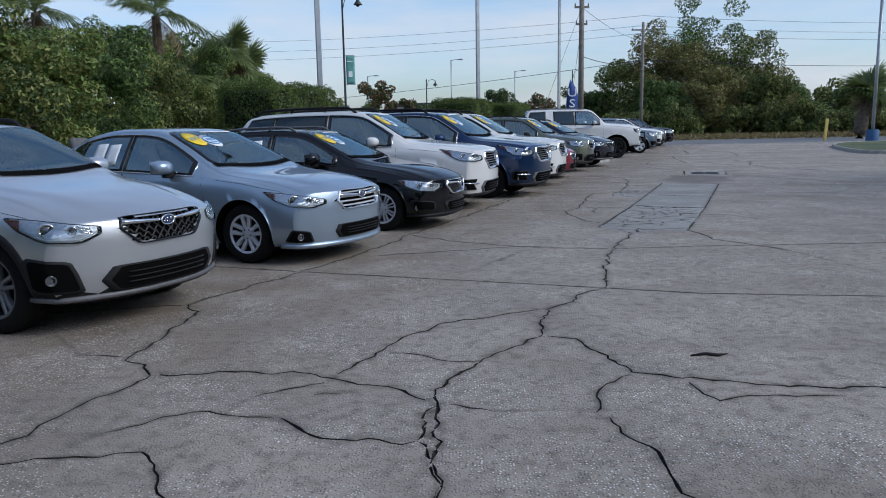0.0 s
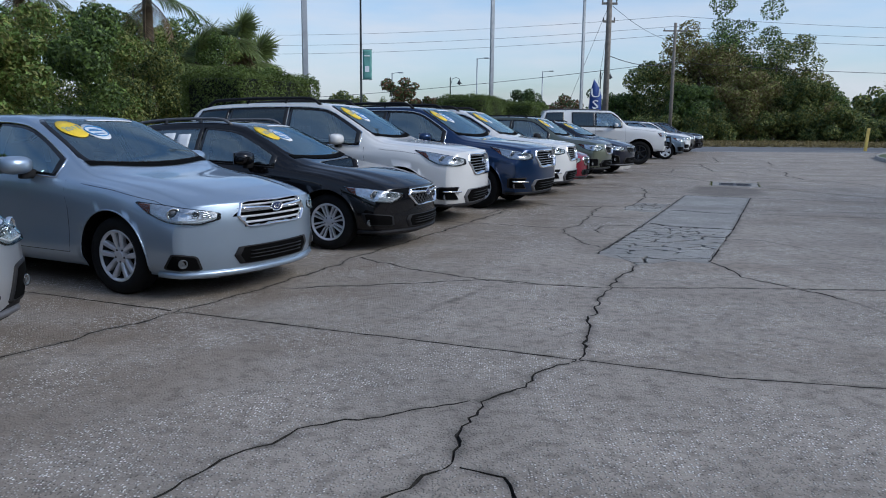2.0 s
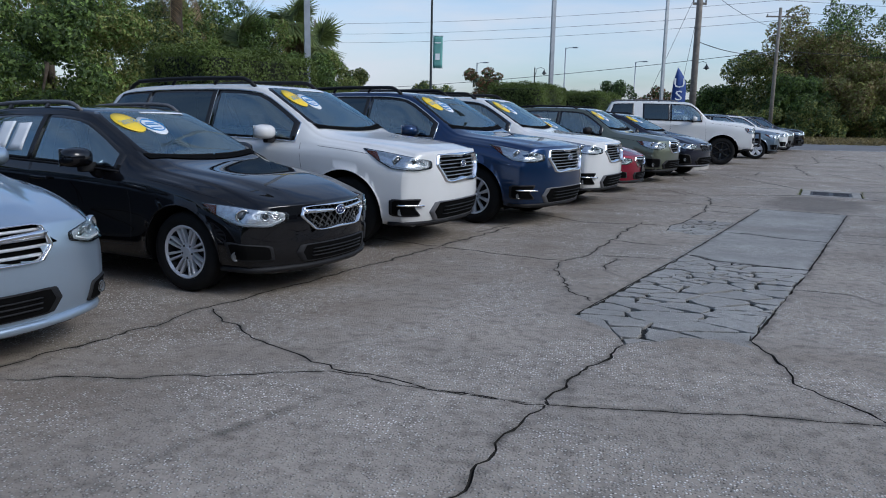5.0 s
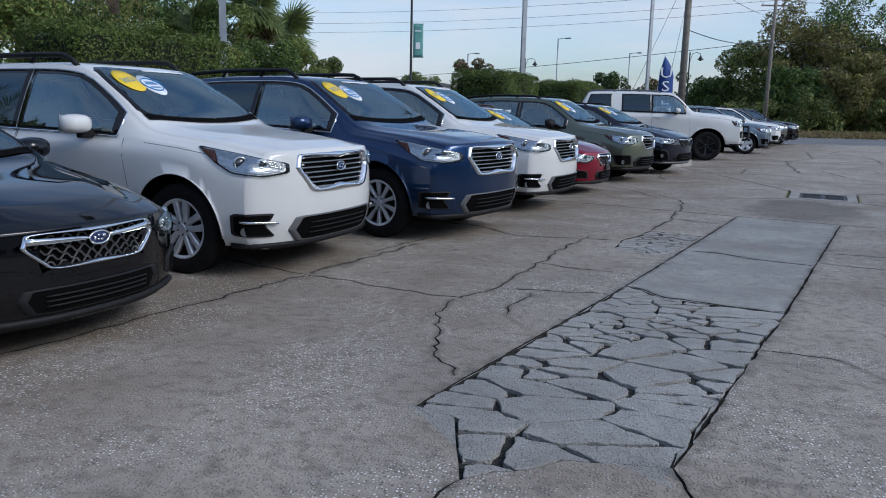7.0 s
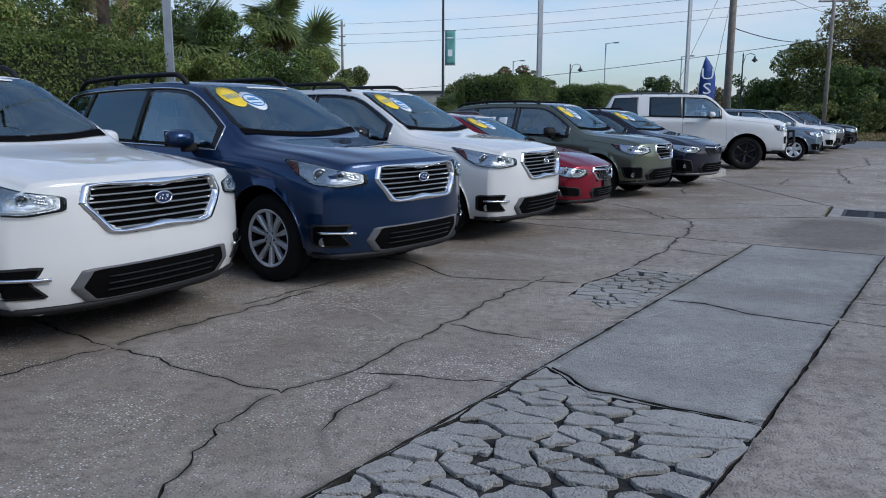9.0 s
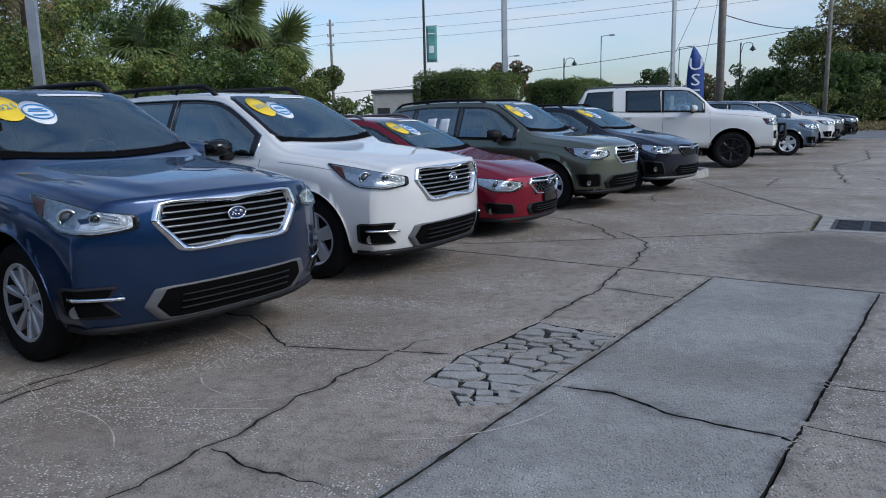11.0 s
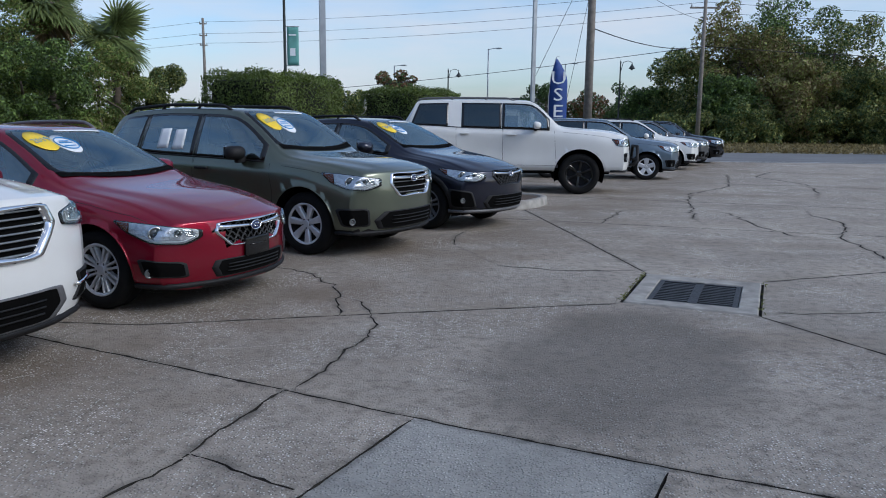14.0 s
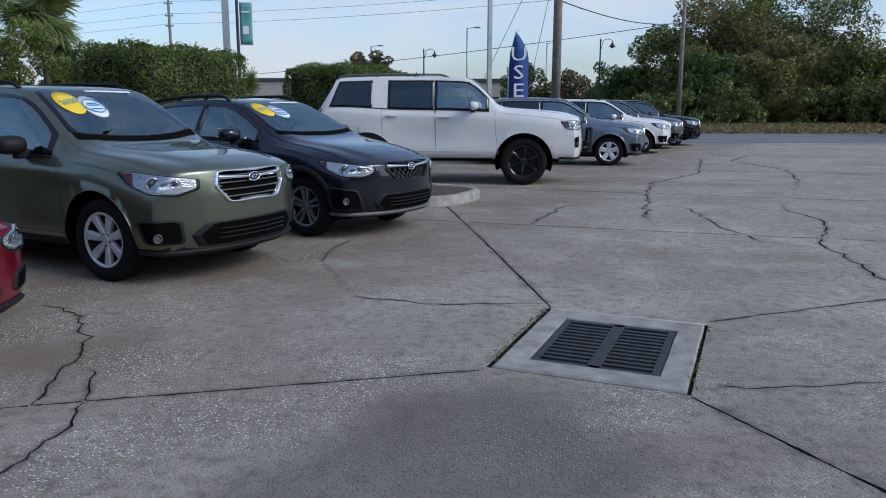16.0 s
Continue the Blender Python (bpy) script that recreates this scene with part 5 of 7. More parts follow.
def broken_patch(poly, count, seed, gap, mean=0.19):
    """Loose slabs in a broken-out hole: the bed, and each piece."""
    r = random.Random(seed)
    xs, ys = [p[0] for p in poly], [p[1] for p in poly]
    pts = []
    tries = 0
    while len(pts) < count and tries < 20000:
        tries += 1
        p = (r.uniform(min(xs), max(xs)), r.uniform(min(ys), max(ys)))
        need = max(0.09, mean + 1.9 * mean * noise.noise(Vector((p[0], p[1], seed)) * 1.9))
        if inside(poly, *p) and all(math.hypot((p[0] - q[0]) * 0.8, (p[1] - q[1]) * 1.25) > need for q in pts):
            pts.append(p)
    bedv = [(x, y, -0.022) for x, y in poly] + [(x, y, 0.0) for x, y in poly]
    n = len(poly)
    bedf = [tuple(range(n))] + [(i, (i + 1) % n, n + (i + 1) % n, n + i) for i in range(n)]
    bed = mesh_of("crack_bed", bedv, bedf, M_GRIT, None, False)
    part("crack_bed", bed, PAVE, "dark grit between broken slabs")
    for p in pts:
        cell = list(poly)
        for q in pts:
            if q is not p:
                nx, ny = (q[0] - p[0]) * 0.64, (q[1] - p[1]) * 1.56
                mx, my = (p[0] + q[0]) / 2, (p[1] + q[1]) / 2
                cell = clip(cell, (nx, ny), nx * mx + ny * my)
                if len(cell) < 3:
                    break
        if len(cell) < 3:
            continue
        cx, cy = np.mean([a for a, _ in cell]), np.mean([b for _, b in cell])
        fine = resample(rounded(cell, 0.08), 0.07)
        if len(fine) < 4:
            continue
        g = gap * r.uniform(0.3, 1.5)
        vs = []
        tz = r.uniform(-0.004, 0.002)
        tx, ty = r.uniform(-0.012, 0.012), r.uniform(-0.012, 0.012)
        for ring, z in ((0.0, -0.036), (0.0, -0.003), (0.004, 0.0)):
            for a, b in fine:
                d = math.hypot(a - cx, b - cy) or 1
                j = g + ring + 0.034 * noise.noise(Vector((a, b, 5.0)) * 11)
                k = max(0.2, (d - j) / d)
                vs.append((cx + (a - cx) * k, cy + (b - cy) * k, z + (tz + tx * (a - cx) + ty * (b - cy) if z > -0.03 else 0)))
        m = len(fine)
        fs = [(k * m + i, k * m + (i + 1) % m, (k + 1) * m + (i + 1) % m, (k + 1) * m + i) for k in range(2) for i in range(m)] + [tuple(range(2 * m, 3 * m))]
        part("slab_piece", mesh_of("slab_piece", vs, fs, M_CHUNK, None, False), PAVE)


broken_patch(ROUGH[0], 84, 3, 0.018)
broken_patch(ROUGH[1], 50, 6, 0.017, 0.12)


def road_lines():
    for off, w in ((0.5, 0.14), (12.2, 0.14)):
        bm = bmesh.new()
        bmesh.ops.create_grid(bm, x_segments=60, y_segments=1, size=1)
        for v in bm.verts:
            x = v.co.x * 110
            v.co = (x, road_y(x, 0) + off + v.co.y * w / 2, 0.004)
        part("road_line", bm, SETTING["road"], "worn white edge line", M_LINE)


road_lines()


def tyre_scratches():
    """Pale scrape marks on the concrete where cars turn in."""
    r = random.Random(31)
    for k in range(16):
        x, y = r.uniform(1.6, 3.6), r.uniform(14.2, 19.6)
        a, bend, L = r.uniform(0, 6.28), r.uniform(-1.2, 1.2), r.uniform(0.5, 1.7)
        vs, fs = [], []
        n = 16
        for j in range(n + 1):
            w = 0.0045 * (0.3 + abs(noise.noise(Vector((k, j * 0.6, 0)))) * 2)
            vs += [(x - math.sin(a) * w, y + math.cos(a) * w, 0.003), (x + math.sin(a) * w, y - math.cos(a) * w, 0.003)]
            x, y, a = x + math.cos(a) * L / n, y + math.sin(a) * L / n, a + bend / n
        fs = [(2 * j, 2 * j + 1, 2 * j + 3, 2 * j + 2) for j in range(n)]
        part("scrape_mark", mesh_of("scrape_mark", vs, fs, M_SCRAPE, None, False), PAVE)


M_SCRAPE = material("pale_scrape", (0.50, 0.46, 0.40), 0.9, 0, 0, 0.3, 20)
tyre_scratches()


def storm_drain():
    d = new("storm_drain")
    d.matrix_world = dm
    tagged(d, "cast-iron storm drain grate in a concrete collar", "drain")
    o, i = (0.535, 0.675), (0.375, 0.47)
    cn = ((-1, -1), (1, -1), (1, 1), (-1, 1))
    vs, fs = [], []
    for (a, b), z in ((o, -0.3), (o, -0.004), ((o[0] - 0.012, o[1] - 0.012), 0.006), ((i[0] + 0.008, i[1] + 0.008), 0.002), (i, -0.006), (i, -0.3)):
        st = len(vs)
        for k in range(4):
            p, q = cn[k], cn[(k + 1) % 4]
            for t in range(8):
                x, y = p[0] + (q[0] - p[0]) * t / 8, p[1] + (q[1] - p[1]) * t / 8
                j = 0.008 * noise.noise(Vector((x * 3, y * 3, z * 9)))
                vs.append((x * a + j, y * b + j, z))
        if st:
            fs += [(st - 32 + k, st - 32 + (k + 1) % 32, st + (k + 1) % 32, st + k) for k in range(32)]
    part("collar", mesh_of("collar", vs, fs, M_CONCRETE_KERB, None, False), d, "pale chipped concrete collar")
    bm = bmesh.new()
    box(bm, -0.36, 0.36, -0.455, 0.455, -0.62, -0.60)
    part("pit", bm, d, "", M_WELL, False)
    bm = bmesh.new()
    for a in ((-0.62, -0.52, -0.76, 0.76), (0.52, 0.62, -0.76, 0.76), (-0.52, 0.52, -0.76, -0.66), (-0.52, 0.52, 0.66, 0.76)):
        box(bm, *a, -0.10, -0.024)
    part("joint_dirt", bm, d, "dark dirt in the joint", M_DIRT, False)
    fr = bmesh.new()
    for a in ((-0.37, -0.325, -0.465, 0.465), (0.325, 0.37, -0.465, 0.465), (-0.04, 0.04, -0.465, 0.465), (-0.325, 0.325, -0.465, -0.42), (-0.325, 0.325, 0.42, 0.465)):
        box(fr, a[0], a[1], a[2], a[3], -0.05, -0.004, 0.003)
    frame_ob = part("grate", fr, d, "dark cast-iron grate", M_IRON, False)
    one = bmesh.new()
    box(one, -0.1425, 0.1425, -0.017, 0.017, -0.045, -0.006, 0.003)
    me = bpy.data.meshes.new("grate_bar")
    one.to_mesh(me)
    one.free()
    me.materials.append(M_IRON)
    for side in (-0.1825, 0.1825):
        for k in range(11):
            b = part("grate_bar", me, frame_ob)
            b.location = (side, -0.355 + 0.071 * k, 0)


storm_drain()


def kerb(name, pts, label, width=0.16, height=0.15, closed=False):
    """A rounded concrete kerb along a line."""
    prof = [(-width / 2, -0.05), (-width / 2 + 0.012, height - 0.02), (-width / 2 + 0.035, height), (width / 2 - 0.035, height), (width / 2 - 0.008, height - 0.025), (width / 2 + 0.01, -0.05)]
    vs, fs = [], []
    n, m = len(pts), len(prof)
    for k, p in enumerate(pts):
        a = pts[(k - 1) % n] if closed or k else p
        b = pts[(k + 1) % n] if closed or k < n - 1 else p
        d = Vector((b[0] - a[0], b[1] - a[1])).normalized()
        for o, z in prof:
            vs.append((p[0] - d.y * o, p[1] + d.x * o, z))
    for k in range(n if closed else n - 1):
        for j in range(m - 1):
            fs.append((k * m + j, k * m + j + 1, ((k + 1) % n) * m + j + 1, ((k + 1) % n) * m + j))
    return tagged(part(name, mesh_of(name, vs, fs, M_CONCRETE_KERB)), label, "kerb", kind="structure")


M_MULCH = material("mulch", (0.075, 0.055, 0.04), 0.95, 0, 0, 0.5, 25, 1.0, 35)


def island(pts, label):
    kerb("kerb", pts, label, closed=True)
    n = len(pts)
    c = Vector((sum(p[0] for p in pts) / n, sum(p[1] for p in pts) / n))
    vs = [(c.x, c.y, 0.2)] + [(c.x + (p[0] - c.x) * f, c.y + (p[1] - c.y) * f, z) for f, z in ((0.5, 0.18), (0.97, 0.12)) for p in pts]
    fs = [(0, 1 + i, 1 + (i + 1) % n) for i in range(n)] + [(1 + i, 1 + n + i, 1 + n + (i + 1) % n, 1 + (i + 1) % n) for i in range(n)]
    return mesh_of("bed", vs, fs, M_MULCH)


def rounded_loop(poly, r_amount=0.25):
    return resample(rounded(poly, r_amount), 0.3)


# narrow kerbed island between the parked cars
isl = [tuple(row(s, q)[:2]) for s, q in ((28.15, -8.6), (28.15, -4.75), (28.6, -4.3), (29.6, -4.3), (30.05, -4.75), (30.05, -8.6))]
tagged(part("planting_bed", island(rounded_loop(isl, 0.2), "weathered concrete kerb round a mulch island")), "brown mulch bed inside a kerb", "bed", kind="structure")
# kerb along the planting bed behind the cars
kerb("kerb", [tuple(row(-30 + 2 * k, EDGE - 0.1)[:2]) for k in range(39)], "concrete kerb along the hedge bed")
bedo = bmesh.new()
bmesh.ops.create_grid(bedo, x_segments=8, y_segments=60, size=1)
for v in bedo.verts:
    p = row(10 + v.co.y * 38, EDGE - 1.9 + v.co.x * 1.7)
    v.co = (p.x, p.y, 0.10 + 0.03 * noise.noise(Vector((p.x, p.y, 0))))
tagged(part("planting_bed", bedo, None, "", M_MULCH), "dark mulch bed under the hedges", "bed", kind="structure")
# grass island by the street
far = [(17.4, 31.4), (30, 31.0), (44, 34.5), (44, 47.0), (30, 45.2), (22.2, 44.6), (19.2, 39.6), (17.1, 33.0)]
kerb("kerb", rounded_loop(far, 0.2), "pale concrete kerb round a grass island", closed=True)
gl = rounded_loop(far, 0.2)
M_LAWN = material("green_grass", (0.075, 0.095, 0.035), 0.95, 0, 0, 0.35, 0.6, 0.8, 20)
tagged(part("lawn", mesh_of("lawn", [(x, y, 0.125) for x, y in gl], [tuple(range(len(gl)))], M_LAWN, None, False)), "short green grass on the street island", "grass", kind="structure")


# ---- planting ----
def leaf_material(name, colour, var=0.35):
    m = material(name, colour, 0.55, 0, 0, 0.25, 1.2, spec=0.35, island=var)
    n, l = m.node_tree.nodes, m.node_tree.links
    b = n["Principled BSDF"]
    tl, mx = n.new("ShaderNodeBsdfTranslucent"), n.new("ShaderNodeMixShader")
    l.new(b.inputs["Base Color"].links[0].from_socket, tl.inputs["Color"])
    mx.inputs["Fac"].default_value = 0.32
    l.new(b.outputs["BSDF"], mx.inputs[1])
    l.new(tl.outputs["BSDF"], mx.inputs[2])
    l.new(mx.outputs["Shader"], n["Material Output"].inputs["Surface"])
    return m


M_HEDGE = leaf_material("hedge_leaf", (0.115, 0.155, 0.034))
M_LEAF = leaf_material("broad_leaf", (0.145, 0.215, 0.05), 0.5)
M_LEAF2 = leaf_material("olive_leaf", (0.21, 0.225, 0.062), 0.5)
M_LEAF3 = leaf_material("dark_leaf", (0.072, 0.112, 0.036), 0.5)
M_LEAF4 = leaf_material("dry_leaf", (0.20, 0.16, 0.07), 0.45)
M_RUST = leaf_material("rust_leaf", (0.17, 0.09, 0.045), 0.4)
M_PALM = leaf_material("palm_leaf", (0.15, 0.19, 0.06), 0.35)
M_DEAD = leaf_material("dead_frond", (0.19, 0.135, 0.075), 0.3)
M_BARK = material("bark", (0.10, 0.08, 0.06), 0.95, 0, 0, 0.4, 6, 0.8, 18)
# near-black: the shade between hedge leaves is put into this colour
M_HEDGE_SHADE = material("hedge_inner_shade", (0.014, 0.018, 0.008), 0.95)


def leaf_mesh(name, pts, nrm, size, mat, seed, aspect=0.5):
    """Many small folded leaves, each a pair of triangles round its own midrib."""
    g = np.random.default_rng(seed)
    n = len(pts)
    up = g.normal(size=(n, 3))
    nrm = nrm + 0.75 * g.normal(size=(n, 3))
    nrm /= np.linalg.norm(nrm, axis=1)[:, None] + 1e-9
    a = np.cross(nrm, up)
    a /= np.linalg.norm(a, axis=1)[:, None] + 1e-9
    b = np.cross(nrm, a)
    s = size * g.uniform(0.6, 1.4, size=(n, 1))
    v = np.stack([pts - a * s, pts + b * s * aspect + nrm * s * 0.18, pts + a * s, pts - b * s * aspect + nrm * s * 0.18], axis=1).reshape(-1, 3)
    me = bpy.data.meshes.new(name)
    me.vertices.add(4 * n)
    me.vertices.foreach_set("co", v.astype(np.float32).ravel())
    me.loops.add(6 * n)
    me.polygons.add(2 * n)
    k = np.arange(n)[:, None] * 4
    me.loops.foreach_set("vertex_index", (k + np.array([[0, 1, 2, 0, 2, 3]])).ravel().astype(np.int32))
    me.polygons.foreach_set("loop_start", (np.arange(2 * n) * 3).astype(np.int32))
    me.materials.append(mat)
    me.update(calc_edges=True)
    return me


def blob_points(blobs, count, seed, hollow=0.68):
    """Points in the outer part of a set of uneven balls (x, y, z, rx, ry, rz)."""
    g = np.random.default_rng(seed)
    w = np.array([b[3] * b[4] + b[4] * b[5] + b[3] * b[5] for b in blobs])
    pick = g.choice(len(blobs), size=count, p=w / w.sum())
    d = g.normal(size=(count, 3))
    d /= np.linalg.norm(d, axis=1)[:, None]
    r = hollow + (1 - hollow) * g.random((count, 1)) ** 0.6
    r *= 1 + 0.16 * np.sin(d[:, :1] * 7 + pick[:, None]) * np.cos(d[:, 2:3] * 6 + pick[:, None] * 2)
    B = np.array(blobs)[pick]
    return B[:, :3] + d * r * B[:, 3:6], d


def hedge(s0, s1, q0, q1, z1, seed):
    """A clipped box hedge: leaves all over a near-black box that stands for its shaded inside."""
    h = new("hedge")
    tagged(h, "clipped dense green box hedge behind parked cars", "hedge", "clipped hedges")
    h.matrix_world = pose(0, 0, 0, 0, 0, TURN)
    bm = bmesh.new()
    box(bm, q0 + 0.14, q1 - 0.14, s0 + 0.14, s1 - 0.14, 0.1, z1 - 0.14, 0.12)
    part("shade_core", bm, h, "", M_HEDGE_SHADE)
    g = np.random.default_rng(seed)
    n = 42000
    dims = np.array([q1 - q0, s1 - s0, z1 - 0.15])
    areas = np.array([dims[1] * dims[2]] * 2 + [dims[0] * dims[2]] * 2 + [dims[0] * dims[1]])
    face = g.choice(5, size=n, p=areas / areas.sum())
    u = g.random((n, 3))
    nr = np.zeros((n, 3))
    for k, (ax, val) in enumerate(((0, 0), (0, 1), (1, 0), (1, 1), (2, 1))):
        sel = face == k
        u[sel, ax] = val
        nr[sel, ax] = 1 if val else -1
    c = np.abs(u - 0.5) * 2
    p = np.array([q0, s0, 0.15]) + u * dims
    lump = 0.05 * np.sin(p[:, 1:2] * 5.1 + p[:, 2:3] * 3) + 0.04 * np.sin(p[:, 0:1] * 7 + p[:, 2:3] * 6.5 + 1)
    p = p + nr * (lump + g.normal(0, 0.035, (n, 1)) - 0.04)
    e = (np.sort(c, axis=1)[:, 1:2] > 0.9) * (np.sort(c, axis=1)[:, 1:2] - 0.9)
    p = p - (u - 0.5) * e * 1.2
    p[:, 2] = np.maximum(p[:, 2], 0.12)
    ob = part("foliage", leaf_mesh("foliage", p, nr, 0.024, M_HEDGE, seed), h)
    tagged(ob, kind="stuff")


HZ = 2.42
hedge(14.6, 17.3, -10.6, -8.95, HZ, 1)
hedge(27.2, 29.6, -10.6, -8.85, HZ - 0.02, 2)
hedge(32.7, 35.4, -10.6, -8.85, HZ - 0.08, 3)


def tree(name, x, y, blobs, mats, count, size, seed, label, trunk_r=0.16, group="", z0=0.0, limbs=6):
    """Trunk, limbs and an uneven crown of leaf clumps."""
    t = new(name)
    t.matrix_world = pose(x, y, z0)
    tagged(t, label, "tree" if name == "tree" else "shrub", group)
    r = random.Random(seed)
    top = max(b[2] for b in blobs)
    pts = [(0.15 * math.sin(k * 1.3 + seed), 0.15 * math.cos(k * 1.7 + seed) - 0.15 * math.cos(seed), top * 0.75 * k / 6 - 0.1) for k in range(7)]
    v, f = tube(pts, [trunk_r * (1.25 - 0.16 * k) for k in range(7)], 9)
    part("trunk", mesh_of("trunk", v, f, M_BARK), t)
    for b in sorted(blobs, key=lambda b: -b[3] * b[5])[:limbs]:
        base = Vector(pts[r.randint(2, 5)])
        tip = Vector(b[:3])
        mid = (base + tip) / 2 + Vector((0, 0, 0.15 * (tip - base).length))
        bits = [tube([base, mid, tip], [trunk_r * 0.5, trunk_r * 0.32, trunk_r * 0.12], 7)]
        for k in range(4):
            e = tip + Vector((r.uniform(-1, 1) * b[3], r.uniform(-1, 1) * b[4], r.uniform(0, 1) * b[5])) * 0.8
            bits.append(tube([mid.lerp(tip, 0.4 + 0.15 * k), e], [trunk_r * 0.16, trunk_r * 0.05], 5))
        v, f = join(*bits)
        part("limb", mesh_of("limb", v, f, M_BARK), t)
    for k, mt in enumerate(mats):
        p, d = blob_points(blobs, count // len(mats), seed * 7 + k)
        p[:, 2] = np.maximum(p[:, 2], 0.1)
        ob = part("crown", leaf_mesh("crown", p, d + np.array([0, 0, 0.3]), size, mt, seed * 11 + k), t)
        tagged(ob, kind="stuff")
    return t


def shrub_blobs(r, w, h, n, split=0.45):
    out = []
    for k in range(n):
        a, d = r.uniform(0, 6.28), r.uniform(0, 1) ** 0.5 * w * 0.75
        z = r.uniform(0.12, 0.86) * h
        s = r.uniform(0.25, 0.45) * w * (1.05 - 0.35 * z / h) * min(1.0, (15 / n) ** split)
        out.append((d * math.cos(a), d * math.sin(a), z, s, s, s * r.uniform(0.7, 1.0)))
    return out


def tree_belt():
    """The wild belt of trees and shrubs behind the hedges."""
    r = random.Random(11)
    spots = [(-8.6, 5.0, 3.6, 2.3), (-8.4, 9.2, 3.9, 2.4), (-8.2, 12.6, 4.2, 2.3), (-8.4, 15.8, 4.0, 2.2), (-9.2, 19.0, 4.4, 2.4), (-10.6, 22.6, 4.9, 2.6),
             (-10.2, 26.4, 5.2, 2.6), (-11.6, 30.2, 5.8, 2.7), (-11.6, 34.4, 6.3, 2.8), (-12.6, 38.6, 6.4, 2.8), (-13.4, 42.8, 6.2, 2.7), (-13.0, 7.0, 5.0, 2.8), (-14.5, 16.0, 5.4, 3.0),
             (-16.5, 26.0, 6.2, 3.0), (-17.0, 36.0, 7.2, 3.2), (-8.9, 29.6, 3.5, 2.1), (-10.4, 37.6, 4.3, 2.3), (-10.8, 42.6, 4.6, 2.4), (-11.4, 47.6, 4.2, 2.2)]
    for k, (x, y, h, w) in enumerate(spots):
        mats = [(M_LEAF, M_LEAF3), (M_LEAF2, M_LEAF), (M_LEAF3, M_LEAF2), (M_LEAF, M_LEAF2)][k % 4]
        tree("tree", x, y, shrub_blobs(r, w, h, 42), mats, 30000, 0.052, 20 + k, "dense wild shrubby tree with mixed green leaves", 0.10, "wild tree belt", 0.0, 3)


tree_belt()


def fan_frond(r, stem, rad, droop, blades=15):
    """One fan leaf: a stalk and folded blades that hang at their tips."""
    vs, fs = [], []
    pts = [Vector((stem * k / 4, 0, -droop * 0.45 * stem * (k / 4) ** 2)) for k in range(5)]
    v, f = tube(pts, [0.018, 0.016, 0.014, 0.012, 0.008], 4)
    vs, fs = list(v), list(f)
    c = pts[-1]
    for k in range(blades):
        a = (k / (blades - 1) - 0.5) * 4.3
        R = rad * (0.75 + 0.25 * math.cos(a * 0.7)) * r.uniform(0.85, 1.1)
        d, s = Vector((math.cos(a), math.sin(a), 0)), Vector((-math.sin(a), math.cos(a), 0))
        w = 0.042 * rad
        o = len(vs)
        for t, ww, z in ((0.05, 0.5, 0), (0.5, 1.0, -0.03 - droop * 0.10), (1.0, 0.08, -0.14 - droop * 0.45)):
            p = c + d * R * t + Vector((0, 0, z * R))
            vs += [p - s * w * ww, p + s * w * ww + Vector((0, 0, 0.012))]
        fs += [(o, o + 1, o + 3, o + 2), (o + 2, o + 3, o + 5, o + 4)]
    return vs, fs


def feather_frond(r, length):
    """One long arching leaf with leaflets on both sides."""
    bits = []
    pts = [Vector((length * t, 0, length * (0.42 * t - 0.62 * t * t))) for t in (k / 9 for k in range(10))]
    bits.append(tube(pts, [0.022 - 0.002 * k for k in range(10)], 4))
    vs, fs = [], []
    for k in range(34):
        t = 0.14 + 0.86 * k / 34
        i = min(8, int(t * 9))
        p = pts[i].lerp(pts[i + 1], t * 9 - i)
        ll = 0.50 * math.sin(math.pi * min(1, 0.15 + 0.85 * t)) + 0.12
        for sg in (-1, 1):
            o = len(vs)
            e = p + Vector((0.16 + 0.2 * t, sg * ll * 0.75, -ll * r.uniform(0.3, 0.75)))
            m = p.lerp(e, 0.5) + Vector((0, 0, 0.05))
            w = Vector((0.018, 0, 0))
            vs += [p - w * 0.5, p + w * 0.5, m - w, m + w, e]
            fs += [(o, o + 1, o + 3, o + 2), (o + 2, o + 3, o + 4)]
    bits.append((vs, fs))
    return join(*bits)


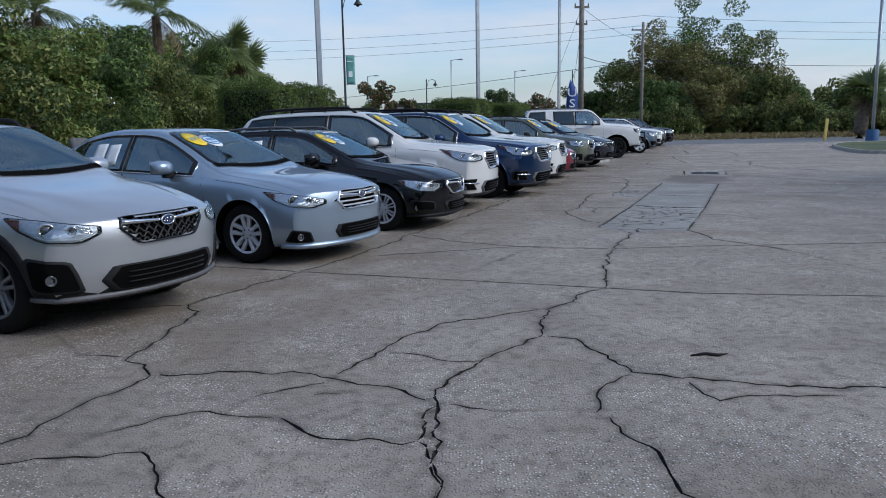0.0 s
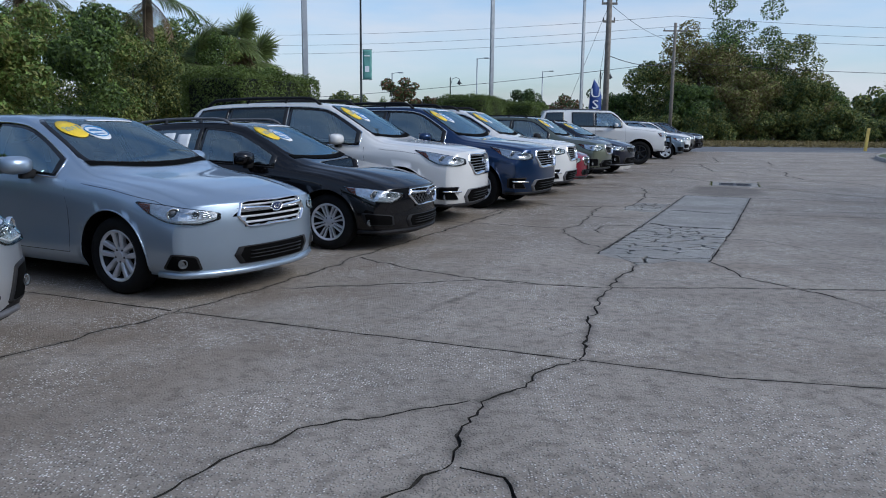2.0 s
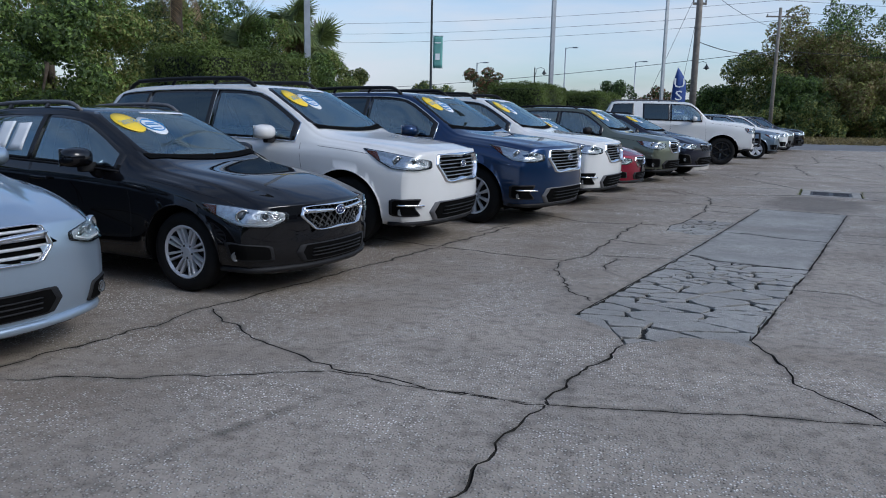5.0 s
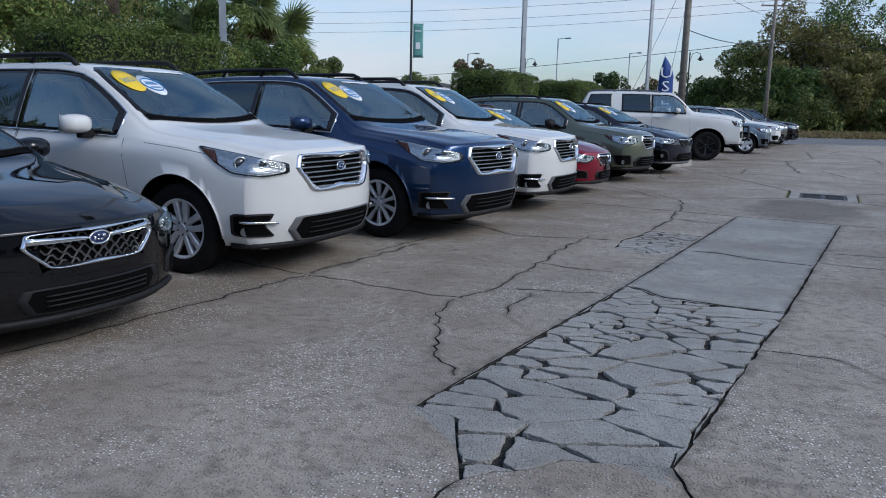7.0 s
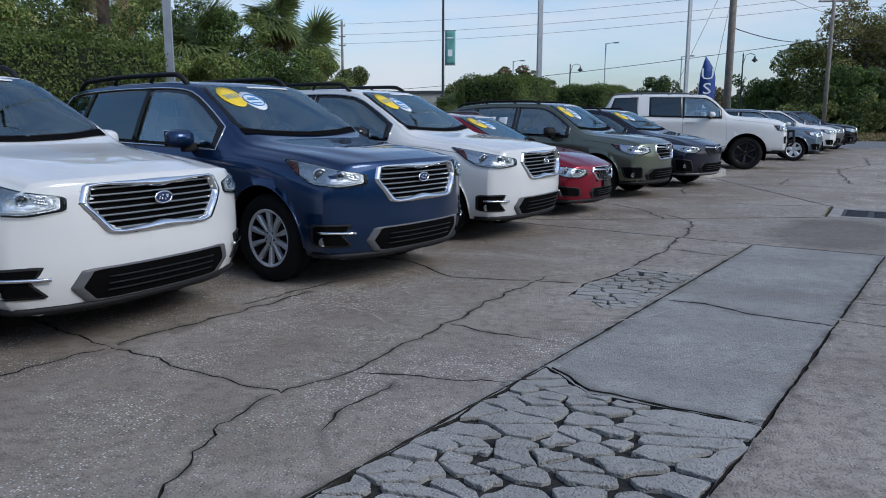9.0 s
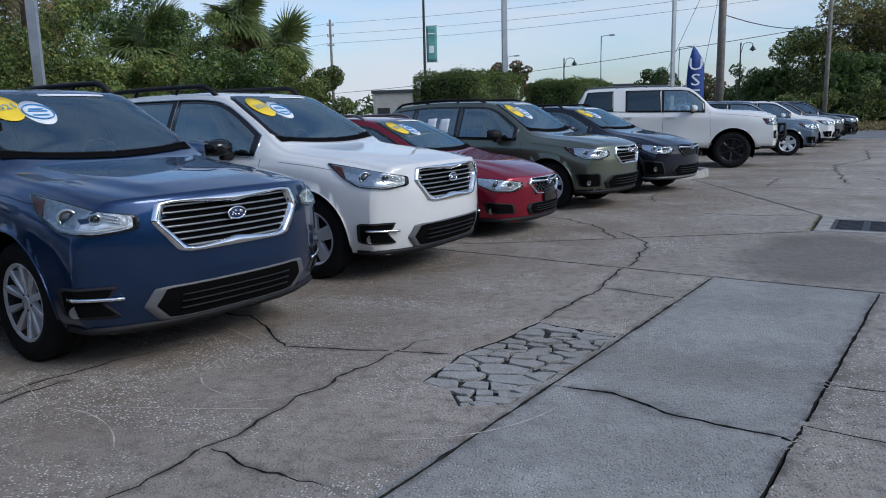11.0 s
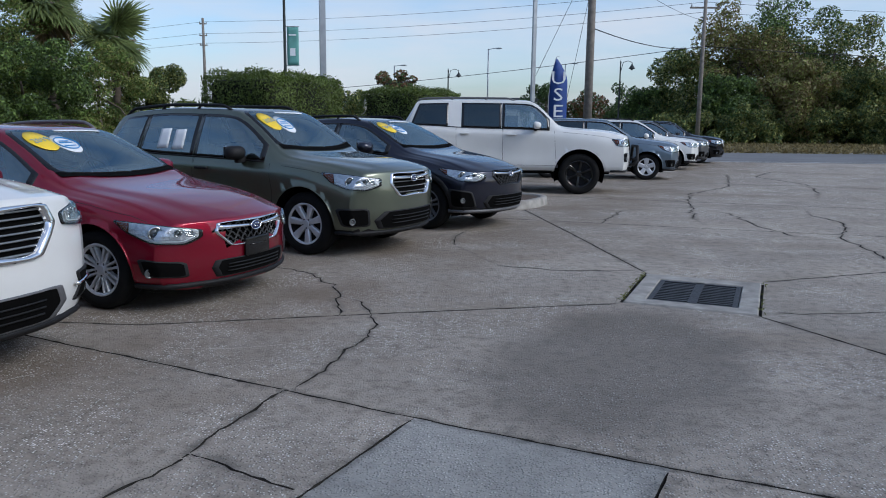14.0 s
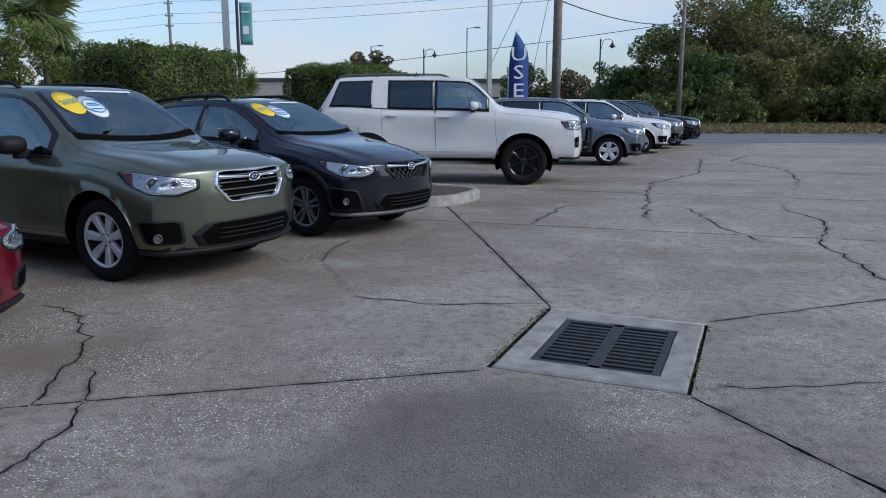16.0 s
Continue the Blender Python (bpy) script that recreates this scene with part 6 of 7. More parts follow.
def palm(x, y, height, kind, seed, label, scale=1.0, lean=0.0, thick=0.16):
    p = new("palm_tree")
    p.matrix_world = pose(x, y, 0)
    tagged(p, label, "palm")
    r = random.Random(seed)
    pts = [(lean * (k / 8) ** 1.6, 0, height * k / 8 - 0.1 * (k == 0)) for k in range(9)]
    v, f = tube(pts, [thick * (1.25 - 0.3 * k / 8 + 0.08 * (k % 2)) for k in range(9)], 12)
    part("trunk", mesh_of("trunk", v, f, M_BARK), p)
    top = Vector(pts[-1])
    n = 64 if kind == "fan" else 19
    for grp, cnt, lo, hi, mt in (("frond", n, -35, 80, M_PALM), ("dead_frond", 12 if kind == "fan" else 3, -85, -50, M_DEAD)):
        for k in range(cnt):
            el = radians(lo + (hi - lo) * ((k * 0.618) % 1))
            az = k * 2.4 + r.uniform(-0.3, 0.3)
            if kind == "fan":
                v, f = fan_frond(r, r.uniform(0.22, 0.50) * scale, r.uniform(0.62, 0.82) * scale, 0.12 + 0.25 * (1 - math.sin(max(el, 0))), 17)
            else:
                v, f = feather_frond(r, r.uniform(1.9, 2.5) * scale)
                el = el * 0.8 + 0.25
            m = Matrix.Translation(top) @ Matrix.Rotation(az, 4, "Z") @ Matrix.Rotation(-el, 4, "Y") @ Matrix.Rotation(r.uniform(-0.4, 0.4), 4, "X")
            part(grp, mesh_of(grp, [m @ Vector(q) for q in v], f, mt, None, False), p)


palm(-12.4, 46.5, 5.0, "fan", 1, "cabbage palm with fan leaves and hanging dead fronds", 1.75)
palm(-11.6, 41.0, 5.6, "fan", 2, "cabbage palm half hidden among shrubs", 1.5)
palm(-11.2, 34.2, 3.9, "fan", 4, "cabbage palm in front of wild trees with hanging dead fronds", 1.6)
palm(-10.4, 28.2, 5.5, "feather", 6, "feather palm rising over the shrubs", 1.0)
palm(-14.0, 26.8, 5.5, "feather", 7, "feather palm rising over the shrubs", 0.95)
palm(-9.6, 11.8, 3.2, "feather", 8, "feather palm rising over the shrubs", 0.9)
palm(28.9, 56.0, 3.4, "fan", 9, "full cabbage palm on the street island", 1.9, 0.5, 0.36)
palm(-6.2, 51.5, 2.0, "fan", 10, "small fan palm beside the street", 1.0)


def wood():
    """The wood across the street."""
    r = random.Random(5)
    big = [(19.5, 92, 9.0, 5.4), (24, 90, 14.0, 5.6), (28.5, 93, 18.0, 5.6), (32.3, 91, 13.0, 5.2), (35.8, 94, 8.6, 4.4), (38.8, 95, 6.0, 3.8), (42, 97, 5.2, 3.2), (27, 84, 7.5, 4.0), (22, 84, 6.0, 3.6), (33, 84, 6.5, 3.8), (36.5, 88, 4.6, 3.0), (16.5, 95, 6.0, 3.8)]
    for k, (x, y, h, w) in enumerate(big):
        mats = [(M_LEAF3, M_LEAF2), (M_LEAF2, M_LEAF4), (M_LEAF3, M_LEAF)][k % 3]
        blobs = shrub_blobs(r, w, h, 46, 0.18)
        tree("tree", x, y, blobs, mats, 24000, 0.13, 60 + k, "large wild oak with olive and dark leaves", 0.28, "wood across the street", 0.0, 7)
    for k in range(11):
        x = 17.0 + 2.7 * k + r.uniform(-0.6, 0.6)
        tree("shrub", x, 80.5 + r.uniform(-1.5, 2.5), shrub_blobs(r, 2.6, r.uniform(2.2, 3.8), 16), (M_LEAF3, M_LEAF2), 7000, 0.12, 140 + k, "low wild bush at the edge of the wood", 0.06, "bushes before the wood", 0.0, 2)
    for k, (x, y, h, w) in enumerate([(60, 120, 8, 6), (68, 118, 7, 5), (54, 112, 6, 4), (78, 122, 9, 6), (90, 118, 8, 6)]):
        tree("tree", x, y, shrub_blobs(r, w, h, 12), (M_LEAF3, M_LEAF2), 4000, 0.3, 80 + k, "far dark tree across the field", 0.25, "far trees", 0.0, 4)
    for k, (x, y, h, w, mt) in enumerate([(-11.4, 104.8, 8.0, 3.4, M_RUST), (-7.5, 107, 5.5, 2.6, M_RUST), (6.5, 120, 7.0, 4, M_LEAF3), (12, 118, 6.5, 4, M_RUST), (-20, 112, 6, 4, M_LEAF2), (17, 112, 7, 4, M_LEAF3), (-3, 104, 4.5, 3, M_LEAF2)]):
        tree("tree", x, y, shrub_blobs(r, w, h, 24), (mt, M_LEAF3), 5000, 0.2, 90 + k, "far street tree with thin rusty crown" if mt is M_RUST else "far green tree behind the street", 0.2, "far trees", 0.0, 5)


def trees_behind():
    """Unseen trees behind the walker: near ones added to darken the car sides, the rest for the cars' glass and paint
    to mirror.
    """
    r = random.Random(9)
    # the first six are added to block low sky light from the cars
    for k, (x, y, h, w) in enumerate([(-9.5, 0.0, 5.0, 2.6), (-10.0, -4.5, 6.5, 3.2), (-9.0, -9.5, 7.5, 3.6), (-5.0, -14.0, 8.5, 4.0), (1.5, -16.0, 9.0, 4.0), (8.0, -16.0, 8.5, 4.0), (-22, -16, 9, 5), (-13, -24, 11, 5.5), (-4, -27, 9, 5), (6, -25, 12, 5.5), (14, -30, 10, 5), (-30, -4, 8, 5)]):
        tree("tree", x, y, shrub_blobs(r, w, h, 14), (M_LEAF3, M_LEAF), 5000, 0.24, 180 + k, "tall dark tree added out of view behind the lot", 0.3, "trees behind the lot", 0.0, 5)


wood()
trees_behind()


def far_woods():
    """The low line of woods all round the horizon."""
    g = np.random.default_rng(4)
    blobs = []
    for k in range(260):
        a = 2 * math.pi * k / 260
        d = g.uniform(190, 260)
        h = g.uniform(3.5, 8.5)
        blobs.append((d * math.sin(a) + 5, d * math.cos(a) + 20, h * 0.45, 6.5, 6.5, h * 0.55))
    p, d = blob_points(blobs, 26000, 8)
    p[:, 2] = np.maximum(p[:, 2], 0.0)
    tagged(part("far_woods", leaf_mesh("far_woods", p, d, 0.9, M_LEAF3, 3)), "low dark woods along the horizon", "woods", kind="stuff")


far_woods()


def grass_tufts():
    """Weeds in the drain's joint, at kerbs and dry grass across the street."""
    g = np.random.default_rng(12)
    pts = []
    for a, b, n in ((DRAIN[0], DRAIN[3], 120), (DRAIN[1], DRAIN[2], 40)):
        t = g.random(n)
        pts.append(np.stack([a[0] + (b[0] - a[0]) * t + g.normal(0, 0.014, n), a[1] + (b[1] - a[1]) * t + g.normal(0, 0.014, n), g.uniform(0.0, 0.025, n)], 1))
    p = np.concatenate(pts)
    tagged(part("weeds", leaf_mesh("weeds", p, np.tile([0, 0, 0.2], (len(p), 1)), 0.016, M_LEAF2, 5, 0.2)), "small green weeds in the drain joint", "weeds", kind="stuff")
    n = 26000
    x = g.uniform(-10, 75, n)
    y = road_y(x, 1) + 0.3 + 26 * g.random(n) ** 1.5
    p = np.stack([x, y, g.uniform(0.0, 0.16, n)], 1)
    tagged(part("dry_grass", leaf_mesh("dry_grass", p, np.tile([0.8, 0, 0.2], (n, 1)), 0.16, M_LEAF4, 6, 0.25)), "dry yellow grass along the street", "grass", kind="stuff")


grass_tufts()


# ---- poles, wires, signs, buildings ----
M_BANNER = material("teal_banner", (0.13, 0.32, 0.29), 0.7, var=0.12, scale=3)
M_FLAG = material("blue_flag", (0.015, 0.05, 0.22), 0.65, var=0.1, scale=3)
M_FLAGTEXT = material("white_print", (0.75, 0.78, 0.80), 0.6, var=0.03)
M_YELLOWPOST = material("yellow_post", (0.55, 0.42, 0.10), 0.6, var=0.2)
M_BLUEBASE = material("blue_concrete_base", (0.03, 0.09, 0.20), 0.7, var=0.2)
M_STUCCO = material("pale_stucco", (0.42, 0.40, 0.36), 0.9, 0, 0, 0.1, 1.0, 0.2, 40)
M_ROOFEDGE = material("dark_roof_edge", (0.05, 0.055, 0.06), 0.6)
M_WINDOW = material("far_window", (0.03, 0.035, 0.04), 0.15)


def light_pole(x, y, r0, r1, h, mat, label, square=False, arm=0.0, base=None):
    p = new("street_lamp")
    p.matrix_world = pose(x, y, 0, 0, 0, TURN)
    tagged(p, label, "lamp post")
    v, f = tube([(0, 0, 0), (0, 0, h)], [r0, r1], 4 if square else 14)
    part("pole", mesh_of("pole", v, f, mat, None, not square), p)
    bm = bmesh.new()
    box(bm, -r0 * 1.7, r0 * 1.7, -r0 * 1.7, r0 * 1.7, 0.0, 0.03)
    part("base_plate", bm, p, "", mat, False)
    if arm:
        v, f = tube([(0, 0, h - 0.1), (arm * 0.5, 0, h), (arm, 0, h)], 0.04, 8)
        part("arm", mesh_of("arm", v, f, mat), p)
        bm = bmesh.new()
        box(bm, arm - 0.1, arm + 0.6, -0.2, 0.2, h - 0.08, h + 0.08, 0.04)
        part("lamp_head", bm, p, "", mat)
    if base:
        v, f = lathe([(0.36, 0), (0.36, 0.7), (0.30, 0.75), (0.001, 0.75)], 20, "Z")
        part("base", mesh_of("base", v, f, base), p, "blue-painted concrete base")
    return p


light_pole(-3.09, 20.28, 0.085, 0.075, 9.0, M_GALV, "grey steel parking-lot lamp post", True, 0.7)
light_pole(1.21, 31.31, 0.09, 0.08, 9.0, M_GALV, "grey steel parking-lot lamp post", True, 0.7)
light_pole(5.61, 40.95, 0.09, 0.075, 8.0, M_GALV, "grey steel parking-lot lamp post", True, 0.9)
light_pole(25.0, 46.8, 0.10, 0.085, 9.0, M_GALV, "grey lamp post on a blue base", False, 0.8, M_BLUEBASE)
light_pole(-1.26, 116.2, 0.11, 0.08, 11.0, M_GALV, "far thin street lamp post", False, 1.2)
light_pole(9.0, 128.0, 0.11, 0.08, 10.0, M_GALV, "far thin street lamp post", False, 1.2)
light_pole(-14.0, 118.0, 0.11, 0.08, 9.0, M_GALV, "far thin street lamp post", False, 1.2)


def old_lamp(x, y, h, banner, label):
    """A dark decorative street lamp with a hanging bell head."""
    p = new("street_lamp")
    p.matrix_world = pose(x, y, 0, 0, 0, 10)
    tagged(p, label, "lamp post")
    v, f = lathe([(0.20, 0), (0.20, 0.3), (0.13, 0.9), (0.09, 1.2), (0.075, h * 0.6), (0.06, h), (0.09, h + 0.05), (0.001, h + 0.35)], 14, "Z")
    part("pole", mesh_of("pole", v, f, M_DARKPOLE), p)
    v, f = tube([(0.05, 0, h - 0.7), (0.25, 0, h + 0.1), (0.7, 0, h + 0.25), (1.1, 0, h + 0.1), (1.1, 0, h - 0.1)], 0.03, 8)
    part("arm", mesh_of("arm", v, f, M_DARKPOLE), p)
    v, f = lathe([(0.04, h + 0.02), (0.07, h - 0.1), (0.12, h - 0.2), (0.30, h - 0.45), (0.31, h - 0.48), (0.15, h - 0.48), (0.10, h - 0.58), (0.001, h - 0.62)], 18, "Z")
    part("shade", mesh_of("shade", [(a + 1.1, b, c) for a, b, c in v], f, M_DARKPOLE), p)
    if banner:
        bm = bmesh.new()
        bmesh.ops.create_grid(bm, x_segments=4, y_segments=10, size=0.5)
        for v in bm.verts:
            v.co = (0.12 + 0.62 * (v.co.x + 0.5), 0.03 * math.sin(v.co.y * 6), banner + 2.0 * (v.co.y - 0.5) + 0.0)
        sol = bmesh.ops.extrude_face_region(bm, geom=bm.faces[:])
        bmesh.ops.translate(bm, vec=(0, 0.012, 0), verts=[g for g in sol["geom"] if isinstance(g, bmesh.types.BMVert)])
        b = part("banner", bm, p, "teal cloth street banner", M_BANNER)
        for x0, x1, z0, z1 in ((0.22, 0.62, 0.45, 0.38), (0.28, 0.56, 1.5, 1.1)):
            bm = bmesh.new()
            box(bm, x0, x1, -0.042, -0.038, banner - z0, banner - z1)
            part("print", bm, b, "pale unreadable print", M_FLAGTEXT, False)
        for z in (banner + 0.02, banner - 2.02):
            v, f = tube([(0, 0, z), (0.78, 0, z)], 0.015, 6)
            part("bracket", mesh_of("bracket", v, f, M_DARKPOLE), p)


old_lamp(-7.85, 55.4, 10.4, 6.45, "dark green street lamp with a teal banner")
old_lamp(13.15, 90.3, 7.2, 0, "dark green street lamp with a bell shade")
old_lamp(-4.0, 96.0, 6.8, 0, "dark green street lamp with a bell shade")


def utility_pole(x, y, h, r, arms, label):
    p = new("utility_pole")
    p.matrix_world = pose(x, y, 0, 0, 0, 6)
    tagged(p, label, "utility pole")
    v, f = tube([(0, 0, 0), (0, 0, h * 0.5), (0, 0, h)], [r, r * 0.88, r * 0.72], 12)
    part("pole", mesh_of("pole", v, f, M_WOODPOLE), p)
    for z, w, turn in arms:
        bm = bmesh.new()
        box(bm, -w / 2, w / 2, -0.06, 0.06, z - 0.06, z + 0.06, 0.01, Matrix.Rotation(radians(turn), 4, "Z"))
        part("crossarm", bm, p, "", M_WOODPOLE, False)
        for d in (-0.45, 0.45):
            v, f = lathe([(0.02, z + 0.06), (0.05, z + 0.1), (0.03, z + 0.14), (0.05, z + 0.18), (0.001, z + 0.25)], 10, "Z")
            c, s = math.cos(radians(turn)), math.sin(radians(turn))
            part("insulator", mesh_of("insulator", [(a + d * w * c, b + d * w * s, k) for a, b, k in v], f, M_GREYTRIM), p)
    return p


utility_pole(7.87, 48.42, 11.5, 0.19, [(8.4, 0.9, 0), (7.4, 0.7, 0)], "tall weathered wooden utility pole")
utility_pole(17.42, 73.97, 10.6, 0.17, [(9.9, 2.2, 0)], "weathered wooden utility pole with a crossarm")
utility_pole(-30.17, 94.55, 12.2, 0.18, [(11.6, 0.8, 0), (10.4, 0.8, 0), (9.4, 0.8, 0)], "far wooden utility pole with short arms")
utility_pole(62.0, 82.0, 10.6, 0.17, [(9.9, 2.2, 0)], "weathered wooden utility pole with a crossarm")


def wire(a, b, sag, r=0.014):
    """One sagging cable between two poles."""
    pts = [Vector(a).lerp(Vector(b), k / 20) - Vector((0, 0, sag * 4 * (k / 20) * (1 - k / 20))) for k in range(21)]
    v, f = tube(pts, r, 5)
    return tagged(part("cable", mesh_of("cable", v, f, M_CABLE)), "thin black overhead cable between poles", "cable", "overhead cables")


for z0, z1 in ((11.8, 11.2), (10.6, 10.3), (9.6, 9.6)):
    wire((-30.2, 94.5, z0), (17.4, 74.0, z1), 0.5)
    wire((17.4, 74.0, z1), (62, 82, z1 - 0.2), 0.5)
    wire((-30.2, 94.5, z0), (-95, 120, z0), 0.6)
wire((17.4, 74.0, 7.2), (-30.2, 94.5, 4.0), 0.5, 0.024)
wire((7.87, 48.4, 5.5), (17.4, 74.0, 7.2), 0.45, 0.024)
wire((17.4, 74.0, 7.2), (62, 82, 7.0), 0.6, 0.024)
wire((7.87, 48.4, 8.4), (17.4, 74.0, 9.0), 0.4)
wire((7.87, 48.4, 8.4), (4.2, 43.0, 0.0), 0.0, 0.010)
wire((7.87, 48.4, 7.4), (6.4, 44.5, 0.0), 0.0, 0.010)


def used_flag(x, y):
    p = new("feather_flag")
    p.matrix_world = pose(x, y, 0, 0, 0, 4)
    tagged(p, "blue feather flag with white lettering", "flag")
    n = 14
    vs, fs = [], []
    for k in range(n + 1):
        t = k / n
        z = 0.9 + 2.85 * t
        right = 0.62 if t < 0.72 else 0.62 - 0.40 * ((t - 0.72) / 0.28) ** 1.6
        left = 0.0 if t < 0.55 else 0.22 * ((t - 0.55) / 0.45) ** 2
        for o in (0.0, 0.012):
            w = 0.02 * math.sin(5 * t)
            vs += [(left - 0.31, o + w, z), (right - 0.31, o - w, z)]
    for k in range(n):
        a, b = 4 * k, 4 * k + 4
        fs += [(a, a + 1, b + 1, b), (a + 2, b + 2, b + 3, a + 3), (a + 1, a + 3, b + 3, b + 1), (a, b, b + 2, a + 2)]
    fl = part("flag_cloth", mesh_of("flag_cloth", vs, fs, M_FLAG), p)
    v, f = tube([(-0.33, 0, 0), (-0.33, 0, 2.4), (-0.27, 0, 3.1), (-0.1, 0, 3.78), (0.0, 0, 3.80)], [0.02, 0.018, 0.014, 0.010, 0.008], 8)
    part("flag_pole", mesh_of("flag_pole", v, f, M_GALV), p)
    for ch, z in zip("USED", (3.05, 2.48, 1.91, 1.34)):
        me = text_mesh(ch, 0.62, M_FLAGTEXT)
        me.transform(Matrix.Translation((0.0, -0.035, z)) @ Matrix.Rotation(radians(90), 4, "X") @ Matrix.Diagonal((1.3, 1, 1, 1)))
        part("letter", me, fl)
    bm = bmesh.new()
    box(bm, -0.55, -0.10, -0.2, 0.2, 0.0, 0.04, 0.01)
    part("foot", bm, p, "", M_IRON)


used_flag(6.48, 42.25)


def bollard(x, y):
    p = new("bollard")
    p.matrix_world = pose(x, y, 0, 0, 4, 0)
    tagged(p, "leaning faded yellow steel marker post", "bollard")
    bm = bmesh.new()
    box(bm, -0.09, 0.09, -0.05, 0.05, 0, 1.45, 0.02)
    part("post", bm, p, "", M_YELLOWPOST)
    bm = bmesh.new()
    box(bm, -0.085, 0.085, -0.056, -0.05, 0.95, 1.3)
    part("plate", bm, p, "", M_YELLOWPOST, False)


bollard(24.6, 52.0)


def building(x0, x1, y0, y1, h, label, openings, windows=True):
    """A low flat-roofed building: walls, roof edge, windows."""
    b = new("building")
    b.matrix_world = pose((x0 + x1) / 2, (y0 + y1) / 2, 0)
    tagged(b, label, "building")
    w, d = (x1 - x0) / 2, (y1 - y0) / 2
    bm = bmesh.new()
    box(bm, -w, w, -d, d, 0, h)
    part("wall", bm, b, "", M_STUCCO, False)
    bm = bmesh.new()
    box(bm, -w - 0.25, w + 0.25, -d - 0.25, d + 0.25, h, h + 0.55, 0.04)
    part("roof", bm, b, "dark flat roof edge", M_ROOFEDGE, False)
    if windows:
        k = 0
        for side, length in (("y", w), ("x", d)):
            n = int(length * 2 / 3.4)
            for i in range(n):
                c = -length + (i + 0.5) * 2 * length / n
                bm = bmesh.new()
                if side == "y":
                    box(bm, c - 1.1, c + 1.1, -d - 0.03, -d + 0.05, 0.9, 2.6)
                else:
                    box(bm, -w - 0.03, -w + 0.05, c - 1.1, c + 1.1, 0.9, 2.6)
                part("window", bm, b, "", M_WINDOW, False)


building(-12.0, 7.0, 128, 140, 4.6, "far low pale building with a dark flat roof", 0)
building(-40.0, -22.0, 135, 150, 5.0, "far low pale building with a dark flat roof", 0)
# unseen building added beside the walker to block sky light and darken reflections
building(17.5, 34, -30, 17, 6.0, "unseen pale building with wide dark windows, added to block sky light", 0)


def dark_twig(x, y):
    v, f = tube([(0, 0, 0.006), (0.10, 0.03, 0.008), (0.17, -0.01, 0.012), (0.24, 0.04, 0.006)], [0.006, 0.012, 0.010, 0.004], 6)
    t = tagged(part("rubber_scrap", mesh_of("rubber_scrap", v, f, M_TRIM)), "bent strip of black rubber on concrete", "scrap")
    t.location = (x, y, 0)


dark_twig(2.05, 4.83)

RIM_FIVE = (5, 0.10, 0.13, 0, M_ALLOY, "silver five-spoke alloy rim")
RIM_TWIN = (5, 0.035, 0.05, 0.05, M_ALLOY, "silver twin-spoke alloy rim")
RIM_MULTI = (8, 0.016, 0.024, 0.026, M_ALLOY, "silver multi-spoke alloy rim")
RIM_TEN = (10, 0.022, 0.05, 0, M_ALLOY, "machined ten-spoke alloy rim")
RIM_GREY = (5, 0.045, 0.06, 0.055, M_ALLOY, "silver split five-spoke alloy rim")
RIM_CAP = (7, 0.05, 0.085, 0, M_ALLOY, "silver plastic wheel cover")
RIM_BLACK = (6, 0.05, 0.07, 0, M_GLOSSBLACK, "gloss black rim")
RIM_DARK = (5, 0.03, 0.035, 0.04, M_ALLOY_DARK, "dark machined rim")

ASCENT = dict(L=5.0, W=0.965, xf=0.98, xr=3.87, rw=0.375, zb=0.25, arch=0.455, bow=0.32, bowp=2.9, rake=0.09, zn=0.74,
              top=[(0, 1.04), (0.10, 1.055), (0.5, 1.10), (1.28, 1.178), (1.34, 1.20), (1.6, 1.365), (1.95, 1.57), (2.19, 1.69), (2.30, 1.714), (2.7, 1.738), (3.3, 1.735), (4.1, 1.705), (4.55, 1.64), (4.75, 1.50), (4.93, 1.18), (5.0, 1.02)],
              belt=[(0, 0.88), (0.5, 0.975), (1.2, 1.055), (2.0, 1.085), (3.2, 1.11), (4.3, 1.16), (4.8, 1.10), (5.0, 0.9)],
              roofw=[(0, 0.80), (0.6, 0.82), (1.3, 0.83), (2.1, 0.70), (3.0, 0.68), (4.4, 0.65), (4.8, 0.70), (5.0, 0.78)],
              plan=[(0, 0.96), (0.25, 0.975), (0.8, 1.0), (1.6, 0.985), (3.0, 0.99), (4.0, 1.0), (4.7, 0.96), (5.0, 0.92)],
              cowl=1.34, header=2.22, windows=[(1.62, 2.78, 0.0), (2.86, 3.82, 0.0), (3.9, 4.62, 0.22)], doors=[(1.5, 2.82), (2.82, 3.78)],
              grille=[(0.0, 0.70), (0.40, 0.70), (0.55, 0.90), (0.50, 1.01), (0.0, 1.01)], gz=0.86, badge=0.89, frame=0.055, slats=7, slat_r=0.0065,
              lamp=[(0.50, 0.862), (0.70, 0.835), (0.95, 0.86), (1.06, 0.935), (1.18, 1.065), (0.95, 1.025), (0.70, 0.975), (0.50, 0.938)],
              fog=[(0.62, 0.36), (0.96, 0.37), (0.97, 0.55), (0.63, 0.55), (0.66, 0.50), (0.71, 0.46)], foglamp=(0.87, 0.41), fogbars=[(0.475, 0.60, 0.90)],
              intake=[(0.0, 0.30), (0.52, 0.30), (0.66, 0.42), (0.60, 0.52), (0.0, 0.50)], bright="chrome", rails=(2.35, 4.35), rail_lift=0.085, rail_r=0.024, privacy=True, year="2021")
ASCENT["grille"] = [(0.40, 0.70), (0.545, 0.89), (0.50, 1.005)]
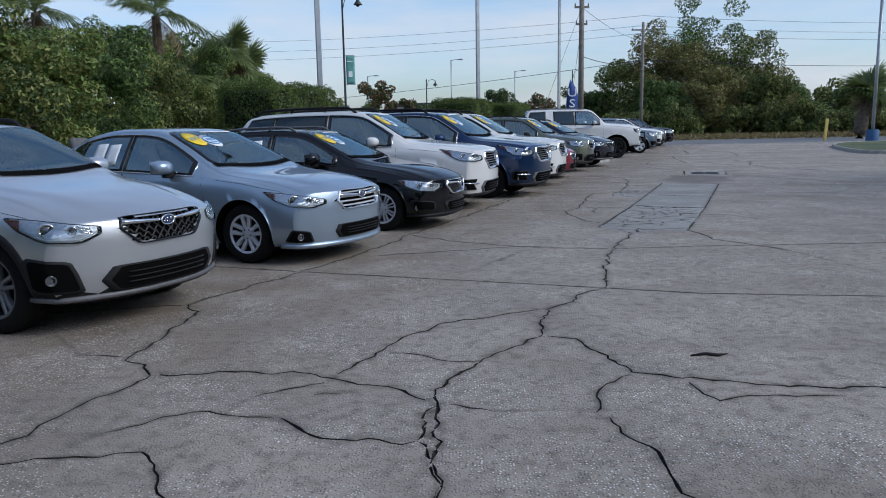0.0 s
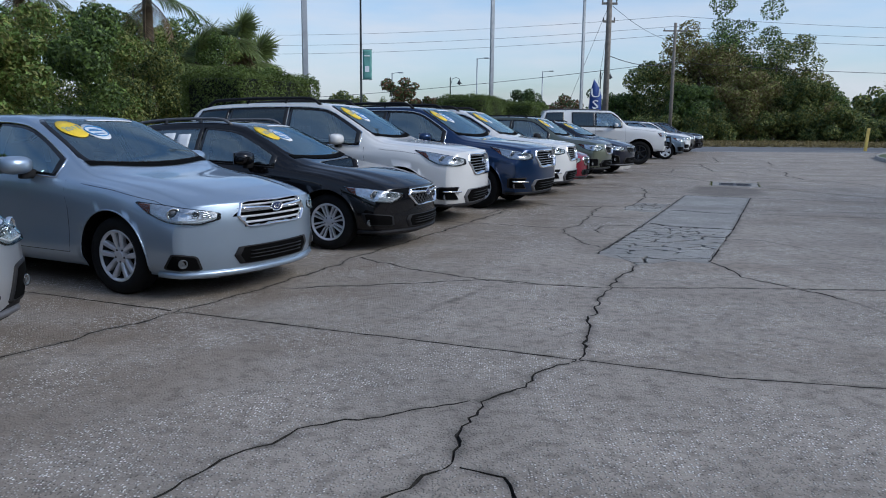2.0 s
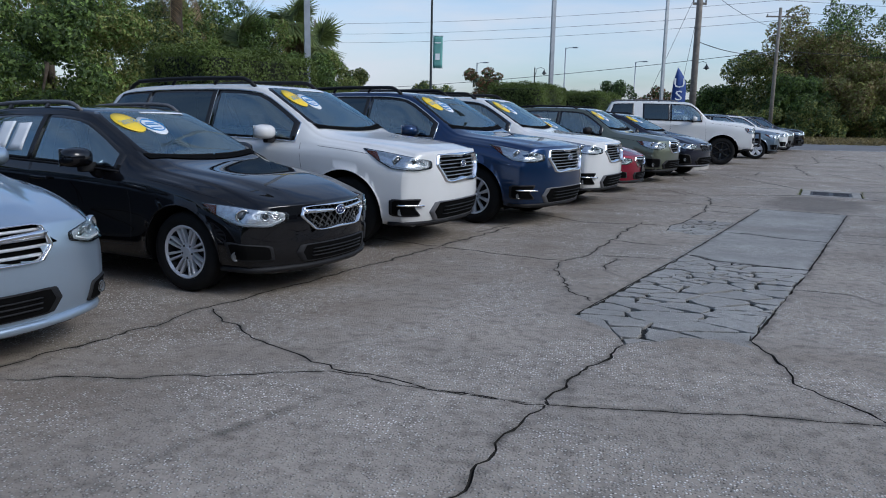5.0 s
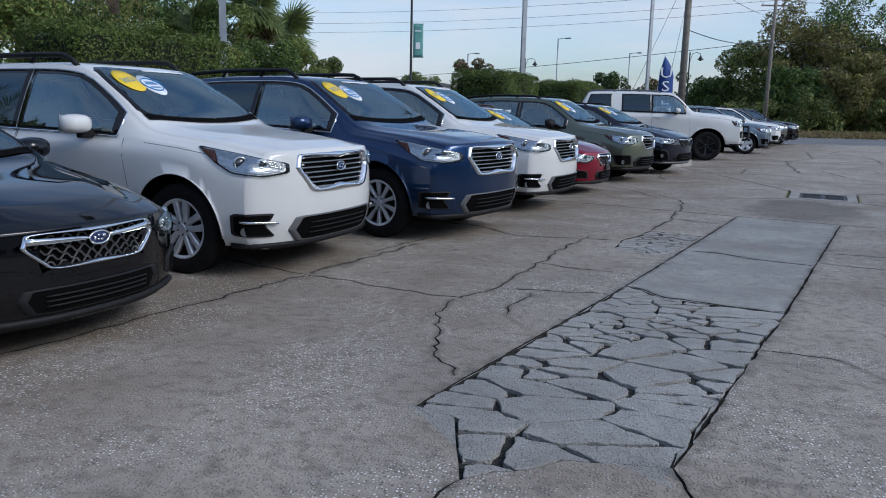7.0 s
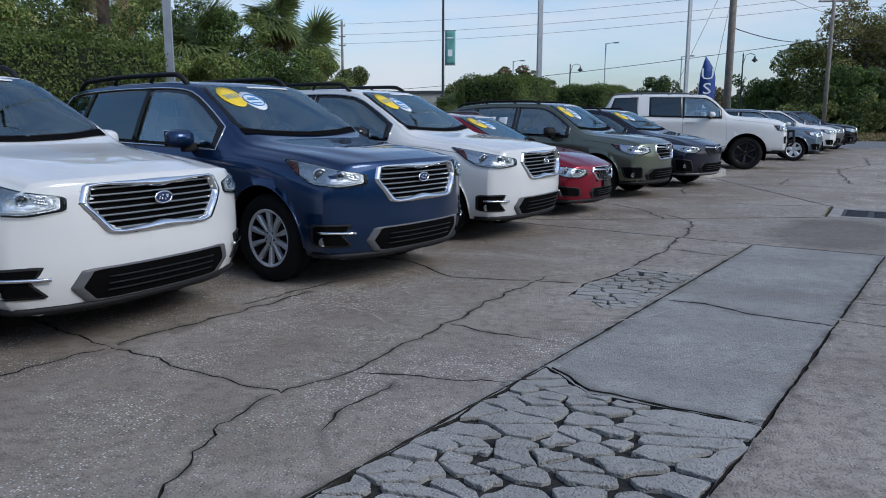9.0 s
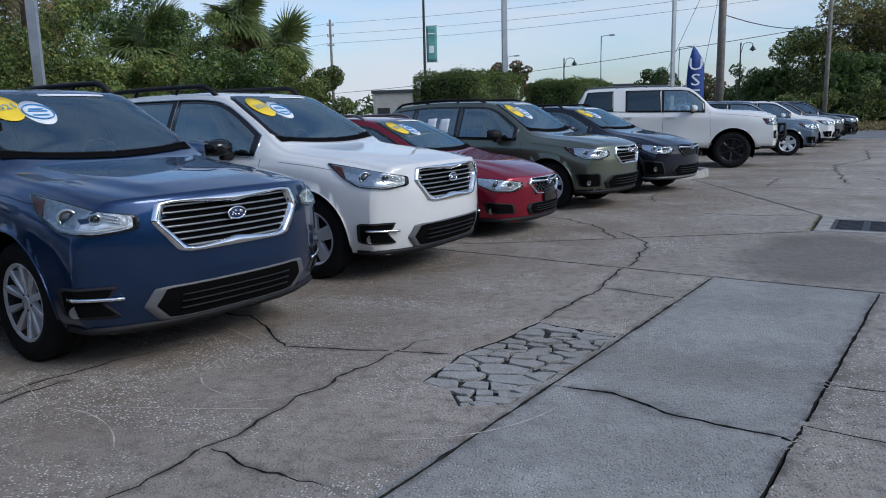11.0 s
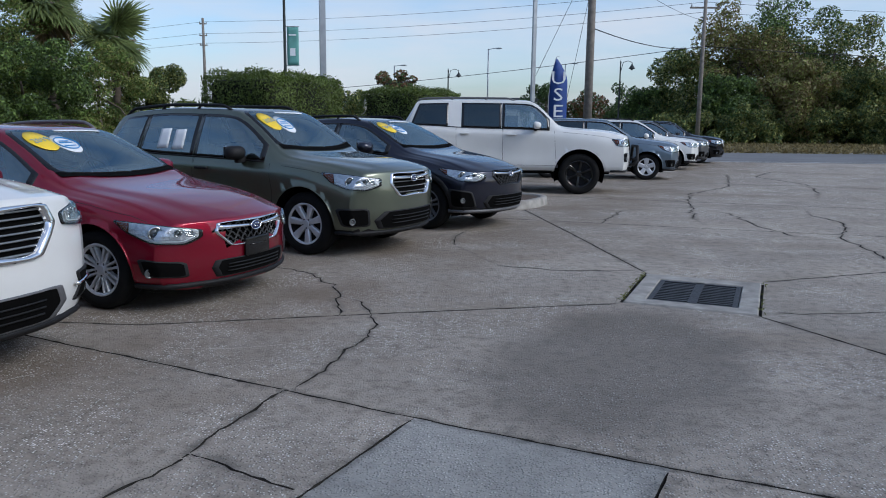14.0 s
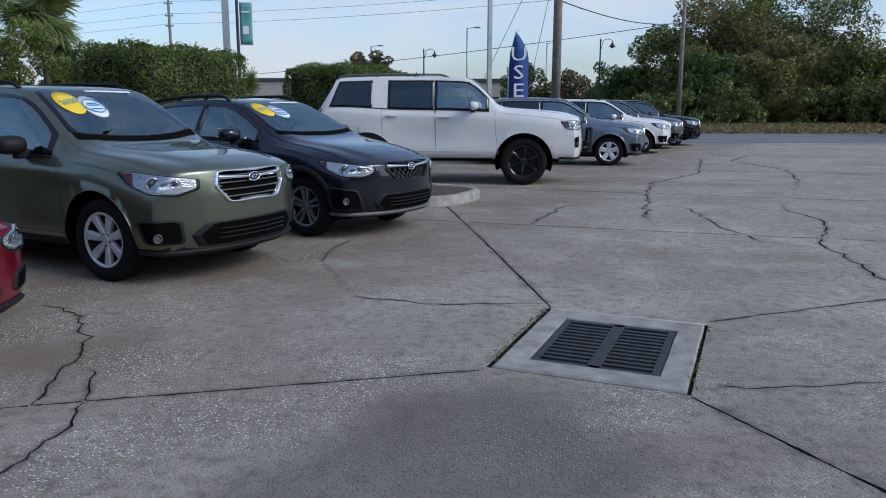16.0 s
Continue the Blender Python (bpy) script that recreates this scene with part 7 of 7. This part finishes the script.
ASCENT["intake"] = [(0.52, 0.30), (0.62, 0.40), (0.56, 0.51)]

IMPREZA = dict(L=4.46, W=0.888, xf=0.90, xr=3.57, rw=0.318, zb=0.19, arch=0.375, bow=0.36, rake=0.14, zn=0.56,
               top=[(0, 0.715), (0.10, 0.755), (0.5, 0.85), (1.25, 0.963), (1.31, 0.985), (1.6, 1.135), (1.95, 1.305), (2.17, 1.395), (2.28, 1.416), (2.6, 1.44), (3.1, 1.43), (3.7, 1.375), (4.0, 1.31), (4.2, 1.17), (4.38, 0.98), (4.46, 0.85)],
               belt=[(0, 0.62), (0.5, 0.75), (1.2, 0.865), (2.0, 0.91), (3.2, 0.95), (3.9, 0.98), (4.3, 0.9), (4.46, 0.74)],
               roofw=[(0, 0.80), (0.6, 0.80), (1.3, 0.82), (2.15, 0.68), (3.0, 0.66), (3.9, 0.64), (4.25, 0.70), (4.46, 0.78)],
               plan=[(0, 0.94), (0.25, 0.965), (0.8, 0.995), (1.6, 0.985), (3.0, 0.99), (3.6, 1.0), (4.2, 0.96), (4.46, 0.91)],
               cowl=1.31, header=2.2, windows=[(1.58, 2.58, 0.0), (2.66, 3.42, 0.0), (3.5, 3.92, 0.22)], doors=[(1.42, 2.62), (2.62, 3.46)],
               grille=[(0.30, 0.50), (0.43, 0.62), (0.40, 0.695)], gz=0.605, badge=0.638, frame=0.02, slats=0, mesh=True, wing=0.643,
               lamp=[(0.45, 0.60), (0.58, 0.545), (0.84, 0.565), (1.00, 0.64), (1.10, 0.735), (0.88, 0.715), (0.60, 0.68), (0.45, 0.655)],
               fog=[(0.56, 0.29), (0.90, 0.31), (0.94, 0.45), (0.58, 0.41)], foglamp=(0.86, 0.335), fogbars=[],
               intake=[(0.42, 0.26), (0.47, 0.34), (0.44, 0.40)], bright="none", rails=(2.3, 3.85), railmat=M_GREYTRIM, privacy=False, year="2018", fogrim=M_TRIM, intakerim=M_TRIM)

CROSSTREK = dict(IMPREZA, W=0.90, rw=0.343, zb=0.25, arch=0.40, arch_trim=0.065, cladding=0.12,
                 top=[(x, z + 0.115) for x, z in IMPREZA["top"]], belt=[(x, z + 0.11) for x, z in IMPREZA["belt"]],
                 grille=[(0.28, 0.635), (0.41, 0.76), (0.395, 0.845)], gz=0.745, badge=0.785, wing=0.79, zn=0.66, frame=0.02, framemat=M_GLOSSBLACK,
                 lamp=[(u, z + 0.14) for u, z in IMPREZA["lamp"]],
                 fog=[(0.58, 0.33), (0.95, 0.34), (0.98, 0.60), (0.66, 0.56), (0.62, 0.47)], foglamp=(0.80, 0.44),
                 intake=[(0.48, 0.31), (0.56, 0.40), (0.48, 0.50)], intakerim=M_TRIM, lipmat=M_GREYTRIM, railmat=M_TRIM, rails=(2.3, 3.85))

LEGACY = dict(L=4.80, W=0.92, xf=0.98, xr=3.73, rw=0.325, zb=0.18, arch=0.385, bow=0.37, rake=0.13, zn=0.58,
              top=[(0, 0.78), (0.10, 0.815), (0.5, 0.885), (1.31, 0.982), (1.37, 1.005), (1.65, 1.155), (2.05, 1.345), (2.29, 1.44), (2.40, 1.462), (2.7, 1.482), (3.0, 1.482), (3.5, 1.42), (3.95, 1.24), (4.25, 1.12), (4.65, 1.09), (4.8, 1.0)],
              belt=[(0, 0.66), (0.5, 0.79), (1.2, 0.895), (2.0, 0.93), (3.2, 0.965), (3.9, 0.985), (4.5, 0.99), (4.8, 0.86)],
              roofw=[(0, 0.80), (0.6, 0.81), (1.3, 0.82), (2.25, 0.66), (3.0, 0.64), (3.6, 0.64), (4.2, 0.78), (4.8, 0.8)],
              plan=[(0, 0.94), (0.25, 0.965), (0.8, 0.995), (1.6, 0.985), (3.0, 0.99), (3.8, 1.0), (4.5, 0.95), (4.8, 0.90)],
              cowl=1.37, header=2.32, windows=[(1.68, 2.70, 0.0), (2.77, 3.50, 0.0), (3.54, 3.86, 0.12)], doors=[(1.5, 2.735), (2.735, 3.6)],
              grille=[(0.34, 0.575), (0.42, 0.66), (0.37, 0.785)], gz=0.68, badge=0.72, frame=0.02, slats=4, slat_r=0.010, slatmat=M_ALLOY, wing=0.715, wingmat=M_CHROME,
              lamp=[(0.47, 0.655), (0.64, 0.615), (0.88, 0.64), (1.02, 0.70), (1.13, 0.80), (0.90, 0.775), (0.62, 0.735), (0.47, 0.705)],
              fog=[(0.62, 0.25), (0.93, 0.26), (0.86, 0.40), (0.66, 0.37)], foglamp=(0.78, 0.315),
              intake=[(0.40, 0.27), (0.46, 0.35), (0.42, 0.42)], bright="chrome", privacy=False, year="2017", reardown=(3.55, 4.15), lipr=0.03)

FORESTER = dict(L=4.63, W=0.908, xf=0.93, xr=3.60, rw=0.355, zb=0.25, arch=0.425, arch_trim=0.0, cladding=0.10, bow=0.33, rake=0.10, zn=0.70,
                top=[(0, 0.95), (0.10, 0.985), (0.5, 1.04), (1.2, 1.11), (1.26, 1.132), (1.5, 1.295), (1.82, 1.505), (2.03, 1.61), (2.14, 1.635), (2.5, 1.652), (3.1, 1.658), (3.9, 1.61), (4.2, 1.56), (4.4, 1.40), (4.57, 1.12), (4.63, 0.98)],
                belt=[(0, 0.80), (0.5, 0.90), (1.1, 0.985), (2.0, 1.02), (3.2, 1.05), (4.0, 1.09), (4.45, 1.04), (4.63, 0.85)],
                roofw=[(0, 0.80), (0.6, 0.82), (1.2, 0.83), (2.0, 0.70), (3.0, 0.68), (4.1, 0.65), (4.4, 0.70), (4.63, 0.78)],
                plan=[(0, 0.95), (0.25, 0.97), (0.8, 1.0), (1.6, 0.985), (3.0, 0.99), (3.7, 1.0), (4.3, 0.96), (4.63, 0.91)],
                cowl=1.26, header=2.06, windows=[(1.5, 2.55, 0.0), (2.63, 3.50, 0.0), (3.58, 4.22, 0.2)], doors=[(1.36, 2.59), (2.59, 3.52)],
                grille=[(0.30, 0.67), (0.42, 0.81), (0.385, 0.935)], gz=0.80, badge=0.865, frame=0.028, slats=4, slat_r=0.006, slatmat=M_GREYTRIM, wing=0.87,
                lamp=[(0.45, 0.80), (0.62, 0.75), (0.86, 0.77), (1.0, 0.83), (1.10, 0.945), (0.9, 0.935), (0.6, 0.90), (0.45, 0.88)],
                fog=[(0.58, 0.36), (0.90, 0.36), (0.97, 0.56), (0.60, 0.56)], foglamp=(0.80, 0.42), fogrim=M_TRIM,
                intake=[(0.55, 0.32), (0.62, 0.42), (0.50, 0.52)], intakerim=M_TRIM, bright="none", rails=(2.2, 4.1), privacy=False, year="2020", papers=(1,))

RUNNER = dict(L=4.83, W=0.962, xf=0.92, xr=3.71, rw=0.40, zb=0.42, arch=0.50, tyre=0.27, bow=0.22, rake=0.06, zn=0.80, bowp=3.0,
              top=[(0, 1.10), (0.10, 1.13), (0.5, 1.19), (1.25, 1.24), (1.38, 1.26), (1.6, 1.45), (1.84, 1.67), (1.98, 1.745), (2.10, 1.762), (2.5, 1.772), (3.3, 1.775), (4.2, 1.755), (4.5, 1.72), (4.62, 1.60), (4.78, 1.22), (4.83, 1.0)],
              belt=[(0, 0.98), (0.5, 1.08), (1.2, 1.15), (2.0, 1.19), (3.2, 1.21), (4.2, 1.25), (4.6, 1.22), (4.83, 0.95)],
              roofw=[(0, 0.86), (0.6, 0.88), (1.3, 0.86), (1.95, 0.74), (3.0, 0.73), (4.4, 0.71), (4.65, 0.75), (4.83, 0.80)],
              plan=[(0, 0.96), (0.25, 0.98), (0.8, 1.0), (1.6, 0.97), (3.0, 0.97), (3.8, 1.0), (4.5, 0.96), (4.83, 0.93)],
              cowl=1.39, header=2.02, windows=[(1.62, 2.50, 0.0), (2.56, 3.36, 0.0), (3.62, 4.36, 0.16)], doors=[(1.48, 2.53), (2.53, 3.45)],
              grille=[(0.38, 0.82), (0.42, 0.92), (0.40, 1.06)], gz=0.95, badge=1.0, frame=0.02, framemat=M_TRIM, slats=2, slat_r=0.012, slatmat=M_GREYTRIM,
              lamp=[(0.50, 0.93), (0.70, 0.90), (0.92, 0.92), (0.98, 1.05), (0.72, 1.06), (0.50, 1.03)],
              fog=[(0.60, 0.62), (0.78, 0.62), (0.80, 0.78), (0.62, 0.80)], foglamp=(0.70, 0.70),
              intake=[(0.48, 0.52), (0.50, 0.62), (0.46, 0.74)], bright="none", rails=(2.3, 4.3), railmat=M_GREYTRIM, privacy=True, year="")

K = 1.13                                   # lifted on large tyres
for key in ("top", "belt"):
    RUNNER[key] = [(x * 1.09, z * K) for x, z in RUNNER[key]]
for key in ("roofw", "plan"):
    RUNNER[key] = [(x * 1.09, z) for x, z in RUNNER[key]]
for key in ("grille", "lamp", "fog", "intake"):
    RUNNER[key] = [(y, z * K) for y, z in RUNNER[key]]
RUNNER.update(wide_pillar=True, L=5.25, xf=1.12, xr=4.05, rw=0.435, arch=0.535, zb=0.47, cowl=1.52, header=2.2, gz=1.045, badge=1.10, foglamp=(0.70, 0.77), zn=0.88,
              windows=[(1.77, 2.73, 0.0), (2.80, 3.66, 0.0), (3.95, 4.76, 0.17)], doors=[(1.62, 2.76), (2.76, 3.75)], rails=(2.52, 4.68))

GENERIC = dict(FORESTER, W=0.93, L=4.6, bright="chrome", year="", grille=[(0.36, 0.66), (0.45, 0.78), (0.42, 0.92)], gz=0.79, badge=0.83, slats=5, slat_r=0.010, slatmat=M_SLAT, papers=(), wing=None, mesh=False, privacy=True, rails=None)

CARS = [
    # name, shape, changes, along, across (nose), turn, label
    ("hatchback", CROSSTREK, dict(paint=M_SILVER, rim=RIM_DARK, year=""), 5.0, -3.55, -3, "silver crossover hatchback with black wheel arch cladding"),
    ("sedan", LEGACY, dict(paint=M_ICE, rim=RIM_TWIN, papers=(1,), lipmat=M_ICE, intakerim=M_TRIM), 8.0, -3.45, -3.8, "ice-silver sedan with stickers on its windscreen"),
    ("hatchback", IMPREZA, dict(paint=M_BLACK, rim=RIM_MULTI, papers=(1,)), 10.82, -3.34, 4.5, "glossy black hatchback with grey roof rails"),
    ("suv", ASCENT, dict(paint=M_WHITE, rim=RIM_GREY), 13.35, -3.60, 6, "white three-row SUV with black roof rails"),
    ("suv", ASCENT, dict(paint=M_BLUE, rim=RIM_TEN, mirror=M_BLUE), 15.66, -3.24, -1.5, "dark blue three-row SUV with chrome grille frame"),
    ("suv", ASCENT, dict(paint=M_WHITE, rim=RIM_FIVE, mirror=M_GLOSSBLACK, papers=(1,), privacy=False), 18.4, -3.47, 4, "white three-row SUV with black wing mirrors"),
    ("hatchback", IMPREZA, dict(paint=M_RED, rim=RIM_MULTI, year="2019", plate=0.47, seats=M_BEIGE), 20.9, -3.76, 5, "deep red hatchback with an empty plate holder"),
    ("suv", FORESTER, dict(paint=M_GREEN, rim=RIM_CAP, mirror=M_TRIM, handle=M_TRIM, seats=M_BEIGE), 23.65, -3.79, -1.3, "grey-green SUV with paper sheets in its rear window"),
    ("hatchback", CROSSTREK, dict(paint=M_NAVY, rim=RIM_DARK, year="2019"), 26.15, -3.62, -6, "dark navy crossover hatchback with black cladding"),
    ("suv", RUNNER, dict(paint=M_WHITE, rim=RIM_BLACK), 33.1, -3.68, 22, "white off-road SUV on black wheels with black push bar"),
    ("suv", GENERIC, dict(paint=M_STEEL_BLUE, rim=RIM_FIVE), 38.2, -3.5, 18, "steel-blue compact SUV with chrome grille bars"),
    ("suv", GENERIC, dict(paint=M_WHITE, rim=RIM_FIVE, L=4.8, rails=(2.2, 4.1)), 43.3, -3.75, 14, "white SUV with black lower bumper"),
    ("suv", GENERIC, dict(paint=M_GREY_PAINT, rim=RIM_FIVE), 46.0, -3.8, 10, "dark grey SUV with chrome grille bars"),
    ("suv", GENERIC, dict(paint=M_BLACK, rim=RIM_FIVE), 48.6, -3.6, 8, "black SUV with bright front bumper trim"),
]


def build_cars():
    for nm, shape, extra, s, q, turn, label in CARS:
        p = row(s, q)
        ob = build_car(nm, dict(shape, **extra), (p.x, p.y), turn, label)
        if shape is RUNNER:
            bits = [tube([(0.06, -0.5, 0.62), (0.16, -0.45, 0.72), (0.17, -0.30, 1.02), (0.16, 0.30, 1.02), (0.16, 0.45, 0.72), (0.06, 0.5, 0.62)], 0.035, 10),
                    tube([(0.05, -0.42, 0.74), (0.15, -0.40, 0.74), (0.15, 0.40, 0.74), (0.05, 0.42, 0.74)], 0.03, 8)]
            for sg in (-1, 1):
                bits.append(tube([(-0.15, sg * 0.36, 0.60), (0.12, sg * 0.36, 0.64)], 0.03, 8))
            v, f = join(*bits)
            part("push_bar", mesh_of("push_bar", v, f, M_TRIM), ob, "black tubular push bar")


build_cars()
